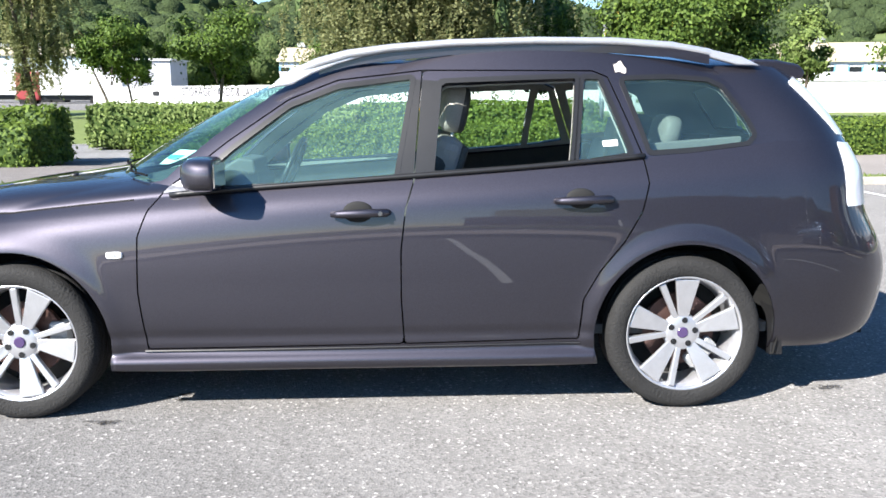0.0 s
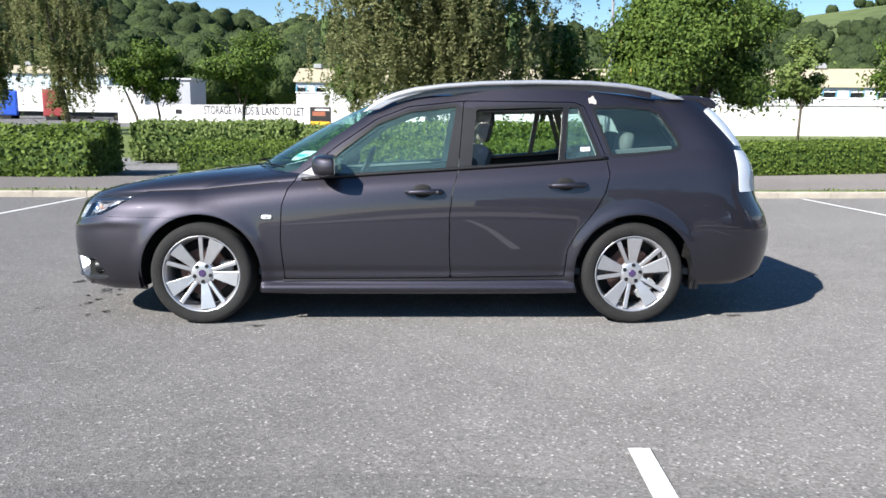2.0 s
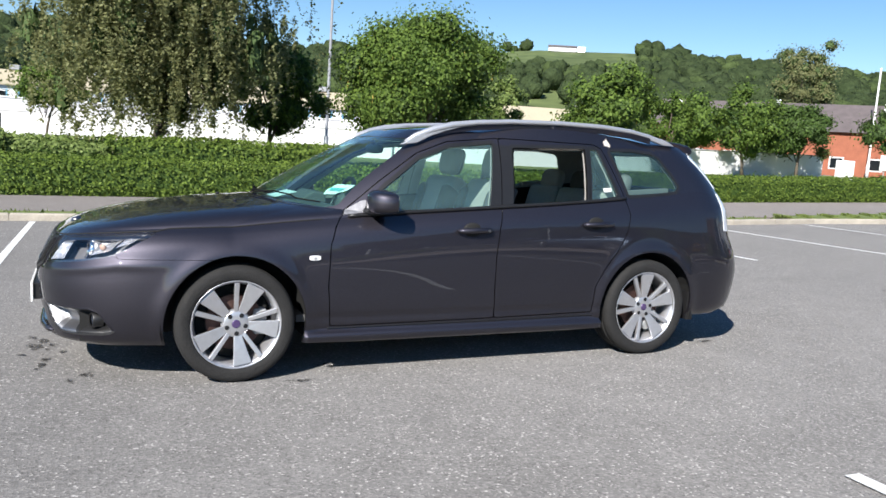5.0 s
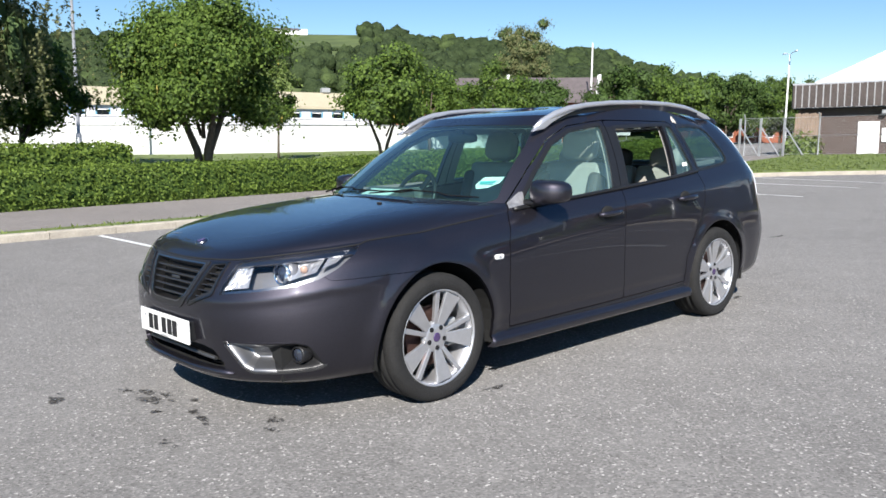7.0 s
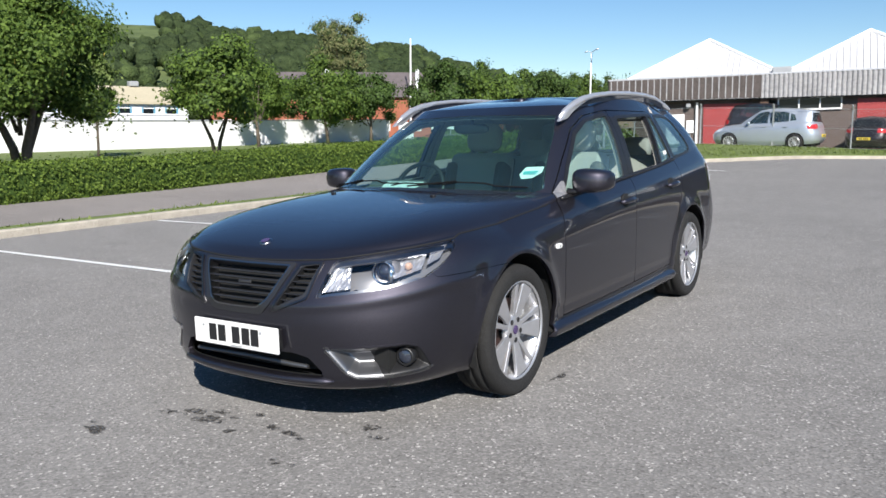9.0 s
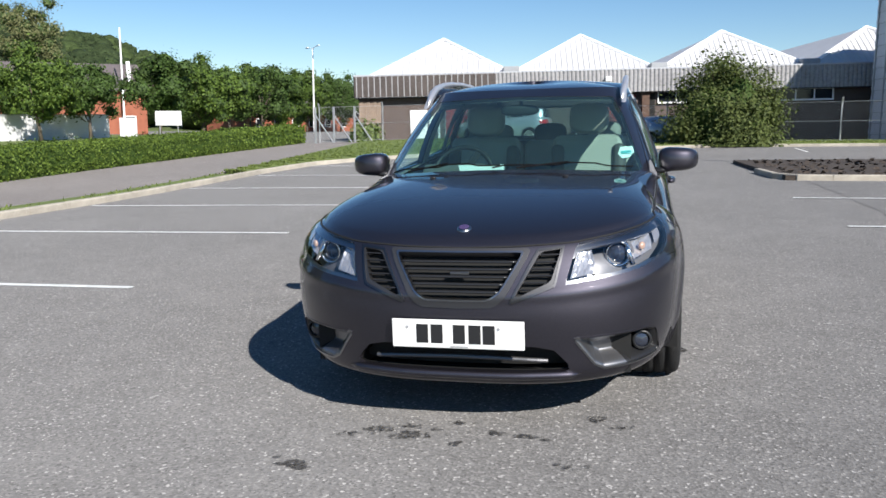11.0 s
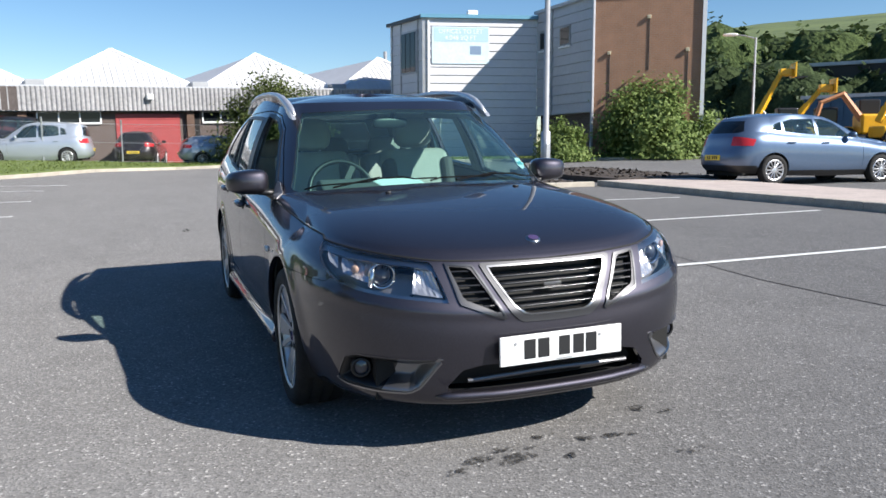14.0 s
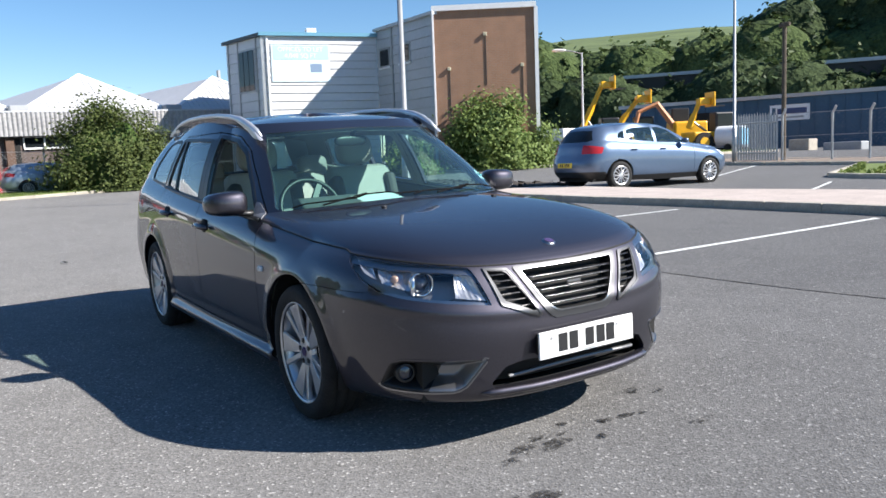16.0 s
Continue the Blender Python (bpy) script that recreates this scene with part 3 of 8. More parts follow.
tagged(ribbon("road_edge_line", R3, shifted(R3, 0.14), M_LINE, 0.03, 0.0, 1), "white line at the road edge", "road marking", kind="structure")

# planting island and paved median
kerb_run([(13.2, -3.15), (11.4, -3.25), (10.85, -3.6), (10.75, -4.2), (10.75, -8.1)], "", "pale concrete kerb round a planting bed", inner=1)
tagged(ribbon("soil_bed", dense([(10.88, -3.4), (10.88, -8.0)], 0.5), dense([(17.5, -3.2), (17.5, -8.6)], 0.5)[:10], M_SOIL, 0.09, 0.2, 4), "dark bark soil in a planting bed", "soil", kind="structure")
MED = [(10.9, -8.25), (4.4, -8.05), (0.7, -7.85), (-6, -7.5), (-14, -7.1)]
kerb_run(MED, "", "dark concrete kerb of the paved median", inner=1, h=0.13)
MA = shifted(dense(MED, 0.7), 0.13)
MB = shifted(dense(MED, 0.7), 2.55)
tagged(ribbon("median", MA, MB, M_SLAB, 0.125, 0.2, 3), "pale pinkish concrete median between parking rows", "pavement", kind="structure")
tagged(ribbon("soil_bed_far", dense([(11.2, -9.0), (11.2, -11.8)], 0.5), dense([(17.5, -9.2), (17.5, -12.4)], 0.5)[:6], M_SOIL, 0.13, 0.2, 3), "dark soil patch behind the median", "soil", kind="structure")
cl = []
for _ in range(420):
    x, y = rng.uniform(11, 17.3), rng.uniform(-7.9, -3.5)
    cl.append((x, y, ground_z(x, y) + 0.10))
for _ in range(250):
    x, y = rng.uniform(11.3, 17.3), rng.uniform(-11.8, -9.2)
    cl.append((x, y, ground_z(x, y) + 0.14))
tagged(quads("bark_chips", leaf_quads(np.array(cl), 0.10, 1.5, 1.4), M_SOIL), "bark chips on the planting bed", "bark", kind="stuff")
IA, IB = even([(6.7, -16.5), (3, -15.4), (-4, -14.0)], 14), even([(8.2, -20.3), (4, -20.5), (-4, -20.3)], 14)
tagged(ribbon("grass_island", IA, IB, M_GRASS, 0.10, 0.2, 3), "grass island with a dark kerb", "grass", kind="structure")
kerb_run([(8.3, -20.35), (6.75, -16.45), (3, -15.3), (-4, -13.9)], "", "dark concrete kerb round the grass island", inner=-1)
kerb_run([(15.6, -21.5), (12, -21.2), (8.6, -21.3), (2, -22.4)], "", "pale concrete kerb before the yard fence", inner=-1)
GR = even([(15.6, -21.66), (12, -21.36), (8.6, -21.46), (2, -22.5)], 20)
tagged(ribbon("gravel_strip", GR, GR + np.array([0, -2.6]), mat("brown_gravel", (0.24, 0.19, 0.15), 0.95, var=0.3, scale=9, bump=0.8, bscale=60), 0.10, 0.2, 3), "brown gravel strip along the yard fence", "gravel", kind="structure")
w2 = rng.uniform(0.02, 0.98, 3500)[:, None]
k2 = rng.integers(0, 13, 3500)
C = (IA[k2] + (IA[k2 + 1] - IA[k2]) * rng.random((3500, 1))) * (1 - w2) + IB[k2] * w2
C = np.stack([C[:, 0], C[:, 1], ground_z(C[:, 0], C[:, 1]) + 0.10], 1)
T = rng.normal(size=(len(C), 3)) * 0.04
T[:, 2] = rng.uniform(0.03, 0.09, len(C))
S = rng.normal(size=(len(C), 3)) * 0.04
S[:, 2] = 0
tagged(quads("island_blades", np.stack([C - S, C + S, C + T + S * 0.2, C + T - S * 0.2], 1), M_BLADE), "green grass blades on the island", "grass", kind="stuff")

# oil stains on the asphalt
def stain(x, y, a, b, seed):
    """A ragged stain: a few drops that run into one another, with specks round them."""
    q = np.random.default_rng(int(seed * 10) + 1)
    root = tagged(empty("oil_stain"), "dark oil stain soaked into the asphalt", "stain", group="oil stains")
    for j in range(7):
        big = j < 4
        cx, cy = x + a * q.normal() * (0.45 if big else 1.0), y + b * q.normal() * (0.5 if big else 1.0)
        ra, rb = (a * q.uniform(0.35, 0.75), b * q.uniform(0.25, 0.55)) if big else (q.uniform(0.006, 0.016),) * 2
        dz = 0.004 + 0.0006 * j
        V = [(cx, cy, float(ground_z(cx, cy)) + dz)]
        for k in range(20):
            t = 2 * math.pi * k / 20
            r = 1 + 0.9 * noise.noise(Vector((2.1 * math.cos(t) + seed + j, 2.1 * math.sin(t), seed * 0.7 + j)))
            p = (cx + ra * r * math.cos(t), cy + rb * r * math.sin(t))
            V.append((*p, float(ground_z(*p)) + dz))
        mk("stain_drop", V, [(0, 1 + k, 1 + (k + 1) % 20) for k in range(20)], M_STAIN, root)


for k, (x, y, a, b) in enumerate(((-2.70, 0.52, 0.045, 0.11), (-2.33, 0.30, 0.05, 0.13), (-2.27, 0.16, 0.03, 0.06), (-2.28, -0.13, 0.025, 0.05), (-2.285, -0.245, 0.03, 0.07), (-2.08, -0.52, 0.03, 0.05),
                                   (-2.16, -0.62, 0.025, 0.035), (-2.37, 0.44, 0.02, 0.04), (-2.40, -0.02, 0.02, 0.03), (-0.80, -0.63, 0.05, 0.03), (2.06, -0.66, 0.07, 0.03), (-1.0, -0.92, 0.06, 0.03), (-2.55, -0.45, 0.02, 0.03),
                                   (6.2, 0.9, 0.25, 0.05), (-2.2, 0.02, 0.02, 0.03))):
    stain(x, y, a, b, k * 3.1)

# ---- the estate car ----
M_PAINT = bpy.data.materials.new("dark_grey_metallic_paint")
M_PAINT.use_nodes = True
_n, _l = M_PAINT.node_tree.nodes, M_PAINT.node_tree.links
_b = _n["Principled BSDF"]
_b.inputs["Base Color"].default_value = (0.088, 0.080, 0.088, 1)
_b.inputs["Metallic"].default_value = 1.0
_b.inputs["Roughness"].default_value = 0.53
_b.inputs["Coat Weight"].default_value = 1.0
_b.inputs["Coat Roughness"].default_value = 0.015
_b.inputs["Coat IOR"].default_value = 1.54
_tc, _fl, _bp = _n.new("ShaderNodeTexCoord"), _n.new("ShaderNodeTexVoronoi"), _n.new("ShaderNodeMix")
_fl.inputs["Scale"].default_value = 420
_l.new(_tc.outputs["Object"], _fl.inputs["Vector"])
_bp.data_type = "RGBA"
_bp.inputs[6].default_value, _bp.inputs[7].default_value = (0.0530, 0.0498, 0.0625, 1), (0.0655, 0.0616, 0.0770, 1)
_sp = _n.new("ShaderNodeSeparateColor")
_l.new(_fl.outputs["Color"], _sp.inputs[0])
_l.new(_sp.outputs[0], _bp.inputs[0])
_l.new(_bp.outputs[2], _b.inputs["Base Color"])
_dn, _dr = _n.new("ShaderNodeTexNoise"), _n.new("ShaderNodeMapRange")
_dn.inputs["Scale"].default_value, _dn.inputs["Detail"].default_value = 7, 6
_l.new(_tc.outputs["Object"], _dn.inputs["Vector"])
_dr.inputs[1].default_value, _dr.inputs[2].default_value, _dr.inputs[3].default_value, _dr.inputs[4].default_value = 0.4, 0.75, 0.008, 0.035
_l.new(_dn.outputs[0], _dr.inputs[0])
_l.new(_dr.outputs[0], _b.inputs["Coat Roughness"])

M_CHROME = mat("satin_chrome", (0.32, 0.32, 0.33), 0.28, 1.0)
M_FRAME = mat("satin_grille_frame", (0.085, 0.085, 0.09), 0.5, 0.9)
M_LAMPHOUSE = mat("grey_lamp_bezel", (0.24, 0.235, 0.24), 0.32, 0.4)
M_LAMPSILVER = mat("lamp_silver", (0.70, 0.69, 0.70), 0.26, 0.7)
M_PROJECTOR = mat("dark_blue_lens", (0.03, 0.035, 0.05), 0.04, 0.0, 1.0)
M_FOGTRIM = mat("satin_silver_trim", (0.27, 0.27, 0.28), 0.40, 0.95)
M_EDGE = mat("chrome_edge_highlight", (0.13, 0.13, 0.135), 0.34, 1.0)
M_GRILLEBAR = mat("gloss_black_plastic", (0.02, 0.02, 0.021), 0.22, 0.0, 0.7)
M_BRIGHT = mat("mirror_chrome", (0.85, 0.85, 0.86), 0.10, 1.0)
M_ALLOY = mat("silver_alloy", (0.62, 0.62, 0.64), 0.34, 0.75, var=0.08, scale=30)
M_RAIL = mat("brushed_aluminium", (0.66, 0.66, 0.68), 0.36, 0.7, var=0.06, scale=12)
M_TYRE = mat("tyre_rubber", (0.013, 0.0127, 0.0127), 0.85, var=0.35, scale=12, bump=0.5, bscale=120)
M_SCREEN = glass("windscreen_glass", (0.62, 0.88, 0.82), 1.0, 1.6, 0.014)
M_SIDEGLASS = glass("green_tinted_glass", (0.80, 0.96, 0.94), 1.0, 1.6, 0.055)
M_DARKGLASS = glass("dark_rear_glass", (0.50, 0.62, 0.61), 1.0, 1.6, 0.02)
M_LENS = glass("clear_lens", (0.92, 0.93, 0.94))
M_SEAT = mat("pale_leather", (0.34, 0.325, 0.295), 0.55, var=0.1, scale=14, bump=0.25, bscale=90)
M_SEATDARK = mat("dark_seat_back", (0.06, 0.058, 0.055), 0.7, var=0.2, scale=12)
M_TRIM = mat("cabin_trim", (0.085, 0.085, 0.085), 0.7, var=0.2, scale=12)
M_HEADLINER = mat("grey_lining", (0.32, 0.31, 0.29), 0.9, var=0.1, scale=12)
M_PLATE = mat("plate_white", (0.78, 0.78, 0.76), 0.4)
M_INK = mat("black_ink", (0.015, 0.015, 0.016), 0.5)
M_PAPER = mat("paper", (0.8, 0.81, 0.8), 0.7)
M_REDLENS = mat("red_lens", (0.45, 0.025, 0.03), 0.15, 0, 0.6)
M_CLEARLAMP = mat("pale_lamp_lens", (0.62, 0.66, 0.72), 0.08, 0.0, 0.8)
M_AMBER = mat("amber_lamp", (0.55, 0.36, 0.27), 0.2)
M_DISC = mat("brake_disc", (0.12, 0.07, 0.06), 0.5, 0.7, var=0.3, scale=30)
M_BADGE = mat("purple_blue_badge", (0.09, 0.06, 0.15), 0.25, 0.3)

NF, NS, NR = 70, 150, 46


def resample(P, k):
    d = np.concatenate([[0], np.cumsum(np.linalg.norm(np.diff(P[:, :2], axis=0), axis=1))])
    t = np.linspace(0, d[-1], k)
    return np.stack([np.interp(t, d, P[:, c]) for c in range(P.shape[1])], 1)


def ring(F, R, W, z, xa, xb, nf, nr):
    """One line round half the car in plan: nose, flank, tail. W: half widths at xa, mid, xb; z: heights at nose, xa, two between, xb, tail."""
    th = np.linspace(0, math.pi / 2, 240)
    s = th / (math.pi / 2)
    ease = s * s * (3 - 2 * s)
    front = np.stack([xa + (F - xa) * np.cos(th) ** (2 / nf), W[0] * np.sin(th) ** (2 / nf), s], 1)
    rear = np.stack([xb + (R - xb) * np.sin(th) ** (2 / nr), W[2] * np.cos(th) ** (2 / nr), s], 1)
    front, rear = resample(front, NF), resample(rear, NR)
    x = np.linspace(xa, xb, NS)
    wc = np.polyfit([xa, (xa + xb) / 2, xb], W, 2)
    zx = [xa, xa + (xb - xa) * 0.2, xa + (xb - xa) * 0.8, xb]
    zc = np.polyfit(zx, z[1:5], 3)
    side = np.stack([x, np.polyval(wc, x), np.polyval(zc, x)], 1)
    slope = np.polyval(np.polyder(zc), xa) * (xa - F)
    e = lambda q: q * q * (3 - 2 * q)
    front[:, 2] = z[0] + (z[1] - z[0]) * (0.35 * e(front[:, 2]) + 0.65 * front[:, 2] ** 1.6)
    rear[:, 2] = z[4] + (z[5] - z[4]) * e(rear[:, 2])
    return np.concatenate([front, side[1:], rear[1:]])


XA, XB = -1.36, 1.70
LOW = [ring(F, R, W, z, XA, XB, 3.0, 3.6) for F, R, W, z in (
    (-2.20, 2.22, (0.800, 0.825, 0.80), (0.185, 0.215, 0.195, 0.205, 0.24, 0.26)),
    (-2.275, 2.29, (0.835, 0.862, 0.835), (0.215, 0.275, 0.275, 0.285, 0.29, 0.31)),
    (-2.300, 2.325, (0.866, 0.872, 0.855), (0.34, 0.40, 0.40, 0.41, 0.41, 0.42)),
    (-2.315, 2.335, (0.876, 0.876, 0.868), (0.49, 0.53, 0.53, 0.54, 0.54, 0.55)),
    (-2.295, 2.30, (0.874, 0.877, 0.866), (0.59, 0.64, 0.65, 0.68, 0.68, 0.66)),
    (-2.262, 2.225, (0.856, 0.872, 0.853), (0.672, 0.735, 0.765, 0.815, 0.83, 0.78)),
    (-2.225, 2.20, (0.815, 0.856, 0.825), (0.735, 0.79, 0.835, 0.925, 0.975, 0.95)),
    (-2.195, 2.15, (0.760, 0.806, 0.765), (0.762, 0.828, 0.888, 1.020, 1.085, 1.06)))]
XG = -0.45
_zc = np.polyfit([XA, XA + (XB - XA) * 0.2, XA + (XB - XA) * 0.8, XB], (0.828, 0.888, 1.020, 1.085), 3)
_wc = np.polyfit([XA, (XA + XB) / 2, XB], (0.760, 0.806, 0.765), 2)
_gz = [np.polyval(_zc, XG + (XB - XG) * q) for q in (0, 0.2, 0.8, 1)]
_gw = [np.polyval(_wc, XG + (XB - XG) * q) for q in (0, 0.5, 1)]
G0 = ring(-1.09, 2.15, _gw, (0.972, *_gz, 1.06), XG, XB, 2.3, 3.6)
G1 = ring(-0.25, 1.915, (0.585, 0.605, 0.565), (1.410, 1.410, 1.448, 1.428, 1.395, 1.368), 0.20, 1.50, 3.4, 4.0)


def loft(rings, k):
    """Points between the given lines by smooth interpolation: an array (rows, columns, 3)."""
    R = np.array(rings)
    t = np.arange(len(R))
    out = []
    for v in np.linspace(0, len(R) - 1, k):
        i = min(int(v), len(R) - 2)
        f = v - i
        p0, p1, p2, p3 = R[max(i - 1, 0)], R[i], R[i + 1], R[min(i + 2, len(R) - 1)]
        out.append(0.5 * (2 * p1 + (p2 - p0) * f + (2 * p0 - 5 * p1 + 4 * p2 - p3) * f * f + (3 * p1 - p0 - 3 * p2 + p3) * f ** 3))
    return np.array(out)


def soup(P, tag):
    """A triangle soup from a grid of points, with normals and the distance w along each row from the nose."""
    du, dv = np.gradient(P, axis=1), np.gradient(P, axis=0)
    N = np.cross(dv, du)
    N /= np.linalg.norm(N, axis=2)[..., None] + 1e-12
    if tag == 1:              # the narrow corners of the bonnet take the normals beside them
        k = P.shape[1] * 5 // 6
        N[:, k:] = N[:, k:k + 1]
    w = np.concatenate([np.zeros((P.shape[0], 1)), np.cumsum(np.linalg.norm(np.diff(P[..., :2], axis=1), axis=2), axis=1)], 1)
    a, b = P.shape[:2]
    i = np.arange(a * b).reshape(a, b)
    q = np.stack([i[:-1, :-1], i[:-1, 1:], i[1:, 1:], i[1:, :-1]], -1).reshape(-1, 4)
    T = np.concatenate([q[:, [0, 2, 1]], q[:, [0, 3, 2]]])
    A = np.concatenate([P.reshape(-1, 3), N.reshape(-1, 3), w.reshape(-1, 1), np.full((a * b, 1), float(tag))], 1)
    return A[T]          # (triangles, 3, 8)


def cut(S, f):
    """Splits a soup along f = 0: (inside where f < 0, outside)."""
    if len(S) == 0:
        return S, S
    v = f(S.reshape(-1, 8)).reshape(-1, 3)
    v = np.where(np.abs(v) < 1e-6, 1e-6, v)
    neg = (v < 0).sum(1)
    ins, outs = [S[neg == 3]], [S[neg == 0]]
    for k, dest1, dest2 in ((1, ins, outs), (2, outs, ins)):
        s, vv = S[neg == k], v[neg == k]
        if not len(s):
            continue
        lone = np.argmax(vv < 0, 1) if k == 1 else np.argmax(vv > 0, 1)
        r = np.arange(len(s))
        a, b, c = s[r, lone], s[r, (lone + 1) % 3], s[r, (lone + 2) % 3]
        va, vb, vc = vv[r, lone], vv[r, (lone + 1) % 3], vv[r, (lone + 2) % 3]
        ab = a + (b - a) * (va / (va - vb))[:, None]
        ac = a + (c - a) * (va / (va - vc))[:, None]
        dest1.append(np.stack([a, ab, ac], 1))
        dest2 += [np.stack([ab, b, c], 1), np.stack([ab, c, ac], 1)]
    return np.concatenate(ins), np.concatenate(outs)


def sdf(poly, r=0.0):
    """Signed distance to a closed outline, its corners rounded by r (the outline is kept by first drawing it in)."""
    Q = np.array(poly, float)

    def f(p):
        d = np.full(len(p), 1e9)
        inside = np.zeros(len(p), bool)
        for a, b in zip(Q, np.roll(Q, -1, 0)):
            e, w = b - a, p - a
            t = np.clip((w @ e) / (e @ e), 0, 1)
            d = np.minimum(d, np.linalg.norm(w - t[:, None] * e, axis=1))
            c = (a[1] > p[:, 1]) != (b[1] > p[:, 1])
            with np.errstate(divide="ignore", invalid="ignore"):
                xi = a[0] + (p[:, 1] - a[1]) / (b[1] - a[1]) * e[0]
            inside ^= c & (p[:, 0] < xi)
        return np.where(inside, -d, d) - r
    return f


def in_xz(poly, r=0.0, tags=None):
    g = sdf(poly, r)
    return lambda A: np.where(np.isin(A[:, 7], tags), g(A[:, [0, 2]]), 1.0) if tags else g(A[:, [0, 2]])


def in_wz(poly, r=0.0):
    g = sdf(poly, r)
    return lambda A: np.where(A[:, 7] == 0, g(A[:, [6, 2]]), 1.0)


def in_yz(poly, r=0.0, tag=2):
    g = sdf(poly, r)
    return lambda A: np.where((A[:, 7] == tag) & (A[:, 0] < 0.3), g(A[:, [1, 2]]), 1.0)


def shell(name, S, material, parent, offset=0.0, flange=0.012, sides=(1,), label="", inner=False):
    """A mesh object from soup S (and its mirror image where sides holds -1), with turned-in edges."""
    V, N, F = [], [], []
    base = S.reshape(-1, 8)
    key = np.round(base[:, :3] * 20000).astype(np.int64)
    _, first, inv = np.unique(key, axis=0, return_index=True, return_inverse=True)
    inv = inv.reshape(-1)
    P, Q = base[first, :3].copy(), base[first, 3:6]
    P = P + Q * offset
    T = inv.reshape(-1, 3)
    T = T[(T[:, 0] != T[:, 1]) & (T[:, 1] != T[:, 2]) & (T[:, 0] != T[:, 2])]
    e = np.concatenate([T[:, [0, 1]], T[:, [1, 2]], T[:, [2, 0]]])
    k = np.sort(e, 1)
    _, ei, cnt = np.unique(k, axis=0, return_index=True, return_counts=True)
    edge = e[ei[cnt == 1]]
    edge = edge[~((P[edge[:, 0], 1] < 1e-4) & (P[edge[:, 1], 1] < 1e-4))]
    for s in sides:
        m = np.array([1, s, 1.0])
        o = len(V)
        V += (P * m).tolist()
        N += (Q * m).tolist()
        F += (T + o if s > 0 else T[:, ::-1] + o).tolist()
        if flange:
            for a, b in edge:
                pa, pb = P[a], P[b]
                qa, qb = pa - Q[a] * flange, pb - Q[b] * flange
                n = np.cross(pb - pa, -Q[a])
                n = n / (np.linalg.norm(n) + 1e-12)
                o = len(V)
                V += [(p * m).tolist() for p in (pa, pb, qb, qa)]
                N += [(-n * m).tolist()] * 4
                F.append((o + 1, o, o + 3, o + 2) if s > 0 else (o, o + 1, o + 2, o + 3))
    me = bpy.data.meshes.new(name)
    me.from_pydata(V, [], F)
    me.materials.append(material)
    me.shade_smooth()
    me.normals_split_custom_set_from_vertices(N)
    ob = new(name, me)
    ob.parent = parent
    if label:
        ob["label"] = label
    return ob


car = tagged(empty("estate_car", TILT), "dark grey metallic estate car with silver roof rails, parked on asphalt", "car")

# the skin, in four patches
P_low = loft(LOW, 64)
for cx in (-1.3375, 1.3375):            # arch lips stand proud
    rr = np.hypot(P_low[..., 0] - cx, P_low[..., 2] - 0.317)
    side = (P_low[..., 1] > 0.6)
    P_low[..., 1] += np.where(side, 0.016 * np.exp(-((rr - 0.375) / 0.05) ** 2), 0)
crease = np.exp(-((P_low[..., 2] - 0.335) / 0.02) ** 2) * (np.abs(P_low[..., 0]) < 1.0)
P_low[..., 1] -= 0.006 * crease
W_low = np.concatenate([np.zeros((P_low.shape[0], 1)), np.cumsum(np.linalg.norm(np.diff(P_low[..., :2], axis=1), axis=2), axis=1)], 1)
_du = np.gradient(P_low[..., :2], axis=1)
_du /= np.linalg.norm(_du, axis=2)[..., None] + 1e-9
_front = np.clip((1.25 - W_low) / 0.25, 0, 1)
_bulge = 0.009 * _front * np.exp(-((P_low[..., 2] - 0.560 - 0.075 * np.clip(W_low / 0.95, 0, 1) ** 2) / 0.026) ** 2)      # bumper crest below the lamps
P_low[..., 0] -= _bulge * _du[..., 1]
P_low[..., 1] += _bulge * _du[..., 0]
# the sill skirt steps out below the doors
_ledge = np.interp(P_low[..., 2], [0.17, 0.195, 0.205, 0.236, 0.262, 0.272, 0.28], [0.80, 0.868, 0.878, 0.884, 0.862, 0.0, 0.0])
_sk = (np.abs(P_low[..., 0]) < 0.99) & (P_low[..., 1] > 0.5) & (P_low[..., 2] < 0.271)
P_low[..., 1] = np.where(_sk, np.maximum(P_low[..., 1], _ledge), P_low[..., 1])
k_end = int(np.argmin(np.abs(LOW[7][:, 0] - XG) + (LOW[7][:, 1] < 0.3) * 9))
hood_a = resample(LOW[7][:k_end + 1], 90)
hood_b = resample(G0[:NF], 90)
vs = np.linspace(0, 1, 60)[:, None, None]
P_hood = hood_a + (hood_b - hood_a) * vs
span = np.linalg.norm(hood_b - hood_a, axis=1)
P_hood[..., 2] += 0.040 * (np.sin(math.pi * vs[..., 0] ** 0.62)) * np.clip(span / 1.0, 0, 1) ** 1.2
v = np.linspace(0, 1, 44)[:, None]
P_gh = G0 + (G1 - G0) * v[..., None]
_out = np.cross(np.gradient(G0, axis=0), G1 - G0)
_out *= np.sign(_out[100, 1])
_out /= np.linalg.norm(_out, axis=1)[:, None]
P_gh = P_gh + _out * (0.085 * v * (1 - v))[..., None]
spine = np.stack([np.clip(G1[:, 0], 0.35, 1.5), 0 * G1[:, 0], 1.492 - 0.03 * (G1[:, 0] - 0.75) ** 2], 1)
sv = np.linspace(0, 1, 26)[:, None, None]
P_roof = G1 + (spine - G1) * sv
P_roof[..., 2] = G1[:, 2] + (spine[:, 2] - G1[:, 2]) * (1 - (1 - sv[..., 0]) ** 2.4)
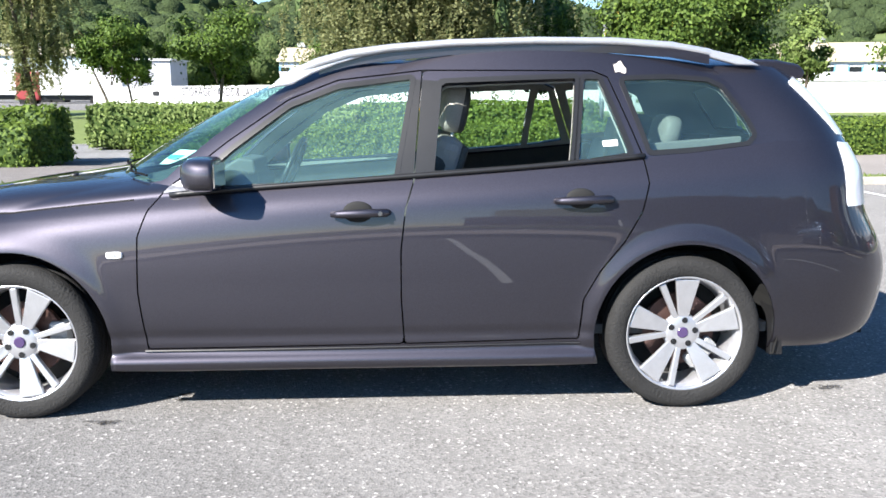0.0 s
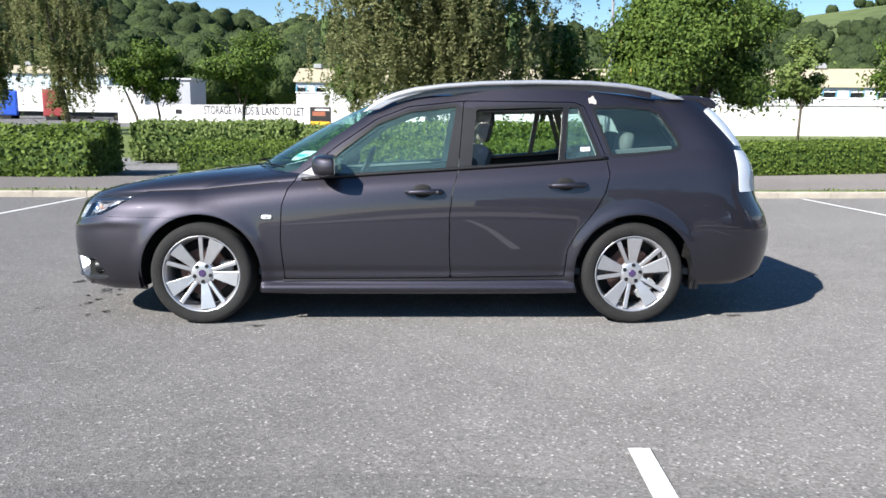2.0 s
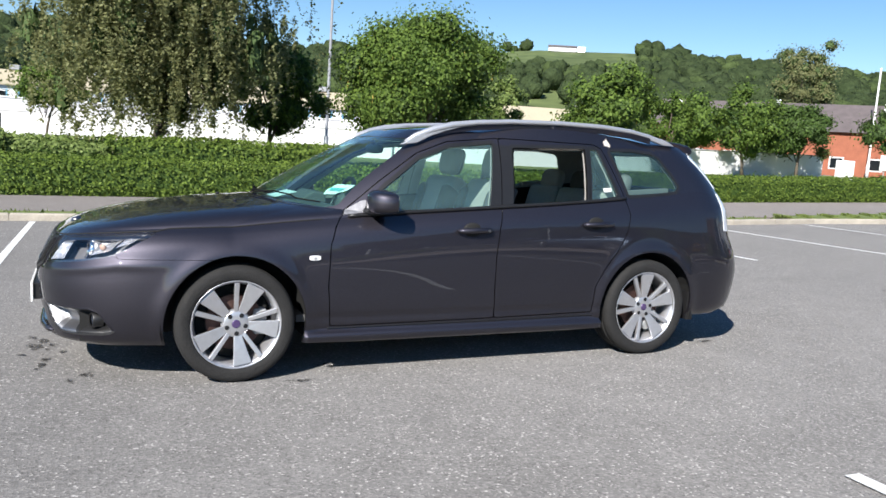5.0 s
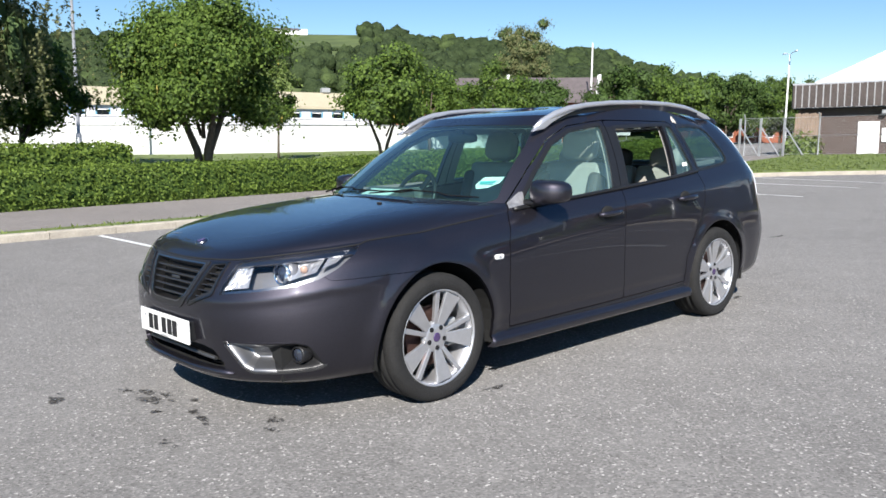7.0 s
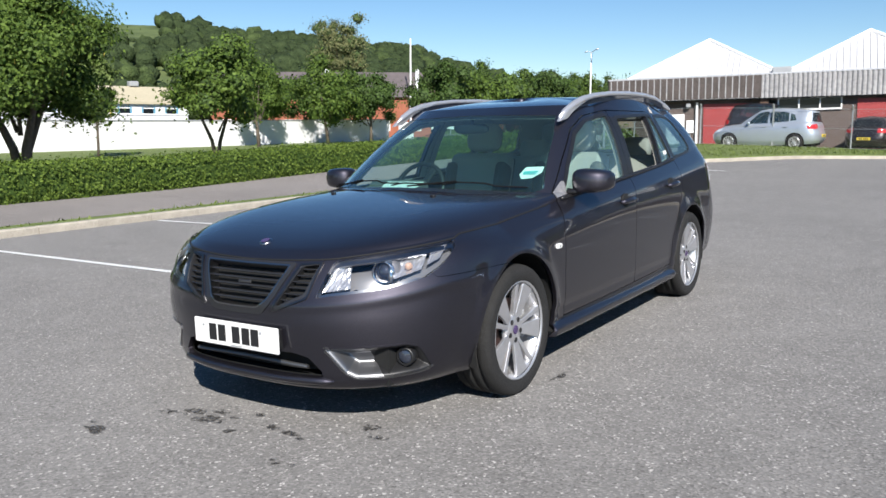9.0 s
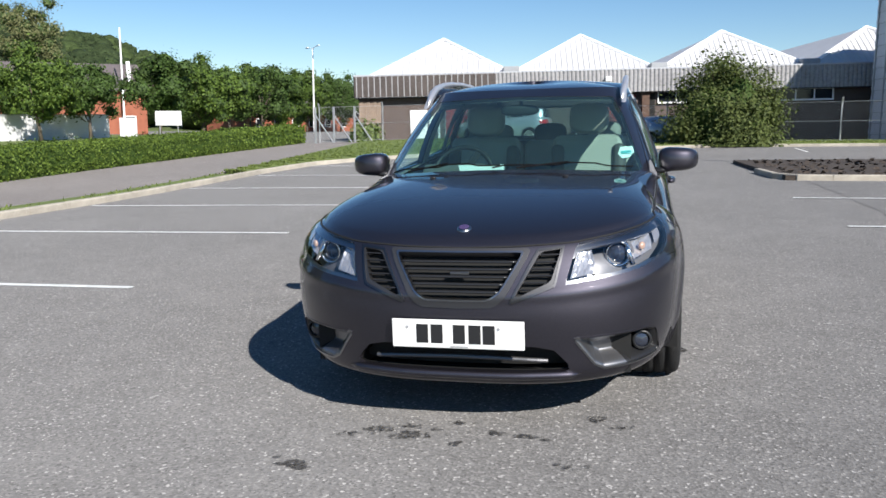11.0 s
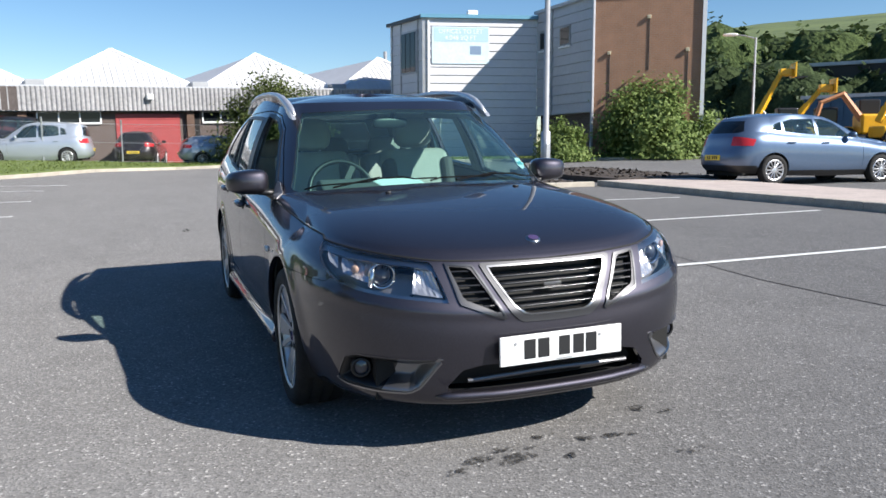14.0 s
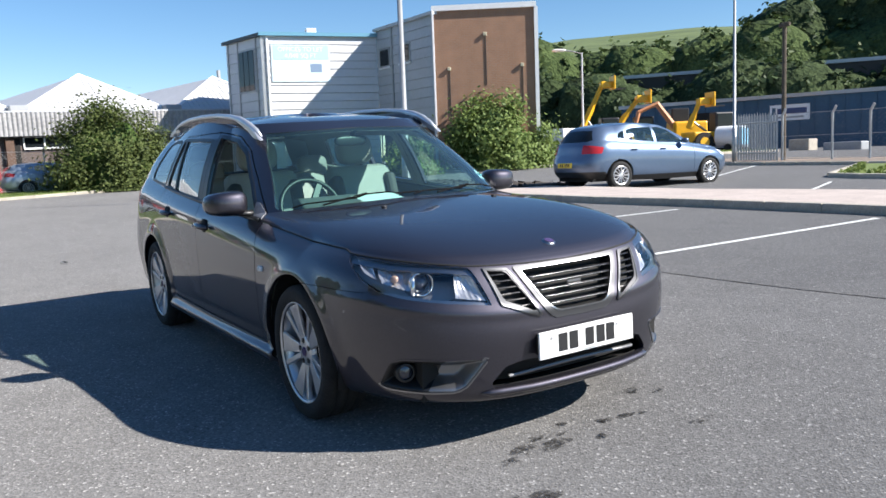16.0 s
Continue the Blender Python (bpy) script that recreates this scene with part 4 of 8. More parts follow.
SKIN = np.concatenate([soup(P_low, 0), soup(P_hood, 1), soup(P_gh, 2), soup(P_roof, 3)])

arch = lambda cx, r: (lambda A: np.where(A[:, 7] == 0, np.hypot(A[:, 0] - cx, A[:, 2] - 0.317) - r, 1.0))
_, SKIN = cut(SKIN, arch(-1.3375, 0.372))
_, SKIN = cut(SKIN, arch(1.3375, 0.372))

# nose openings, in (distance round the nose, height)
HEAD = [(0.462, 0.745), (0.56, 0.760), (0.70, 0.774), (0.85, 0.786), (1.0, 0.797), (1.005, 0.775), (0.955, 0.718), (0.885, 0.678), (0.76, 0.650), (0.61, 0.630), (0.48, 0.616), (0.422, 0.607)]
GRILLE_RIM = [(-0.3, 0.727), (0.276, 0.732), (0.258, 0.690), (0.190, 0.565), (0.145, 0.522), (-0.3, 0.510)]
GRILLE = [(-0.3, 0.716), (0.249, 0.719), (0.233, 0.686), (0.167, 0.577), (0.124, 0.550), (-0.3, 0.543)]
SIDEG_RIM = [(0.308, 0.730), (0.410, 0.740), (0.378, 0.597), (0.203, 0.532)]
SIDEG = [(0.322, 0.719), (0.394, 0.727), (0.359, 0.617), (0.229, 0.559)]
INTAKE = [(-0.3, 0.360), (0.30, 0.360), (0.372, 0.345), (0.425, 0.288), (0.432, 0.264), (-0.3, 0.258)]
FOG = [(0.452, 0.394), (0.80, 0.401), (0.852, 0.386), (0.880, 0.335), (0.905, 0.284), (0.85, 0.272), (0.70, 0.264), (0.575, 0.264), (0.535, 0.285)]
S_head, SKIN = cut(SKIN, in_wz(HEAD, 0.004))
S_gring, SKIN = cut(SKIN, in_wz(GRILLE_RIM, 0.004))
S_grille, S_gring = cut(S_gring, in_wz(GRILLE, 0.0))
S_sring, SKIN = cut(SKIN, in_wz(SIDEG_RIM, 0.002))
S_side, S_sring = cut(S_sring, in_wz(SIDEG, 0.003))
S_intake, SKIN = cut(SKIN, in_wz(INTAKE, 0.004))
S_fring, SKIN = cut(SKIN, in_wz(FOG, 0.007))
S_fog, S_fring = cut(S_fring, in_wz(FOG, 0.0))
for _k in range(2):           # finer faces for the hollow
    _a, _b, _c = S_fog[:, 0], S_fog[:, 1], S_fog[:, 2]
    _ab, _bc, _ca = (_a + _b) / 2, (_b + _c) / 2, (_c + _a) / 2
    S_fog = np.concatenate([np.stack(q, 1) for q in ((_a, _ab, _ca), (_ab, _b, _bc), (_ca, _bc, _c), (_ab, _bc, _ca))])
S_tail, SKIN = cut(SKIN, lambda A: np.where(A[:, 7] == 2, 1.0, in_xz([(1.985, 1.12), (1.995, 0.83), (2.4, 0.83), (2.4, 1.12)], 0.004)(A)))

# windows
W_FRONT = [(-0.63, 0.928), (-0.48, 1.062), (-0.25, 1.232), (-0.05, 1.308), (0.235, 1.342), (0.165, 0.962)]
W_REAR = [(0.33, 0.985), (0.365, 1.325), (0.905, 1.342), (0.868, 1.018)]
W_LIGHT = [(0.905, 1.022), (0.945, 1.340), (1.00, 1.338), (1.105, 1.050)]
W_QUART = [(1.118, 1.326), (1.30, 1.330), (1.46, 1.318), (1.505, 1.295), (1.585, 1.165), (1.605, 1.118), (1.585, 1.098), (1.40, 1.078), (1.205, 1.066)]
S_screen, SKIN = cut(SKIN, in_yz([(-0.5, 1.378), (0.535, 1.352), (0.60, 1.24), (0.712, 0.95), (0.60, 0.90), (-0.5, 0.90)], 0.0))
_rw = sdf([(-0.5, 1.335), (0.44, 1.325), (0.56, 1.12), (0.50, 1.085), (-0.5, 1.08)])
S_back, SKIN = cut(SKIN, lambda A: np.where((A[:, 7] == 2) & (A[:, 0] > 1.75), _rw(A[:, [1, 2]]), 1.0))
S_wf, SKIN = cut(SKIN, in_xz(W_FRONT, 0.002, (2,)))
S_wr, SKIN = cut(SKIN, in_xz(W_REAR, 0.002, (2,)))
S_wl, SKIN = cut(SKIN, in_xz(W_LIGHT, 0.002, (2,)))
S_wq, SKIN = cut(SKIN, in_xz(W_QUART, 0.01, (2,)))

# panels
DOOR_F = [(-0.825, 0.285), (-0.845, 0.52), (-0.835, 0.74), (-0.80, 0.84), (-0.735, 0.925), (-0.50, 1.105), (-0.26, 1.268), (-0.06, 1.345), (0.285, 1.382),
          (0.245, 0.945), (0.212, 0.84), (0.192, 0.68), (0.190, 0.48), (0.20, 0.295)]
DOOR_R = [(0.20, 0.295), (0.190, 0.48), (0.192, 0.68), (0.212, 0.84), (0.245, 0.945), (0.285, 1.382), (0.98, 1.375), (1.04, 1.35), (1.165, 1.03),
          (1.178, 0.93), (1.15, 0.82), (1.08, 0.70), (0.985, 0.585), (0.92, 0.47), (0.905, 0.305)]
S_df, SKIN = cut(SKIN, in_xz(DOOR_F, -0.003, (0, 1, 2)))
S_dr, SKIN = cut(SKIN, in_xz(DOOR_R, -0.003, (0, 1, 2)))
_, SKIN = cut(SKIN, in_xz(DOOR_F, 0.003, (0, 1, 2)))
_, SKIN = cut(SKIN, in_xz(DOOR_R, 0.003, (0, 1, 2)))
S_bonnet, SKIN = cut(SKIN, lambda A: np.where(A[:, 7] == 1, A[:, 0] + 0.88 + 0.22 * (1 - np.clip(A[:, 1] / 0.7, 0, 1) ** 2), 1.0))
# sill strip and bumpers
S_sill, SKIN = cut(SKIN, lambda A: np.where((A[:, 7] == 0), np.maximum(A[:, 2] - 0.272 - 0.006 * A[:, 0], np.abs(A[:, 0]) - 0.985), 1.0))
S_bump, SKIN = cut(SKIN, lambda A: np.where(A[:, 7] == 0, np.maximum(A[:, 0] + 1.2, A[:, 2] - 0.665 - 0.9 * np.clip(-1.92 - A[:, 0], 0, 0.2)), 1.0))
_, SKIN = cut(SKIN, lambda A: np.where(A[:, 7] == 0, np.maximum(A[:, 0] + 1.2, A[:, 2] - 0.6672 - 0.9 * np.clip(-1.92 - A[:, 0], 0, 0.2)), 1.0))
S_rbump, SKIN = cut(SKIN, lambda A: np.where(A[:, 7] == 0, np.maximum(1.6 - A[:, 0], A[:, 2] - 0.70 - 0.55 * np.clip(A[:, 0] - 1.93, 0, 0.2)), 1.0))
# a strip of the skin tinted black between roof and windscreen stays paint; D pillar lamp is pale
S_dlamp, SKIN = cut(SKIN, lambda A: np.where(A[:, 7] == 2, in_xz([(1.835, 1.322), (2.005, 1.12), (2.4, 1.10), (2.4, 1.2), (1.895, 1.345)], 0.012)(A), 1.0))

BOTH = (1, -1)


def lathe(profile, seg=72):
    """A body turned round the y axis from (radius, y) points."""
    bm = bmesh.new()
    rings = [[bm.verts.new((r * math.cos(2 * math.pi * k / seg), y, r * math.sin(2 * math.pi * k / seg))) for k in range(seg)] for r, y in profile]
    for a, b in zip(rings, rings[1:]):
        for k in range(seg):
            bm.faces.new((a[k], a[(k + 1) % seg], b[(k + 1) % seg], b[k]))
    bmesh.ops.recalc_face_normals(bm, faces=bm.faces)
    return bm


def blob(sx, sy, sz, e=0.6, seg=24):
    """A rounded box: a superellipsoid of half sizes sx, sy, sz."""
    bm = bmesh.new()
    bmesh.ops.create_uvsphere(bm, u_segments=seg, v_segments=seg // 2, radius=1)
    f = lambda q: math.copysign(abs(q) ** e, q)
    for v in bm.verts:
        n = max(abs(v.co.x), abs(v.co.y), abs(v.co.z)) ** 0.0001
        v.co = Vector((f(v.co.x) * sx, f(v.co.y) * sy, f(v.co.z) * sz)) * n
    return bm


def skin_at(w, z):
    """A point of the nose at the distance w round it and the height z, with its outward direction in plan."""
    n = NF + 40
    row = np.array([[np.interp(z, P_low[:, j, 2], P_low[:, j, c]) for c in (0, 1)] + [np.interp(z, P_low[:, j, 2], W_low[:, j])] for j in range(n)])
    p = np.array([np.interp(w, row[:, 2], row[:, c]) for c in (0, 1)])
    q = np.array([np.interp(w + 0.01, row[:, 2], row[:, c]) for c in (0, 1)])
    t = Vector((*(q - p), 0)).normalized()
    return Vector((*p, z)), Vector((-t.y, t.x, 0)), t


def facets(name, corners, nu, nv, depth, tilt, material, parent, s, seed, label=""):
    """A hollow chrome reflector broken into small facets inside the lamp. corners: four (w, z), anticlockwise from the lower inner one; depth behind the lens at its inner and outer side."""
    r = random.Random(seed)
    (a, b, c, d) = corners
    V, F = [], []
    for i in range(nu + 1):
        for k in range(nv + 1):
            u, v = i / nu, k / nv
            w = (a[0] * (1 - u) + b[0] * u) * (1 - v) + (d[0] * (1 - u) + c[0] * u) * v
            z = (a[1] * (1 - u) + b[1] * u) * (1 - v) + (d[1] * (1 - u) + c[1] * u) * v
            p, n, t = skin_at(w, z)
            bowl = 0.018 * 16 * u * (1 - u) * v * (1 - v)
            p = p - n * (depth[0] * (1 - u) + depth[1] * u + bowl + 0.12 * (z - a[1]) + tilt * r.uniform(-1, 1) + tilt * (i % 2))
            V.append((p.x, s * p.y, p.z))
    for i in range(nu):
        for k in range(nv):
            o = i * (nv + 1) + k
            F.append((o, o + nv + 1, o + nv + 2, o + 1) if s > 0 else (o, o + 1, o + nv + 2, o + nv + 1))
    return mk(name, V, F, material, parent, label=label)


def headlight(s):
    """A deep clear headlight: dark housing, chrome brow, faceted reflectors, projector and indicator."""
    sd = (s,)
    lamp = shell("headlight", S_head, M_LENS, car, sides=sd, flange=0.0, offset=0.001, label="clear headlight with chrome reflectors")
    deep = S_head.copy()
    d = 0.035 + 0.055 * np.clip((1.0 - deep[..., 6]) / 0.3, 0, 1)
    deep[..., :3] -= deep[..., 3:6] * d[..., None]
    shell("lamp_housing", deep, M_LAMPHOUSE, lamp, sides=sd, flange=-0.03)
    strip, _ = cut(S_head, lambda A: -sdf([(q[0], q[1] - 0.017) for q in HEAD])(A[:, [6, 2]]))
    strip, _ = cut(strip, lambda A: 0.700 + 0.09 * (A[:, 6] - 0.44) - A[:, 2])
    shell("chrome_brow", strip, M_CHROME, lamp, sides=sd, offset=-0.014, flange=0.012)
    low, _ = cut(S_head, lambda A: -sdf([(q[0], q[1] + 0.010) for q in HEAD])(A[:, [6, 2]]))
    low, _ = cut(low, lambda A: A[:, 2] - 0.66 - 0.03 * (A[:, 6] - 0.44))
    shell("chrome_lip", low, M_CHROME, lamp, sides=sd, offset=-0.016, flange=0.012)
    facets("inner_reflector", [(0.438, 0.622), (0.555, 0.636), (0.530, 0.738), (0.470, 0.732)], 10, 9, (0.010, 0.030), 0.0020, M_LAMPSILVER, lamp, s, 3)
    facets("outer_reflector", [(0.735, 0.664), (0.865, 0.700), (0.885, 0.772), (0.725, 0.758)], 12, 7, (0.045, 0.022), 0.0018, M_LAMPSILVER, lamp, s, 5)
    facets("tip_reflector", [(0.885, 0.715), (0.945, 0.740), (0.975, 0.784), (0.895, 0.776)], 5, 4, (0.020, 0.012), 0.0014, M_LAMPSILVER, lamp, s, 8)
    p, n, t = skin_at(0.80, 0.715)
    p = p - n * 0.032
    bulb = blob(0.010, 0.017, 0.016, 0.9, 16)
    part("indicator", bulb, M_AMBER, lamp, smooth=True).matrix_local = Matrix.Translation((p.x, s * p.y, p.z)) @ Matrix.Rotation(s * math.atan2(t.x, t.y) * -1, 4, "Z")
    # diagonal chrome divider between projector and indicator
    a, na, _ = skin_at(0.735, 0.652)
    b, nb, _ = skin_at(0.695, 0.762)
    a, b = a - na * 0.035, b - nb * 0.035
    part("divider", sweep([(a.x, s * a.y, a.z), (b.x, s * b.y, b.z)], [0.011, 0.008], 8), M_BRIGHT, lamp, smooth=True)
    # projector with its chrome ring
    r = 0.050
    at = pose(-2.045, s * 0.607, 0.690, 0, 0, -90 - s * 12)
    ring_ = part("bezel", lathe([(r * 0.82, 0.012), (r * 0.84, -0.004), (r * 0.92, -0.010), (r * 1.02, -0.008), (r * 1.08, 0.002), (r * 1.08, 0.07)], 40), M_BRIGHT, lamp, smooth=True)
    ring_.matrix_local = at
    eye_ = part("projector", lathe([(0.0005, -0.012), (r * 0.3, -0.010), (r * 0.58, -0.002), (r * 0.76, 0.008), (r * 0.84, 0.016)], 32), M_PROJECTOR, ring_, smooth=True)
    part("shroud", lathe([(r * 1.08, 0.004), (r * 1.30, 0.014), (r * 1.36, 0.03), (r * 1.36, 0.08)], 32), M_LAMPHOUSE, ring_, smooth=True)
    return lamp


shell("body", SKIN, M_PAINT, car, sides=BOTH, flange=0.02)
shell("bonnet", S_bonnet, M_PAINT, car, sides=BOTH, flange=0.02)
shell("front_bumper", S_bump, M_PAINT, car, sides=BOTH, flange=0.02)
shell("rear_bumper", S_rbump, M_PAINT, car, sides=BOTH)
shell("windscreen", S_screen, M_SCREEN, car, sides=BOTH, flange=0, offset=-0.002, label="slightly green windscreen with a permit sticker")
shell("rear_window", S_back, M_DARKGLASS, car, sides=BOTH, flange=0, offset=-0.003, label="tinted tailgate window")
# highlight on the frame edge painted as a strip of brighter chrome
edge_in, band = cut(S_gring, in_wz(GRILLE, 0.006))
surround = shell("grille_surround", band, M_FRAME, car, sides=BOTH, offset=0.005, flange=0.02, label="dark satin grille surround with a highlight painted along its inner edge")
shell("edge_highlight", edge_in, M_CHROME, surround, sides=BOTH, offset=0.007, flange=0.055)
lamps = {}
for s in BOTH:
    sd = (s,)
    shell("side_skirt", S_sill, M_PAINT, car, sides=sd)
    df = shell("front_door", S_df, M_PAINT, car, sides=sd, flange=0.02)
    dr = shell("rear_door", S_dr, M_PAINT, car, sides=sd, flange=0.02)
    if s < 0:
        shell("window_pane", S_wf, M_SIDEGLASS, df, sides=sd, flange=0, offset=-0.006)
    else:
        shell("window_pane", S_wr, M_SIDEGLASS, dr, sides=sd, flange=0, offset=-0.006)
    shell("quarter_light", S_wl, M_SIDEGLASS, dr, sides=sd, flange=0, offset=-0.006)
    shell("rear_side_window", S_wq, M_DARKGLASS, car, sides=sd, flange=0, offset=-0.003, label="dark tinted rear side window")
    for nm, S_w, W_p, own in (("window_seal", S_df, W_FRONT, df), ("window_seal", S_dr, W_REAR, dr), ("window_seal", S_dr, W_LIGHT, dr)):
        rim, _ = cut(S_w, in_xz(W_p, 0.022, (2,)))
        shell(nm, rim, M_BLACK, own, sides=sd, offset=0.003, flange=0.01)
    pil, _ = cut(np.concatenate([S_df, S_dr]), in_xz([(0.16, 0.95), (0.235, 1.345), (0.37, 1.335), (0.335, 0.97)], 0.0, (2,)))
    shell("b_pillar_cover", pil, M_BLACK, car, sides=sd, offset=0.002, flange=0)
    ql, _ = cut(SKIN, in_xz(W_QUART, 0.03, (2,)))
    shell("quarter_trim", ql, M_BLACK, car, sides=sd, offset=0.002, flange=0.01)
    lamps[s] = headlight(s)
    # outer edge split off in lighter chrome, a painted highlight
    band, edge_out = cut(S_sring, in_wz(SIDEG_RIM, -0.006))
    sf = shell("side_grille_frame", band, M_FRAME, car, sides=sd, offset=0.004, flange=0.034, label="dark satin side grille frame with a highlight painted along its edge")
    shell("edge_highlight", edge_out, M_EDGE, sf, sides=sd, offset=0.007, flange=0.02)
    shell("side_grille_back", S_side, M_DARK, car, sides=sd, offset=-0.03, flange=0)
    rim, rest = cut(S_fring, lambda A: np.minimum(A[:, 6] - 0.47 + 1.05 * (A[:, 2] - 0.40), A[:, 2] - 0.292))
    shell("fog_rim", rim, M_CHROME, car, sides=sd, offset=0.003, flange=0.02, label="thin bright fog lamp rim")
    shell("fog_surround", rest, M_PAINT, car, sides=sd, offset=0.002, flange=0.05)
    bowl = S_fog.copy()
    flat_ = bowl.reshape(-1, 8)
    far_in = sdf(FOG)
    dig = lambda w, z: 0.066 * (lambda q: q * q * (3 - 2 * q))(np.clip(-far_in(np.stack([w, z], 1)) / 0.050, 0, 1)) + 0.004
    w_, z_ = flat_[:, 6].copy(), flat_[:, 2].copy()
    dw, dz_ = (dig(w_ + 0.003, z_) - dig(w_ - 0.003, z_)) / 0.006, (dig(w_, z_ + 0.003) - dig(w_, z_ - 0.003)) / 0.006
    nrm = flat_[:, 3:6].copy()
    flat_[:, :3] -= nrm * dig(w_, z_)[:, None]
    flat_[:, 3:6] = nrm + np.stack([nrm[:, 1], -nrm[:, 0], 0 * w_], 1) * dw[:, None] + np.array([0, 0, 1.0]) * dz_[:, None]
    flat_[:, 3:6] /= np.linalg.norm(flat_[:, 3:6], axis=1)[:, None]
    flat_[:, 7] = z_
    blade, hole = cut(bowl, lambda A: A[:, 6] - 0.655 + 0.5 * (A[:, 7] - 0.33))
    shell("fog_blade", blade, M_FOGTRIM, car, sides=sd, flange=0, label="satin silver fog lamp trim")
    shell("fog_recess", hole, M_BLACK, car, sides=sd, flange=0)
    shell("tail_lamp", S_tail, M_CLEARLAMP, car, sides=sd, offset=0.004, label="pale clear tail lamp")
    shell("tail_lamp_upper", S_dlamp, M_CLEARLAMP, car, sides=sd, offset=0.004, label="pale clear tail lamp")
shell("grille_back", S_grille, M_DARK, car, sides=BOTH, offset=-0.05, flange=0)
shell("intake_back", S_intake, M_DARK, car, sides=BOTH, offset=-0.07, flange=0)

M_RUBBER = mat("wiper_rubber", (0.008, 0.008, 0.009), 0.9, spec=0.08)
M_BARE = mat("bare_silver", (0.3, 0.3, 0.315), 0.45, 0.5, var=0.35, scale=40)
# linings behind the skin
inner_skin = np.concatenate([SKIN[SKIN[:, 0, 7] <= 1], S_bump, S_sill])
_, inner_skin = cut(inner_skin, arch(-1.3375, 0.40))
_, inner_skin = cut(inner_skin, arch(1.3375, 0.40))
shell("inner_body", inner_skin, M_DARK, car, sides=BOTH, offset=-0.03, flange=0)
shell("roof_lining", SKIN[SKIN[:, 0, 7] == 3], M_HEADLINER, car, sides=BOTH, offset=-0.03, flange=0)
shell("pillar_lining", SKIN[SKIN[:, 0, 7] == 2], M_HEADLINER, car, sides=BOTH, offset=-0.025, flange=0.0)
for s in (1, -1):
    both = np.concatenate([S_df, S_dr])
    shell("door_lining", both[both[:, 0, 7] < 2], M_TRIM, car, sides=(s,), offset=-0.035, flange=0)
    shell("door_frame_lining", both[both[:, 0, 7] >= 2], M_HEADLINER, car, sides=(s,), offset=-0.035, flange=0)

# floor, wheel wells: near-black, they block light and carry painted shade
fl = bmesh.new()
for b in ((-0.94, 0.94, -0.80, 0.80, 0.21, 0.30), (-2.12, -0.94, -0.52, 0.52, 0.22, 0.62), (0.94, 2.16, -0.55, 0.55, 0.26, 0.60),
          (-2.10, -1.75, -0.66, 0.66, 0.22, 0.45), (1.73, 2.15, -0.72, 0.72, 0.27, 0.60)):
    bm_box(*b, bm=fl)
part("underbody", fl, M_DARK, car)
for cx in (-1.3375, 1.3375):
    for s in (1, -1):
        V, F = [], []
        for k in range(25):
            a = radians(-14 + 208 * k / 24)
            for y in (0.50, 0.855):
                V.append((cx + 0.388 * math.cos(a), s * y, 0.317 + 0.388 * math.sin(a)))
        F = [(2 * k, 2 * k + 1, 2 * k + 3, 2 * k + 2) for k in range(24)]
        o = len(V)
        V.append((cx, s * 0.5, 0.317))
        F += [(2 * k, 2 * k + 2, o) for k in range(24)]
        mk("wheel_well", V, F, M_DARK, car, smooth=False)


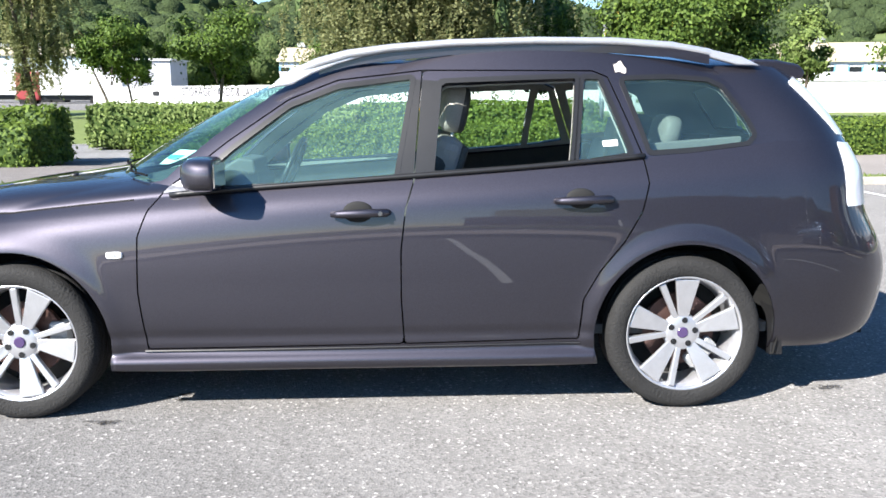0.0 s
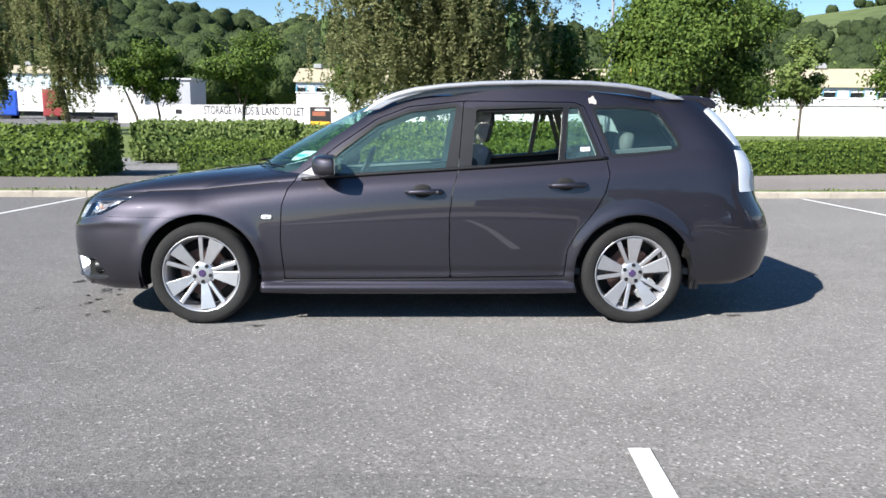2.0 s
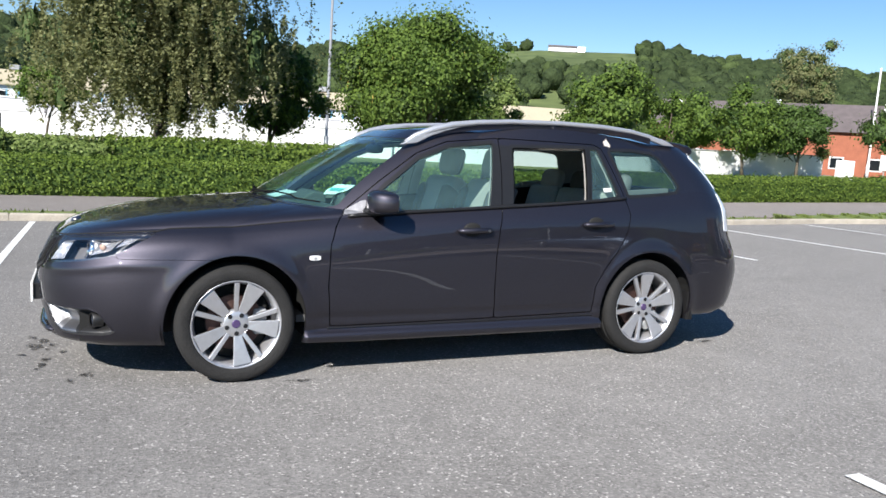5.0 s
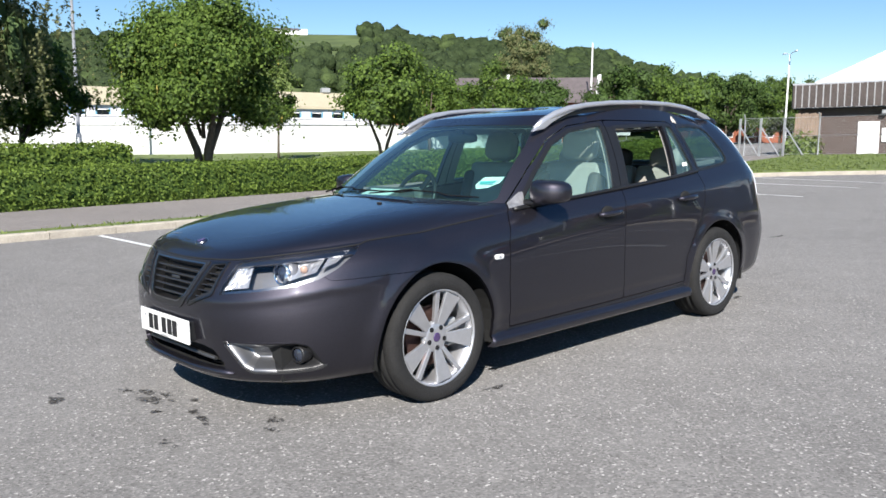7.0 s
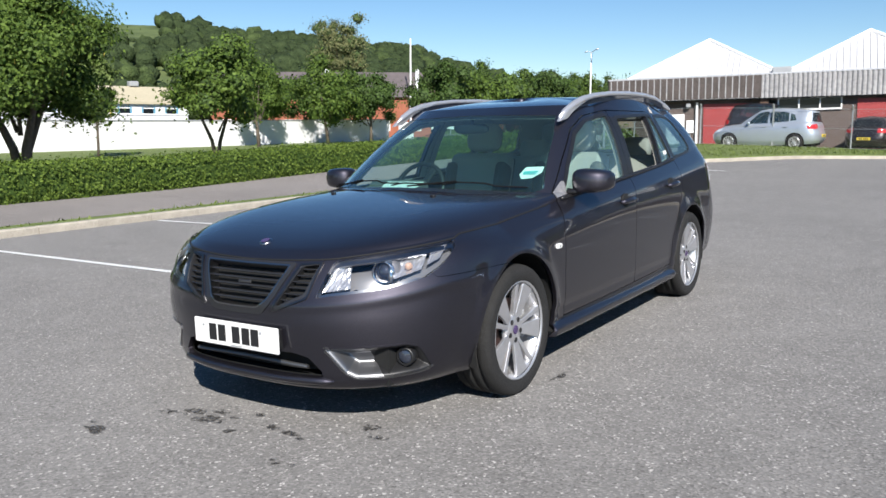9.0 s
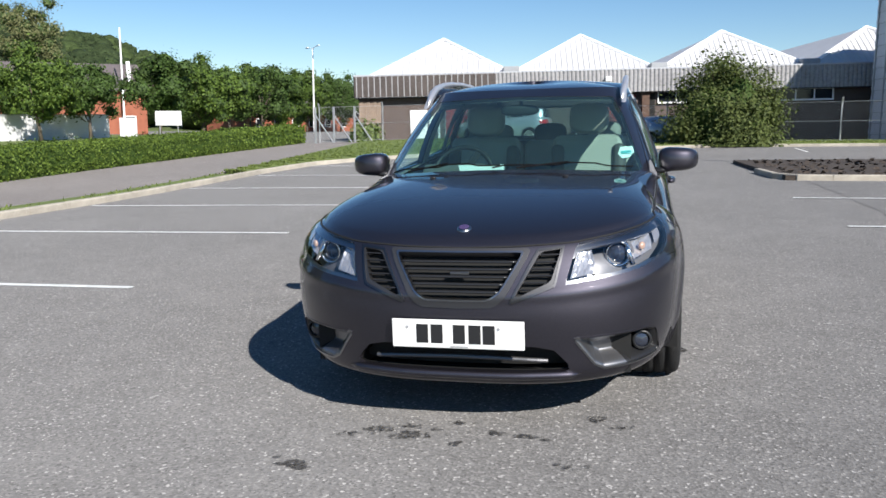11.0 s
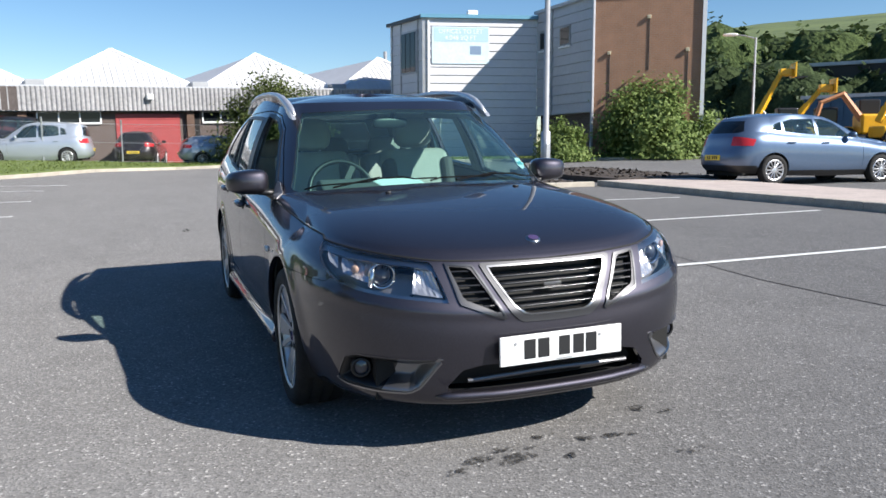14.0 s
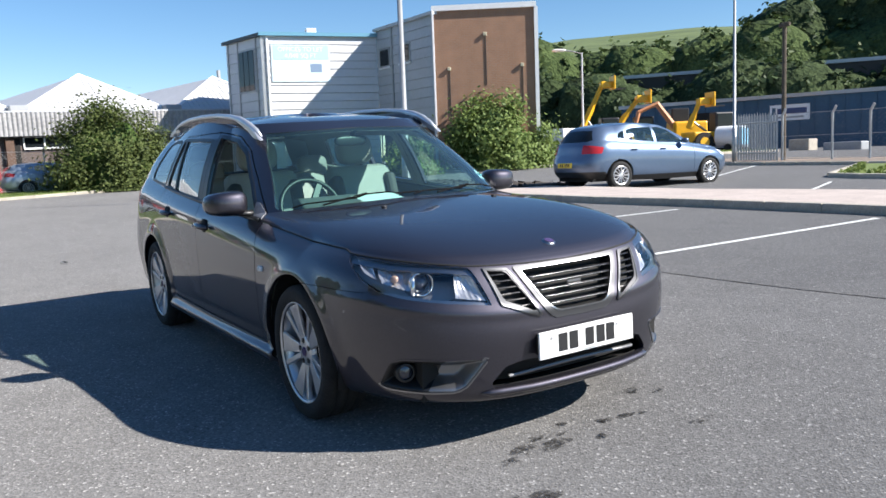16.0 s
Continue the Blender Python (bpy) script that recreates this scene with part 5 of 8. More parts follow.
# wheels
def wheel_at(x, y):
    wheel = part("wheel", lathe([(0.229, -0.098), (0.235, -0.107), (0.239, -0.105), (0.240, -0.094), (0.231, -0.088), (0.221, -0.078), (0.213, -0.04), (0.208, 0.02), (0.218, 0.095), (0.232, 0.1)]),
                 M_ALLOY, car, "silver alloy wheel with broad and thin spokes", smooth=True)
    wheel.location = (x, y, 0.317)
    tread = [(0.2295, -0.094), (0.2405, -0.1075), (0.258, -0.1135), (0.283, -0.1155), (0.300, -0.110), (0.311, -0.097), (0.3165, -0.078)]
    for g in (-0.05, 0.0, 0.05):
        tread += [(0.317, g - 0.006), (0.310, g - 0.004), (0.310, g + 0.004), (0.317, g + 0.006)]
    tread += [(0.3165, 0.078), (0.311, 0.097), (0.300, 0.110), (0.283, 0.1155), (0.262, 0.1135), (0.2365, 0.094)]
    part("tyre", lathe(tread, 90), M_TYRE, wheel, smooth=True)
    part("brake_disc", lathe([(0.06, -0.02), (0.15, -0.02), (0.152, 0.0), (0.06, 0.0)], 48), M_DISC, wheel)
    part("caliper", bm_box(0.10, 0.17, -0.045, 0.03, -0.07, 0.07, 0.01), M_GREY, wheel)
    # near-black disc added for the shade behind the spokes
    part("spoke_gap_shade", lathe([(0.0, 0.05), (0.214, 0.05)], 40), M_DARK, wheel)
    to_face = Matrix(((1, 0, 0, 0), (0, 0, 1, 0), (0, 1, 0, 0), (0, 0, 0, 1)))
    for k in range(5):
        for ang, poly, th in ((90, [(0.055, -0.012), (0.10, -0.0115), (0.226, -0.0135), (0.226, 0.0135), (0.10, 0.0115), (0.055, 0.012)], 0.024),
                              (63, [(0.045, -0.018), (0.075, -0.023), (0.14, -0.034), (0.224, -0.050), (0.224, 0.050), (0.14, 0.034), (0.075, 0.023), (0.045, 0.018)], 0.018)):
            bm = bm_prism(poly, th, bev=0.0035)
            for v in bm.verts:          # dished towards the hub
                v.co.z += 0.073 + 0.024 * min(1, max(0, (v.co.x - 0.05) / 0.17)) ** 0.8 - th
            bm.transform(Matrix.Diagonal((1, -1, 1, 1)))
            bm.transform(Matrix(((1, 0, 0, 0), (0, 0, -1, 0), (0, 1, 0, 0), (0, 0, 0, 1))))
            bm.transform(Matrix.Rotation(-radians(ang + 72 * k), 4, "Y"))
            part("spoke", bm, M_ALLOY, wheel)
        a = radians(57 + 72 * k)
        part("wheel_bolt", bm_cyl((0.052 * math.cos(a), -0.060, 0.052 * math.sin(a)), (0.052 * math.cos(a), -0.0825, 0.052 * math.sin(a)), 0.0125, seg=10), M_BLACK, wheel)
    part("hub", lathe([(0.0, -0.080), (0.034, -0.080), (0.062, -0.0785), (0.074, -0.072), (0.078, -0.05)], 40), M_ALLOY, wheel, smooth=True)
    part("hub_badge", lathe([(0.0, -0.0855), (0.019, -0.0855), (0.023, -0.082)], 32), M_BADGE, wheel, "purple and silver hub badge")
    return wheel


near_front = wheel_at(-1.3375, -0.762)
copy_thing(near_front, pose(1.3375, -0.762, 0.317, 0, 47, 0))
copy_thing(near_front, pose(-1.3375, 0.762, 0.317, 0, 30, 180))
copy_thing(near_front, pose(1.3375, 0.762, 0.317, 0, 0, 180))


def skin_y(x, z, patch=None):
    """Half width of the lower skin at x, z."""
    P = P_low.reshape(-1, 3) if patch is None else patch.reshape(-1, 3)
    d = (P[:, 0] - x) ** 2 + (P[:, 2] - z) ** 2 + (P[:, 1] < 0.4) * 9
    return float(P[np.argmin(d), 1])


def nose_x(y, z):
    """Forward reach of the nose at y, z."""
    P = P_low[:, :NF + 30].reshape(-1, 3)
    return float(P[np.argmin((P[:, 1] - abs(y)) ** 2 + (P[:, 2] - z) ** 2), 0])


for s in (1, -1):
    # mirrors
    bm = blob(0.085, 0.112, 0.066, 0.62)
    for v in bm.verts:
        v.co.x += 0.05 * (v.co.y / 0.112) ** 2 * (1 if v.co.y > 0 else 0.2)
        v.co.z *= 1.0 - 0.12 * (v.co.y / 0.112)
        if v.co.x > 0.045:
            v.co.x = 0.045 + (v.co.x - 0.045) * 0.25
    bm.transform(Matrix.Translation((-0.555, 0.905, 0.985)))
    if s < 0:
        bm.transform(Matrix.Diagonal((1, -1, 1, 1)))
        bmesh.ops.reverse_faces(bm, faces=bm.faces)
    mir = part("door_mirror", bm, M_PAINT, car, smooth=True)
    part("mirror_glass", bm_box(-0.498, -0.492, min(s * 0.82, s * 0.995), max(s * 0.82, s * 0.995), 0.94, 1.03, 0.002), M_BRIGHT, mir)
    part("mirror_stalk", sweep([(-0.60, s * 0.775, 0.925), (-0.585, s * 0.83, 0.928), (-0.565, s * 0.88, 0.938)], [0.035, 0.026, 0.03], 10, 0.6), M_BLACK, mir, smooth=True)
    sail, _ = cut(S_df, in_xz([(-0.775, 0.900), (-0.625, 0.915), (-0.60, 0.985), (-0.625, 0.985)], 0.0, (0, 1, 2)))
    shell("mirror_base_cover", sail, M_BARE, mir, sides=(s,), offset=0.004, flange=0.006)
    # handles
    for x0, x1, z in ((-0.075, 0.15, 0.826), (0.80, 1.03, 0.868)):
        y = skin_y((x0 + x1) / 2, z)
        xm = (x0 + x1) / 2
        bow = sweep([(x0, s * (y + 0.012), z - 0.002), (x0 + 0.03, s * (y + 0.028), z), (xm, s * (y + 0.036), z + 0.003), (x1 - 0.06, s * (y + 0.030), z + 0.004), (x1 - 0.012, s * (y + 0.016), z + 0.003), (x1, s * (y + 0.004), z + 0.003)],
                    [0.012, 0.0155, 0.017, 0.0165, 0.0165, 0.010], 12)
        hd = part("door_handle", bow, M_PAINT, car, smooth=True)
        # near-black blob, paints the shade of the hollow behind the handle
        cup = blob(0.060, 0.012, 0.045, 0.95)
        cup.transform(Matrix.Translation((xm - 0.012, s * (y - 0.003), z + 0.002)))
        part("handle_recess", cup, M_DARK, hd, smooth=True)
        if x0 < 0:
            part("lock_cylinder", bm_cyl((x1 - 0.035, s * (y + 0.030), z + 0.003), (x1 - 0.035, s * (y + 0.046), z + 0.003), 0.0085, seg=14), M_CHROME, hd)
    # side repeater
    rp = blob(0.032, 0.008, 0.0135, 0.5)
    rp.transform(Matrix.Translation((-0.925, s * (skin_y(-0.925, 0.672) + 0.003), 0.672)))
    rep = part("side_repeater", rp, M_WHITE, car, "small white side repeater lamp", smooth=True)
    part("repeater_bulb", bm_box(-0.935, -0.915, s * skin_y(-0.925, 0.672) - 0.0125, s * skin_y(-0.925, 0.672) + 0.0125, 0.665, 0.679, 0.002), M_GREY, rep)
    # belt moulding
    bx = np.linspace(-0.72, 1.17, 40)
    part("belt_moulding", sweep([(x, s * (np.polyval(_wc, x) + 0.003), np.polyval(_zc, x) + 0.008) for x in bx], 0.011, 8), M_BLACK, car, smooth=True)
    # roof rail
    rl = [(-0.32, 0.590, 1.336), (-0.25, 0.595, 1.372), (-0.14, 0.603, 1.415), (-0.02, 0.607, 1.448), (0.15, 0.607, 1.472), (0.4, 0.607, 1.491), (0.75, 0.603, 1.500), (1.08, 0.598, 1.496), (1.32, 0.590, 1.478), (1.48, 0.58, 1.450), (1.62, 0.566, 1.415)]
    rail = part("roof_rail", sweep([(x, s * y, z) for x, y, z in rl], [0.006, 0.018, 0.021, 0.019, 0.0165, 0.0155, 0.0155, 0.0155, 0.0165, 0.017, 0.006], 12, 1.0), M_RAIL, car, "brushed silver roof rail", smooth=True)
    foot = bm_prism([(-0.355, 1.312), (-0.26, 1.372), (-0.14, 1.418), (0.0, 1.455), (0.14, 1.470), (0.04, 1.438), (-0.06, 1.410), (-0.16, 1.374), (-0.25, 1.328)], 0.028, Matrix.Translation((0, s * 0.602 + 0.014, 0)) @ Matrix(((1, 0, 0, 0), (0, 0, -1, 0), (0, 1, 0, 0), (0, 0, 0, 1))), bev=0.006)
    part("rail_foot", foot, M_RAIL, rail)
    foot = bm_prism([(1.70, 1.395), (1.62, 1.432), (1.46, 1.468), (1.34, 1.486), (1.38, 1.452), (1.50, 1.425), (1.60, 1.398)], 0.034, Matrix.Translation((0, s * 0.578 + 0.017, 0)) @ Matrix(((1, 0, 0, 0), (0, 0, -1, 0), (0, 1, 0, 0), (0, 0, 0, 1))), bev=0.006)
    part("rail_foot", foot, M_RAIL, rail)
    top = [(x, z - 0.010) for x, y, z in rl[2:10]]
    web = bm_prism(top + [(x, z - 0.038) for x, z in top[::-1]], 0.012, Matrix.Translation((0, s * 0.594 + 0.006, 0)) @ Matrix(((1, 0, 0, 0), (0, 0, -1, 0), (0, 1, 0, 0), (0, 0, 0, 1))))
    part("rail_web", web, M_PAINT, rail)
    # fog lamp
    fx = nose_x(0.70, 0.340)
    fog = part("fog_lamp", lathe([(0.030, -0.012), (0.036, -0.014), (0.041, -0.008), (0.041, 0.04)], 28), M_BLACK, car, smooth=True)
    fog.matrix_local = pose(fx + 0.042, s * 0.700, 0.340, 0, 0, -90 - s * 14)
    part("fog_lens", lathe([(0.0005, -0.010), (0.018, -0.008), (0.031, -0.002)], 24), M_PROJECTOR, fog, smooth=True)
    # side grille slats
    for k in range(6):
        z = 0.586 + 0.025 * k
        y0, y1 = np.interp(z, [0.559, 0.719], [0.226, 0.320]), np.interp(z, [0.559, 0.617, 0.727], [0.229, 0.359, 0.394])
        part("side_grille_slat", sweep([(nose_x(y, z) + 0.008, s * y, z) for y in (y0, (y0 + y1) / 2, y1)], 0.0068, 8, 0.6), M_GRILLEBAR, car)
    # wiper
    ys = np.linspace(0.66, 0.02, 12) if s > 0 else np.linspace(0.06, -0.66, 12)
    pts = []
    for q, y in zip(np.linspace(0, 1, 12), ys):
        row = P_gh[int(round(0.4 + 1.2 * math.sin(math.pi * q * 0.8)))][:NF]
        pts.append((float(np.interp(abs(y), row[:, 1], row[:, 0])) - 0.010, y, float(np.interp(abs(y), row[:, 1], row[:, 2])) + 0.012))
    wip = part("wiper", sweep(pts, 0.0045, 6), M_RUBBER, car)
    part("wiper_arm", sweep([(pts[2][0] - 0.05, pts[2][1], pts[2][2] - 0.012), (pts[6][0] - 0.012, pts[6][1], pts[6][2] + 0.006)], 0.005, 6), M_RUBBER, wip)
    # washer nozzle
    i = np.unravel_index(np.argmin((P_hood[..., 0] + 1.27) ** 2 + (P_hood[..., 1] - 0.34) ** 2), P_hood.shape[:2])
    nz = blob(0.012, 0.016, 0.006, 0.8, 12)
    nz.transform(Matrix.Translation((P_hood[i][0], s * P_hood[i][1], P_hood[i][2] + 0.003)))
    part("washer_nozzle", nz, M_BLACK, car, smooth=True)
    # gap between bonnet and wing
    edge = [skin_at(w, float(np.interp(w, [0, 0.21, 0.45, 0.53, 0.70, 0.85, 1.0], [0.7365, 0.7415, 0.7535, 0.7635, 0.7815, 0.794, 0.8045])))[0] for w in np.linspace(0.0, 1.0, 40)]
    edge += [Vector(p) for p in LOW[7][:k_end + 1] if p[0] > edge[-1].x + 0.05 and p[0] < -0.86]
    part("bonnet_gap", sweep([(p.x, s * p.y, p.z) for p in edge], 0.0042, 6), M_DARK, car)
    # sill moulding, shut line, mud flap
    part("sill_gap", sweep([(x, s * (skin_y(x, 0.279) + 0.0005), 0.280 + 0.006 * x) for x in np.linspace(-0.84, 0.91, 26)], 0.0045, 6), M_BLACK, car)
    part("mud_flap", bm_prism([(1.705, 0.215), (1.712, 0.43), (1.735, 0.43), (1.76, 0.215)], 0.14, Matrix.Translation((0, s * 0.77 + 0.07, 0)) @ Matrix(((1, 0, 0, 0), (0, 0, -1, 0), (0, 1, 0, 0), (0, 0, 0, 1))), bev=0.004), M_BLACK, car)

# grille bars
for k in range(5):
    z = 0.576 + 0.0275 * k
    hw = float(np.interp(z, [0.550, 0.577, 0.686, 0.719], [0.124, 0.167, 0.233, 0.249])) + 0.004
    P = [(skin_at(abs(y), z)[0].x + 0.010, y, z) for y in np.linspace(-hw, hw, 15)]
    part("grille_bar", sweep(P, 0.0115, 10, 0.5), M_GRILLEBAR, car, smooth=True)
part("grille_nameplate", bm_box(nose_x(0, 0.644) + 0.004, nose_x(0, 0.644) + 0.012, -0.045, 0.03, 0.638, 0.650, 0.002), M_CHROME, car, "small silver nameplate without lettering")
M_SATIN = mat("satin_grey_trim", (0.17, 0.17, 0.175), 0.42, 0.8)
part("intake_bar", sweep([(nose_x(y, 0.30) + 0.022, y, 0.312 - 0.05 * (y * y) * 2) for y in np.linspace(-0.345, 0.345, 19)], 0.010, 8, 0.9), M_SATIN, car, "satin grey bar in the lower intake")
# added box, stops sunlight leaking out below the intake
part("intake_light_stop", bm_box(-2.235, -1.9, -0.40, 0.40, 0.236, 0.25), M_DARK, car)
lip = [(nose_x(y, 0.245) - 0.002, y, 0.242 + 0.020 * (y * y)) for y in np.linspace(-0.47, 0.47, 23)]
part("bumper_lip", sweep(lip, [0.004] + [0.019] * 21 + [0.004], 12, 0.9), M_PAINT, car, smooth=True)

# number plate: characters as plain bars
px = nose_x(0, 0.46) - 0.030
pl = part("number_plate", bm_box(px, px + 0.012, -0.268, 0.252, 0.362, 0.474, 0.004, 2), M_PLATE, car, "white number plate with black bars")
part("plate_holder", bm_box(px + 0.012, px + 0.05, -0.253, 0.237, 0.375, 0.465, 0.004), M_BLACK, pl)
for yc in (0.130, 0.072, -0.016, -0.077, -0.132):
    part("plate_bar", bm_box(px - 0.0015, px + 0.001, yc - 0.0235, yc + 0.0235, 0.382, 0.456, 0.0), M_INK, pl)
for yc in (0.19, -0.17):
    part("plate_screw", bm_cyl((px - 0.003, yc, 0.444), (px, yc, 0.444), 0.006, seg=10), M_GREY, pl)
part("plate_maker_bar", bm_box(px - 0.001, px + 0.001, -0.05, 0.02, 0.367, 0.372), M_GREY, pl)

# bonnet badge
bd = part("bonnet_badge", lathe([(0.0, -0.006), (0.022, -0.005), (0.028, -0.001), (0.030, 0.004)], 32), M_CHROME, car, "round purple badge with a silver rim", smooth=True)
_hi = int(np.argmin(np.abs(P_hood[:, 0, 0] + 2.112)))
_hn = Vector(P_hood[_hi + 2, 0] - P_hood[_hi - 2, 0]).normalized()
_hn = Vector((-_hn.z, 0, _hn.x))
bd.matrix_local = Matrix.Translation(Vector(P_hood[_hi, 0]) + _hn * 0.003) @ _hn.to_track_quat("-Y", "Z").to_matrix().to_4x4()
part("badge_field", lathe([(0.0, -0.0075), (0.021, -0.0065)], 28), M_BADGE, bd)

# roof spoiler, pale patch where paint came off
side_on = Matrix(((1, 0, 0, 0), (0, 0, -1, 0), (0, 1, 0, 0), (0, 0, 0, 1)))
part("roof_spoiler", bm_prism([(1.66, 1.392), (1.70, 1.428), (1.80, 1.424), (1.905, 1.404), (1.935, 1.372), (1.925, 1.345), (1.86, 1.342), (1.74, 1.372)], 1.02, Matrix.Translation((0, 0.51, 0)) @ side_on, bev=0.012), M_PAINT, car, smooth=False)
pt, _ = cut(SKIN, in_xz([(1.072, 1.398), (1.078, 1.366), (1.09, 1.376), (1.118, 1.360), (1.120, 1.385), (1.112, 1.392), (1.100, 1.418), (1.088, 1.402)], 0.002, (2, 3)))
shell("bare_patch", pt, mat("bare_filler", (0.55, 0.5, 0.45), 0.8, var=0.5, scale=45), car, sides=(-1,), offset=0.002, flange=0, label="pale patch where the paint has come off")
# tailgate closing the back between the flanks
part("tailgate_inner", bm_box(1.78, 1.80, -0.62, 0.62, 0.55, 1.05), M_TRIM, car)

# cabin
dash = part("dashboard", bm_prism([(-0.72, 0.70), (-0.72, 0.93), (-0.62, 0.915), (-0.56, 0.86), (-0.60, 0.68), (-0.70, 0.50)], 1.40, Matrix.Translation((0, 0.70, 0)) @ side_on, bev=0.012), M_TRIM, car)
part("dash_top", bm_prism([(-0.90, 0.80), (-0.90, 0.938), (-0.73, 0.932), (-0.73, 0.80)], 1.12, Matrix.Translation((0, 0.56, 0)) @ side_on, bev=0.006), M_TRIM, dash)
part("dash_front", bm_prism([(-1.03, 0.80), (-1.03, 0.930), (-0.905, 0.936), (-0.905, 0.80)], 0.84, Matrix.Translation((0, 0.42, 0)) @ side_on, bev=0.006), M_TRIM, dash)
part("instrument_hood", bm_prism([(-0.80, 0.90), (-0.66, 0.985), (-0.58, 0.975), (-0.57, 0.90)], 0.36, Matrix.Translation((0, 0.54, 0)) @ Matrix(((1, 0, 0, 0), (0, 0, -1, 0), (0, 1, 0, 0), (0, 0, 0, 1))), bev=0.012), M_TRIM, car)
part("centre_console", bm_box(-0.62, 0.40, -0.11, 0.11, 0.30, 0.62, 0.03, 2), M_TRIM, car)
sw = bmesh.new()
for k in range(36):
    a, b = 2 * math.pi * k / 36, 2 * math.pi * (k + 1) / 36
    bm_cyl((0.185 * math.cos(a), 0.185 * math.sin(a), 0), (0.185 * math.cos(b), 0.185 * math.sin(b), 0), 0.015, seg=8, bm=sw, caps=False)
wheel_st = part("steering_wheel", sw, M_BLACK, car, "black steering wheel", smooth=True)
wheel_st.matrix_local = pose(-0.42, 0.36, 0.90, 0, -66, 0)
for a in (90, 210, 330):
    part("steering_spoke", bm_box(0.03, 0.18, -0.022, 0.022, -0.012, 0.008, 0.006), M_BLACK, wheel_st).matrix_local = pose(0, 0, 0, 0, 0, a)
part("steering_boss", blob(0.07, 0.07, 0.025, 0.8), M_TRIM, wheel_st, smooth=True)


def seat(y, back_material):
    st = part("front_seat", bm_box(-0.20, 0.36, -0.25, 0.25, 0.36, 0.58, 0.07, 3), M_SEAT, car, "pale leather front seat")
    st.location = (-0.15, y, 0)
    bk = part("backrest", bm_box(-0.07, 0.07, -0.245, 0.245, 0.0, 0.64, 0.055, 3), M_SEAT, st)
    bk.matrix_local = pose(0.36, 0, 0.50, 0, 18, 0)
    for sg in (-1, 1):
        part("side_bolster", bm_box(-0.11, 0.03, sg * 0.205 - 0.045, sg * 0.205 + 0.045, 0.04, 0.56, 0.04, 3), back_material, bk)
    part("back_panel", bm_box(0.05, 0.085, -0.23, 0.23, 0.03, 0.62, 0.015, 2), M_SEATDARK, bk)
    hr = part("headrest", blob(0.058, 0.135, 0.105, 0.62), M_SEAT, st, smooth=True)
    hr.matrix_local = pose(0.575, 0, 1.225, 0, 12, 0)
    part("headrest_back", blob(0.03, 0.128, 0.10, 0.62), M_SEATDARK, hr, smooth=True).matrix_local = pose(0.035, 0, 0)
    for sg in (-1, 1):
        part("headrest_post", bm_cyl((0.56, sg * 0.06, 1.08), (0.575, sg * 0.06, 1.17), 0.007, seg=8), M_STEEL, st)


seat(-0.36, M_SEATDARK)
seat(0.36, M_SEATDARK)
rb = part("rear_bench", bm_box(0.72, 1.18, -0.64, 0.64, 0.38, 0.56, 0.06, 3), M_SEAT, car, "pale leather rear bench")
for y0, y1 in ((-0.64, -0.22), (-0.20, 0.20), (0.22, 0.64)):
    bk = part("bench_back", bm_box(-0.07, 0.07, y0, y1, 0.0, 0.58, 0.05, 3), M_SEAT, rb)
    bk.matrix_local = pose(1.17, 0, 0.50, 0, 16, 0)
    hr = part("bench_headrest", blob(0.05, 0.13, 0.085, 0.62), M_SEAT if y0 != -0.2 else M_SEATDARK, rb, smooth=True)
    hr.matrix_local = pose(1.355, (y0 + y1) / 2, 1.11, 0, 12, 0)
cov = part("load_cover", bm_box(1.40, 1.80, -0.60, 0.60, 0.93, 0.945, 0.004), M_TRIM, car)
for s in BOTH:
    part("sill_trim", bm_prism([(1.20, 1.045), (1.19, 1.075), (1.40, 1.092), (1.60, 1.105), (1.60, 1.075)], 0.05, Matrix.Translation((0, s * 0.66 + 0.025, 0)) @ Matrix(((1, 0, 0, 0), (0, 0, -1, 0), (0, 1, 0, 0), (0, 0, 0, 1))), bev=0.004), M_HEADLINER, cov)
part("cabin_floor", bm_box(-1.0, 1.75, -0.78, 0.78, 0.30, 0.34), M_TRIM, car)
im = part("interior_mirror", blob(0.018, 0.115, 0.032, 0.6), M_BLACK, car, smooth=True)
im.matrix_local = pose(-0.30, 0.02, 1.285, 0, 0, 8)
part("mirror_arm", bm_cyl((-0.295, 0.015, 1.30), (-0.34, 0.0, 1.365), 0.012, seg=8), M_BLACK, im).matrix_parent_inverse = pose(-0.30, 0.02, 1.285, 0, 0, 8).inverted()
sheet = [(-0.955, 0.02, 0.950), (-0.960, 0.26, 0.950), (-0.82, 0.30, 0.985), (-0.81, 0.04, 0.985)]
tagged(mk("paper_sheet", sheet + [(x, y, z - 0.002) for x, y, z in sheet], [(0, 1, 2, 3), (7, 6, 5, 4), (0, 4, 5, 1), (1, 5, 6, 2), (2, 6, 7, 3), (3, 7, 4, 0)], M_PAPER), "white paper sheet lying on the dashboard", "paper").matrix_world = TILT
# permit sticker on the screen
def on_patch(P, y, z, tag_x=0.3):
    d = (P[..., 1] - abs(y)) ** 2 + (P[..., 2] - z) ** 2 + (P[..., 0] > tag_x) * 9
    i = np.unravel_index(np.argmin(d), d.shape)
    return P[i]


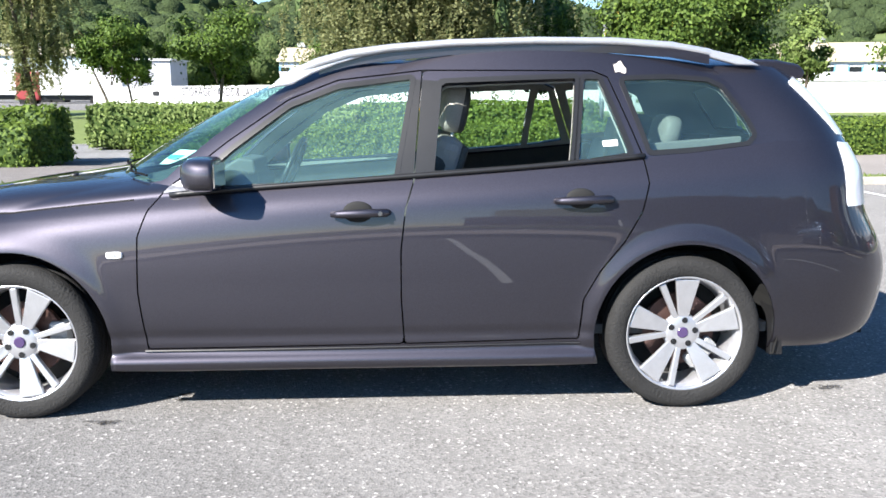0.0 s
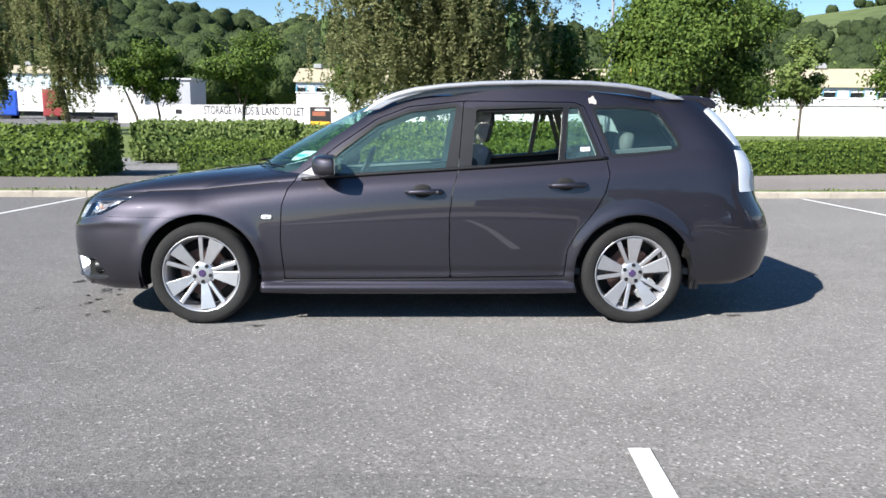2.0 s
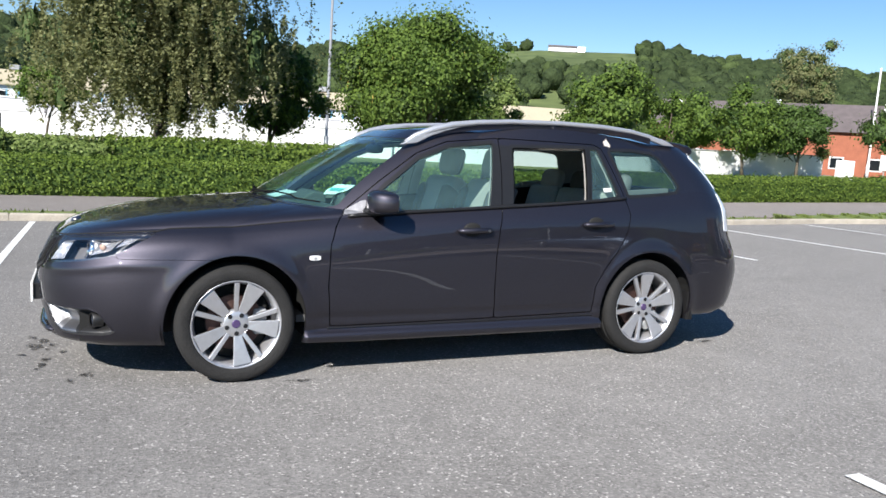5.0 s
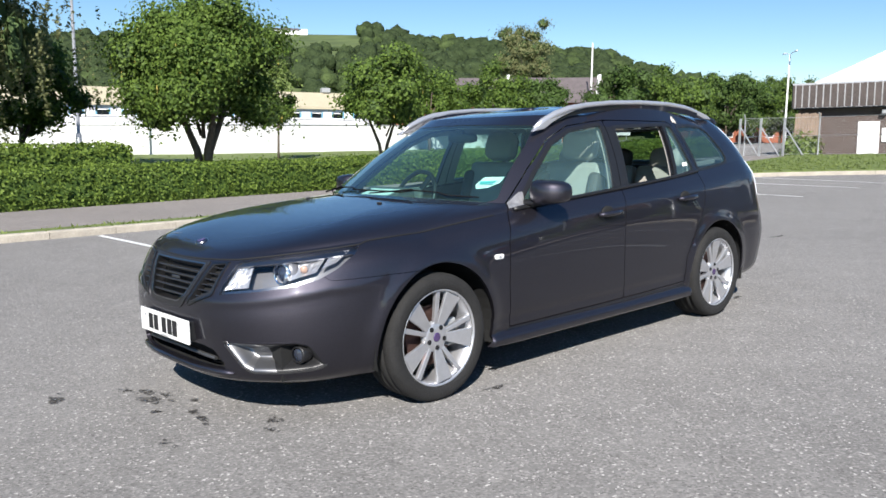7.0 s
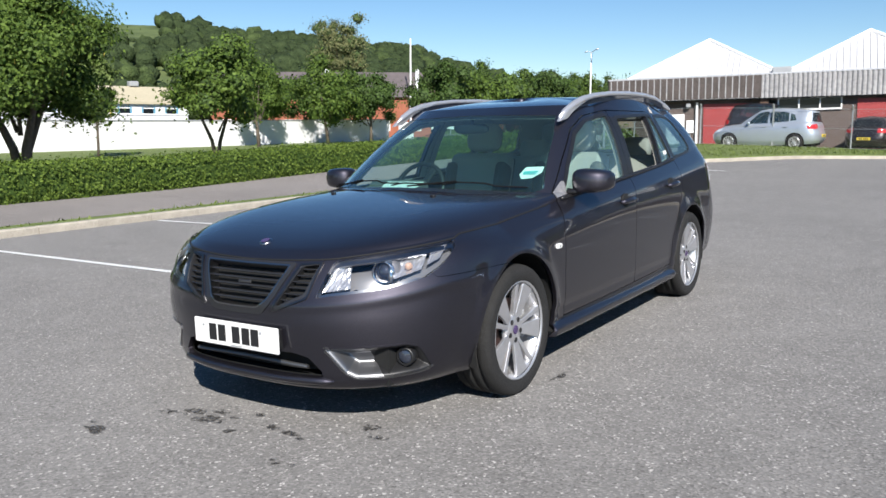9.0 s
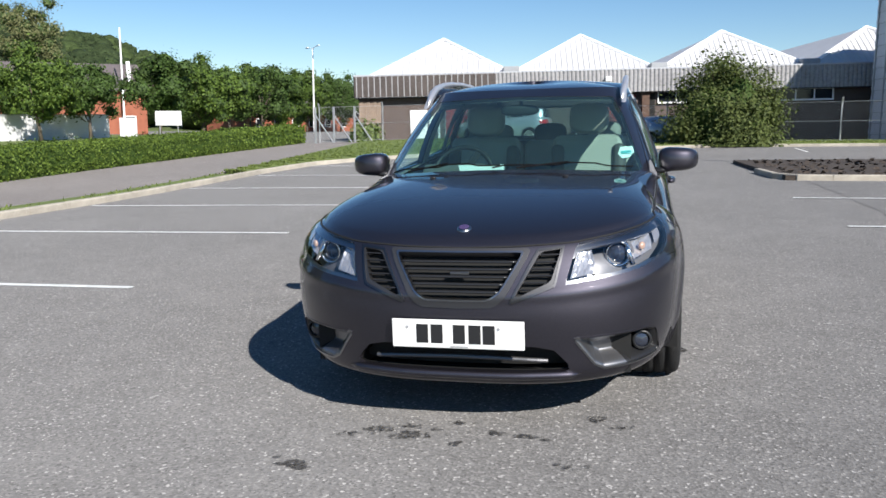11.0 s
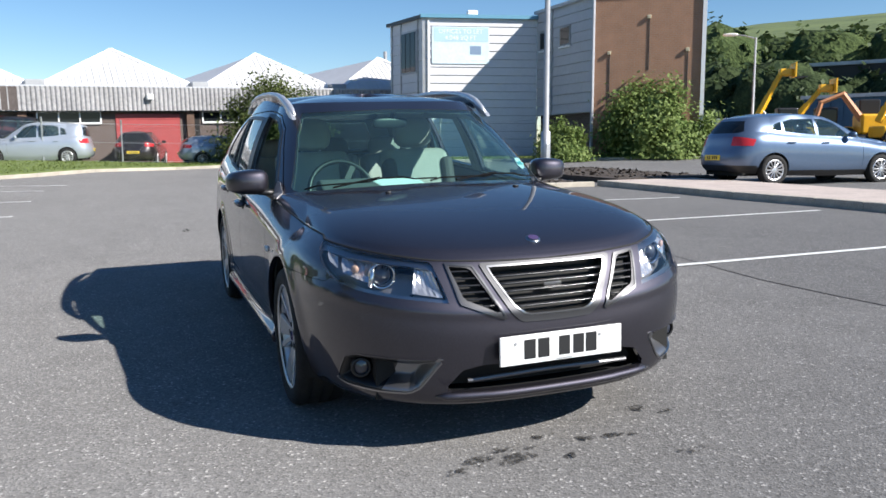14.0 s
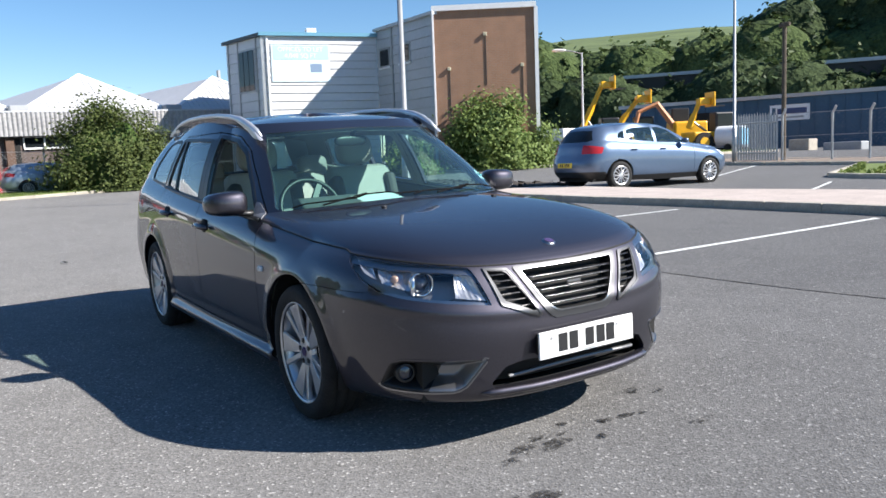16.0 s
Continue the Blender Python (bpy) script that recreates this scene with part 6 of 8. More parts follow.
st_p = lambda y, z, o: (on_patch(P_gh, y, z)[0] + o, -y, z)
stk = []
shield = [(0.590, 1.066), (0.655, 1.066), (0.664, 1.035), (0.640, 1.010), (0.602, 1.007), (0.580, 1.030)]
for o in (0.010, 0.007):
    stk += [st_p(y, z, o) for y, z in shield]
sticker = mk("permit_sticker", stk, [tuple(range(6)), tuple(range(6, 12))] + [(k, (k + 1) % 6, 6 + (k + 1) % 6, 6 + k) for k in range(6)], M_PAPER, car, label="white and teal permit sticker")
bar = [st_p(0.596, 1.030, 0.005), st_p(0.650, 1.030, 0.005), st_p(0.648, 1.046, 0.005), st_p(0.592, 1.046, 0.005)]
mk("sticker_band", bar, [(0, 1, 2, 3)], mat("teal_print", (0.1, 0.4, 0.42), 0.5), sticker)
qs = [(1.005, 1.072), (1.065, 1.076), (1.063, 1.100), (1.003, 1.096)]
Vq = []
for o in (0.001, 0.0025):
    for x, z in qs:
        i = np.unravel_index(np.argmin((P_gh[..., 0] - x) ** 2 + (P_gh[..., 2] - z) ** 2 + (P_gh[..., 1] < 0.5) * 9), P_gh.shape[:2])
        Vq.append((x, -(P_gh[i][1] - 0.004 + o), z))
mk("quarter_sticker", Vq, [(3, 2, 1, 0), (4, 5, 6, 7), (0, 1, 5, 4), (1, 2, 6, 5), (2, 3, 7, 6), (3, 0, 4, 7)], M_PAPER, car, label="small white sticker on the quarter light")

# ---- trees, bushes, woods ----
M_LEAF_WOOD = leaf_material("woodland_leaf", (0.036, 0.062, 0.021), (0.108, 0.148, 0.052), 0.25)
M_LEAF_WOOD_DARK = leaf_material("dark_woodland_leaf", (0.024, 0.045, 0.018), (0.074, 0.107, 0.042), 0.25)
M_LEAF_BUSH = leaf_material("olive_bush_leaf", (0.045, 0.064, 0.018), (0.13, 0.16, 0.05), 0.3)


def cube_sphere(k=3):
    """Quads (n, 4, 3) of a ball made from a cube."""
    out = []
    g = np.linspace(-1, 1, k + 1)
    for ax in range(3):
        for sg in (-1, 1):
            for i in range(k):
                for j in range(k):
                    q = []
                    for a, b in ((i, j), (i + 1, j), (i + 1, j + 1), (i, j + 1)):
                        v = np.zeros(3)
                        v[ax], v[(ax + 1) % 3], v[(ax + 2) % 3] = sg, g[a], g[b]
                        q.append(v / np.linalg.norm(v))
                    out.append(q)
    return np.array(out)


CUBE = cube_sphere()


def tree(name, x, y, height, radius, bottom, leaves, leaf, material, label, clumps=60, trunk=0.14, weep=0.0, squash=1.0, seed=1, stems=1, pods=0):
    """A tree: tapered trunk, limbs, and a crown of leaf clumps with gaps."""
    r = np.random.default_rng(seed)
    z0 = float(ground_z(x, y)) - 0.05
    th = tagged(new(name), label, "tree")
    th.location = (x, y, z0)
    cz, rz = (height + bottom) / 2, (height - bottom) / 2
    C = r.normal(size=(clumps, 3))
    C /= np.linalg.norm(C, axis=1)[:, None]
    C *= (r.uniform(0.35, 1.0, clumps) ** 0.5)[:, None] * r.uniform(0.68, 1.2, clumps)[:, None]
    C[:, 2] = np.clip(C[:, 2], -0.95, 1.1)
    C = C * np.array([radius, radius * squash, rz]) + np.array([0, 0, cz])
    bm = bmesh.new()
    for sidx in range(stems):
        lean = Vector((r.normal() * 0.12, r.normal() * 0.12, 1)) if stems == 1 else Vector((math.cos(sidx * 2.4) * 0.35, math.sin(sidx * 2.4) * 0.35, 1))
        top = lean * (cz * 0.95)
        path = [Vector((0, 0, 0)) + Vector((lean.x, lean.y, 0)) * 0.15 * sidx, Vector((lean.x, lean.y, 0)) * bottom * 0.4 + Vector((0, 0, bottom * 0.6)), top * 0.75, top]
        t = trunk if stems == 1 else trunk * 0.75
        o = sweep(path, [t * 1.25, t, t * 0.6, t * 0.3], 9)
        me = bpy.data.meshes.new("tmp")
        o.to_mesh(me)
        o.free()
        bm.from_mesh(me)
        bpy.data.meshes.remove(me)
    part("trunk", bm, M_BARK, th, smooth=True)
    for c in C[r.permutation(clumps)[:9]]:
        a = Vector((c[0] * 0.12, c[1] * 0.12, max(bottom * 0.75, c[2] * 0.55)))
        b = Vector(c)
        part("limb", sweep([a, (a + b) / 2 + Vector((0, 0, 0.12 * radius)), b], [trunk * 0.45, trunk * 0.25, trunk * 0.08], 6), M_BARK, th)
    i = r.integers(0, clumps, leaves)
    spread = radius * 0.15 * (1 if weep == 0 else 1.0)
    P = C[i] + r.normal(size=(leaves, 3)) * spread * np.array([1, 1, 0.75])
    if weep:        # leaves on thin twigs that hang from the limbs to uneven lengths
        n = leaves // 70
        A = C[r.integers(0, clumps, n)] + r.normal(size=(n, 3)) * radius * np.array([0.17, 0.17, 0.10])
        low = bottom * r.uniform(0.45, 2.1, n)
        hang = np.minimum(0.5 + r.exponential(weep * 0.62, n), np.maximum(A[:, 2] - low, 0.25))
        k, u = r.integers(0, n, leaves), r.random(leaves)
        sway = r.normal(size=(n, 2)) * 0.10
        P = A[k] + r.normal(size=(leaves, 3)) * np.array([0.055, 0.055, 0.04])
        P[:, :2] += sway[k] * (u * hang[k])[:, None]
        P[:, 2] -= u * hang[k]
    Q = leaf_quads(P, leaf, out=(P - C[i]) + (P - np.array([0, 0, cz])) * 0.35) if weep == 0 else leaf_quads(P, leaf)
    # the leafy inside of each clump, its shade put into a darker colour
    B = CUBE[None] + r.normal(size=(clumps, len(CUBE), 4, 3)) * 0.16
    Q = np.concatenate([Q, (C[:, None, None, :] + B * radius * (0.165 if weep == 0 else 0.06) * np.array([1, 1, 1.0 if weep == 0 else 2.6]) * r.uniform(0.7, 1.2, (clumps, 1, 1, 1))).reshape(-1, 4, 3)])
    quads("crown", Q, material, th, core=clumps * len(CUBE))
    if pods:
        j = r.integers(0, leaves, pods)
        D = P[j] * np.array([1.04, 1.04, 1]) + np.array([0, 0, -0.12])
        w = np.array([[0.035, 0, 0], [0, 0, -0.15], [-0.035, 0, 0], [0, 0, 0.15]])
        pod = bpy.data.meshes.new("seed_pod")
        pod.from_pydata(w.tolist() + [(0, 0.03, 0), (0, -0.03, 0)], [], [(0, 1, 4), (4, 1, 2), (2, 1, 5), (5, 1, 0), (0, 4, 3), (4, 2, 3), (2, 5, 3), (5, 0, 3)])
        pod.materials.append(M_POD)
        for d in D:
            o = new("seed_pod", pod)
            o.parent = th
            o.location = d
    return th


tree("birch_tree", 0.0, 22.5, 12.0, 3.7, 1.3, 145000, 0.07, M_LEAF_BIRCH, "large weeping birch with olive leaves on grass", 150, 0.17, weep=2.2, seed=3)
tree("laburnum_tree", 8.7, 21.6, 6.3, 2.75, 1.6, 72000, 0.078, M_LEAF_TREE, "broad green tree with hanging seed pods on grass", 46, 0.17, seed=5, stems=3, pods=90)
tree("garden_tree", 18.3, 24.0, 4.9, 2.15, 1.4, 14000, 0.10, M_LEAF_TREE, "small green tree in front of the white wall", 30, 0.10, seed=8, stems=2, pods=24)
tree("young_tree", 15.6, 28.2, 4.2, 1.15, 1.7, 4500, 0.10, M_LEAF_PALE, "slender young tree in front of the white wall", 26, 0.05, seed=9)
tree("street_tree", -14.6, 36.3, 5.2, 1.55, 1.75, 10000, 0.10, M_LEAF_TREE, "round green tree on the grass before the wall", 26, 0.07, seed=11)
tree("street_tree", -13.75, 36.9, 4.6, 1.35, 1.75, 7000, 0.10, M_LEAF_TREE, "round green tree on the grass before the wall", 24, 0.06, seed=19)
tree("street_tree", -10.2, 39.7, 5.7, 2.3, 1.85, 15000, 0.10, M_LEAF_TREE, "round green tree on the grass before the wall", 34, 0.08, seed=12)
tree("street_tree", -3.6, 34.5, 3.7, 1.3, 1.9, 5000, 0.10, M_LEAF_TREE, "slender young tree on the grass before the wall", 24, 0.05, seed=13)
tree("birch_tree", -18.1, 36.0, 13.0, 2.1, 1.2, 42000, 0.08, M_LEAF_BIRCH, "tall birch with hanging olive foliage", 70, 0.15, weep=1.5, seed=14)
tree("birch_tree", -22.6, 37.5, 12.0, 2.2, 1.6, 34000, 0.085, M_LEAF_BIRCH, "tall birch with hanging olive foliage", 60, 0.14, weep=1.5, seed=22)
tree("street_tree", 4.6, 27.0, 5.2, 1.9, 1.5, 10000, 0.10, M_LEAF_TREE, "shaded green tree behind the lamp post", 40, 0.09, seed=15)
tree("street_tree", 27.5, 31.2, 4.4, 1.15, 1.7, 7000, 0.10, M_LEAF_TREE, "round green tree in front of the white wall", 26, 0.09, seed=16)
tree("street_tree", 32.5, 30.5, 5.0, 1.9, 1.4, 12000, 0.10, M_LEAF_TREE, "round green tree in front of the white wall", 26, 0.09, seed=17)
tree("street_tree", 37.0, 30.8, 4.7, 1.8, 1.4, 11000, 0.10, M_LEAF_DARK, "round green tree at the end of the white wall", 42, 0.09, seed=18)
tree("tall_tree", 78, 69, 16.2, 3.6, 4.5, 14000, 0.17, M_LEAF_BIRCH, "tall open tree above the roofs", 70, 0.25, seed=20)
for k, (x, y, h, rad) in enumerate(((54, 37, 6.5, 2.7), (60, 36.5, 6.8, 2.8), (66, 37, 6.6, 2.8), (72, 36.5, 6.9, 3.0), (79, 38, 6.6, 2.8), (87, 38, 7.2, 3.0), (96, 37, 7.5, 3.2), (106, 34, 7.4, 3.4), (70, 42, 6.6, 2.9), (84, 44, 7.2, 3.2), (98, 30, 6.5, 3), (45, 41, 5.2, 2.2), (49, 48, 5.6, 2.4), (40, 44, 5.5, 2.3))):
    tree("roadside_tree", x, y, h, rad, 1.3, 8000, 0.15, M_LEAF_TREE if k % 3 else M_LEAF_DARK, "green roadside tree in a row", 40, 0.12, seed=30 + k)


def bush(x, y, radius, height, leaves, leaf, material, label, seed):
    r = np.random.default_rng(seed)
    th = tagged(new("bush"), label, "bush")
    th.location = (x, y, float(ground_z(x, y)))
    n = 90
    C = r.normal(size=(n, 3))
    C /= np.linalg.norm(C, axis=1)[:, None]
    C *= r.uniform(0.7, 1.02, n)[:, None] * r.uniform(0.85, 1.12, n)[:, None]
    C[:, 2] = np.abs(C[:, 2])
    C *= np.array([radius, radius, height]) * 0.92
    P = C[r.integers(0, n, leaves)] + r.normal(size=(leaves, 3)) * radius * 0.13
    P[:, 2] = np.maximum(P[:, 2], 0.05)
    quads("foliage", leaf_quads(P, leaf, out=P + r.normal(size=P.shape) * radius * 0.25), material, th)
    for k in range(9):
        c = C[k * 9]
        part("branch", sweep([(c[0] * 0.1, c[1] * 0.1, 0), tuple(c * 0.5), tuple(c * 0.92)], [0.05, 0.035, 0.012], 6), M_BARK, th)
    core = bmesh.new()
    bmesh.ops.create_icosphere(core, subdivisions=3, radius=1)
    for v in core.verts:
        f = 0.70 + 0.22 * noise.noise(v.co * 2.3 + Vector((seed, 0, 0)))
        v.co = Vector((v.co.x * radius * f, v.co.y * radius * f, max(0, v.co.z) * height * f))
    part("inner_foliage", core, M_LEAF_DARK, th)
    return th


bush(30.9, -4.3, 2.4, 4.0, 26000, 0.085, M_LEAF_BUSH, "large dark green shrub by the fence", 51)
bush(24.2, -19.2, 2.45, 3.25, 22000, 0.11, M_LEAF_PALE, "large pale green shrub beside the offices", 52)
bush(24.6, -15.0, 1.2, 1.7, 7000, 0.085, M_LEAF_PALE, "small pale green shrub beside the offices", 53)
bush(6.5, -30.5, 1.0, 1.1, 2000, 0.12, M_LEAF_DARK, "clipped dark shrub at the yard gate", 54)
bush(33.4, 12.4, 0.9, 1.1, 1200, 0.13, M_LEAF_PALE, "spiky pale shrub at the factory corner", 55)


# hills: a ring of rising ground with fields and woods
def hill_top(az):
    """Height of the skyline above the level, as a slope, by direction in degrees."""
    return np.interp(az, [-80, -66, -58, -50, -42, -34, -28, 10, 16, 20, 26, 31, 36, 41, 46, 52, 60, 68, 80, 90, 96, 99, 101, 104, 106, 108, 112, 118, 126, 140],
                     [0.10, 0.13, 0.138, 0.146, 0.142, 0.128, 0.0, 0.0, 0.016, 0.028, 0.048, 0.072, 0.097, 0.106, 0.116, 0.124, 0.122, 0.106, 0.106, 0.104, 0.103, 0.101, 0.086, 0.090, 0.106, 0.112, 0.128, 0.15, 0.16, 0.16])


def field_zone(az):
    """One where the hill lies open in fields, nought under the woods."""
    return np.clip((az - 50.5) / 2, 0, 1) * np.clip((67 - az) / 2, 0, 1)


def hill_z(r, az):
    far = 330 + 240 * (az < 0) - 32 * field_zone(az)
    t = np.clip((r - 105) / (far - 105), 0, 1.35)
    z = hill_top(az) * far * np.clip(t, 0, 1) ** np.where(az < 0, 0.8, 1.15) * (1 - 0.10 * np.clip(t - 1, 0, 1)) - 0.6
    wooded = np.where(az > 0, 5.0 * (1 - np.maximum(field_zone(az), np.exp(-((az - 103) / 2.5) ** 2))), 1.0)
    return z - wooded * np.clip((r - 130) / 80, 0, 1)


for lo, hi, nm in ((8, 142, "north"), (-84, -26, "south")):
    az = np.arange(lo, hi, 0.75)
    rr = np.concatenate([np.arange(100, 420, 8), np.arange(420, 720, 20)])
    AZ, RR = np.meshgrid(az, rr, indexing="ij")
    Z = hill_z(RR, AZ)
    V = np.stack([RR * np.cos(np.radians(AZ)), RR * np.sin(np.radians(AZ)), Z], -1).reshape(-1, 3)
    a, b = AZ.shape
    I = np.arange(a * b).reshape(a, b)
    tagged(mk("hillside_" + nm, V.tolist(), np.stack([I[:-1, :-1], I[1:, :-1], I[1:, 1:], I[:-1, 1:]], -1).reshape(-1, 4).tolist(), M_HILL, smooth=True),
           "green hillside with fields and woods", "hill", kind="structure")


def woods(name, az0, az1, r0, r1, count, size, material, label, seed, keep=None, leaves=300, leaf=0.085, lift=0.0):
    """Far trees as uneven clumps of leaves on the hillside."""
    r = np.random.default_rng(seed)
    az, rad = r.uniform(az0, az1, count), r.uniform(r0 ** 2, r1 ** 2, count) ** 0.5
    if keep is not None:
        k = keep(az, rad)
        az, rad = az[k], rad[k]
    n = len(az)
    s = size * r.uniform(0.7, 1.35, n) * (1 - 0.42 * field_zone(az))
    base = np.stack([rad * np.cos(np.radians(az)), rad * np.sin(np.radians(az)), hill_z(rad, az) + lift], 1)
    # the rounded leafy mass of every tree, then leaves all over it
    B, F = BALL
    a, b, c = (r.uniform(0, 6, (n, 1)) for _ in range(3))
    f = 0.88 + 0.14 * np.sin(B[:, 0] * 4 + a) * np.cos(B[:, 1] * 5 + b) + 0.08 * np.sin(B[:, 2] * 8 + c) * np.cos(B[:, 0] * 7 + a) + 0.05 * np.sin(B[:, 1] * 13 + b + c)
    V = base[:, None, :] + (B[None] * f[..., None] + np.array([0, 0, 0.9])) * s[:, None, None]
    k = r.integers(0, len(B), (n, leaves))
    P = (V[np.arange(n)[:, None], k] + r.normal(size=(n, leaves, 3)) * 0.055 * s[:, None, None]).reshape(-1, 3)
    Q = leaf_quads(P, 1.0, 0.4, 1.3, out=B[k].reshape(-1, 3))
    q0 = P[:, None, :]
    Q = q0 + (Q - q0) * np.repeat(s, leaves)[:, None, None] * leaf
    tagged(quads(name, Q, material), label, "woods", kind="stuff")
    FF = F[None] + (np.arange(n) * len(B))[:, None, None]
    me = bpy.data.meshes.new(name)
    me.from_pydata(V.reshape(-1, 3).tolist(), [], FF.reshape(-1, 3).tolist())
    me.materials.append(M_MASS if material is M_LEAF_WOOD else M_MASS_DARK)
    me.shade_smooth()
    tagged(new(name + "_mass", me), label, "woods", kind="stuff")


def mass_material(name, dark, light):
    m = mat(name, dark, 0.9, spec=0.1, var=0.3, scale=0.45, tint=light, bump=1.0, bscale=1.6)
    for nd in m.node_tree.nodes:
        if nd.type == "BUMP":
            nd.inputs["Distance"].default_value = 0.6
    return m


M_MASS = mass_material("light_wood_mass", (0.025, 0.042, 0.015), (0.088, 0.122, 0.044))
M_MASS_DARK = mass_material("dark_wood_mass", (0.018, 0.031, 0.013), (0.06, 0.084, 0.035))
_ico = bmesh.new()
bmesh.ops.create_icosphere(_ico, subdivisions=2, radius=1)
BALL = (np.array([v.co[:] for v in _ico.verts]), np.array([[v.index for v in f.verts] for f in _ico.faces]))
_ico.free()


def wooded(az, r):
    """Where the hill bears trees: not in the fields, nor before the cottage."""
    return ~((az > 53) & (az < 65.5) & (r > 238)) & ~((az > 76) & (az < 84) & (r > 260)) & ~((np.abs(az - 103) < 1.6) & (r > 215) & (r < 300))


woods("far_woods", 17, 132, 120, 345, 2100, 3.9, M_LEAF_WOOD_DARK, "dense woods on the hillside", 61, wooded, 110)
woods("far_woods_light", 17, 132, 118, 330, 950, 3.6, M_LEAF_WOOD, "lighter trees on the hillside", 62, wooded, 110)
woods("hedgerow", 51, 66, 246, 251, 150, 0.8, M_LEAF_DARK, "field hedgerow on the hill", 63, None, 60)
woods("hedgerow_top", 60, 84, 300, 312, 26, 3.4, M_LEAF_DARK, "skyline trees on the hill", 64)
woods("bank_trees", -68, -36, 70, 82, 95, 3.9, M_LEAF_WOOD_DARK, "dark trees on the bank behind the yard", 65, lambda az, r: az < -41 + (r - 70) * 0.4, 720, 0.085)
woods("bank_trees_upper", -70, -35, 82, 104, 130, 4.6, M_LEAF_WOOD, "green trees on the bank behind the yard", 66, None, 720, 0.085, 3.0)
woods("bank_trees_top", -72, -57, 84, 104, 42, 4.8, M_LEAF_WOOD_DARK, "tall trees on the bank behind the yard", 67, None, 720, 0.085, 7.0)

# ---- buildings and yard ----
def gz(x, y):
    return float(ground_z(x, y))


def frame_between(a, b, z=0.0):
    """A pose at a whose x axis runs to b along the level, y axis to its left, z up."""
    d = Vector((b[0] - a[0], b[1] - a[1], 0)).normalized()
    return Matrix(((d.x, -d.y, 0, a[0]), (d.y, d.x, 0, a[1]), (0, 0, 1, z), (0, 0, 0, 1)))


def length(a, b):
    return math.hypot(b[0] - a[0], b[1] - a[1])


# white boundary wall with painted lettering
WALL = [(-23.5, 57.0, 1.02), (-6.5, 50.0, 1.30), (16.0, 36.5, 1.58), (30.0, 33.2, 1.70), (40.5, 32.0, 1.86)]
for k, (a, b) in enumerate(zip(WALL, WALL[1:])):
    bm = bmesh.new()
    m = frame_between(a, b)
    L = length(a, b)
    v = [bm.verts.new(p) for p in ((0, 0, -1.2), (L, 0, -1.2), (L, 0, b[2]), (0, 0, a[2]), (0, 0.25, -1.2), (L, 0.25, -1.2), (L, 0.25, b[2]), (0, 0.25, a[2]))]
    for f in ((0, 1, 2, 3), (7, 6, 5, 4), (3, 2, 6, 7), (1, 5, 6, 2), (0, 3, 7, 4)):
        bm.faces.new([v[i] for i in f])
    bm.transform(m)
    w = part("boundary_wall_%d" % (k + 1), bm, M_WHITEWALL)
    tagged(w, "long white rendered boundary wall", "wall", kind="structure")
    cap = bmesh.new()
    v = [cap.verts.new(p) for p in ((-0.02, -0.05, a[2]), (L, -0.05, b[2]), (L, 0.3, b[2]), (-0.02, 0.3, a[2]), (-0.02, -0.05, a[2] + 0.05), (L, -0.05, b[2] + 0.05), (L, 0.3, b[2] + 0.05), (-0.02, 0.3, a[2] + 0.05))]
    for f in ((0, 1, 5, 4), (1, 2, 6, 5), (2, 3, 7, 6), (3, 0, 4, 7), (4, 5, 6, 7)):
        cap.faces.new([v[i] for i in f])
    cap.transform(m)
    part("coping", cap, M_GREY if k > 1 else M_WHITEWALL, w)
    if k == 0:
        text_mesh("wall_lettering", "STORAGE YARDS & LAND TO LET", 0.80, m @ pose(12.1, -0.012, 0.78, 90, 0, 0) @ Matrix.Diagonal((0.69, 1, 1, 1)), mat("letter_grey", (0.05, 0.05, 0.06), 0.7, var=0.3, scale=3), w, bold=0.014)
        for x0, x1 in ((7.4, 9.6), (9.9, 11.8), (12.0, 13.2), (13.5, 15.4)):
            b2 = bm_box(x0, x1, -0.012, 0.0, 0.10, 0.30)
            b2.transform(m)
            part("lettering_bar", b2, mat("faded_grey", (0.42, 0.42, 0.44), 0.7), w)
    if k == 0:
        for (x0, x1, z0, z1, mm) in ((0.1, 1.7, -0.15, 1.15, M_BLACK), (0.15, 1.65, -0.1, 0.18, M_YELLOW), (0.3, 1.3, 0.55, 0.85, M_ORANGE), (0.5, 1.6, 0.92, 1.02, M_PAPER)):
            b2 = bm_box(x0 + 16.65, x1 + 16.65, -0.05 if mm == M_BLACK else -0.06, -0.005, z0, z1)
            b2.transform(m)
            part("notice_board", b2, mm, w)
wt = bm_box(5.4, 5.95, -0.03, 0.0, 0.5, 0.82)
wt.transform(frame_between(WALL[0], WALL[1]))
tagged(part("wall_vent", wt, M_BLACK), "small dark plate on the white wall", "plate")


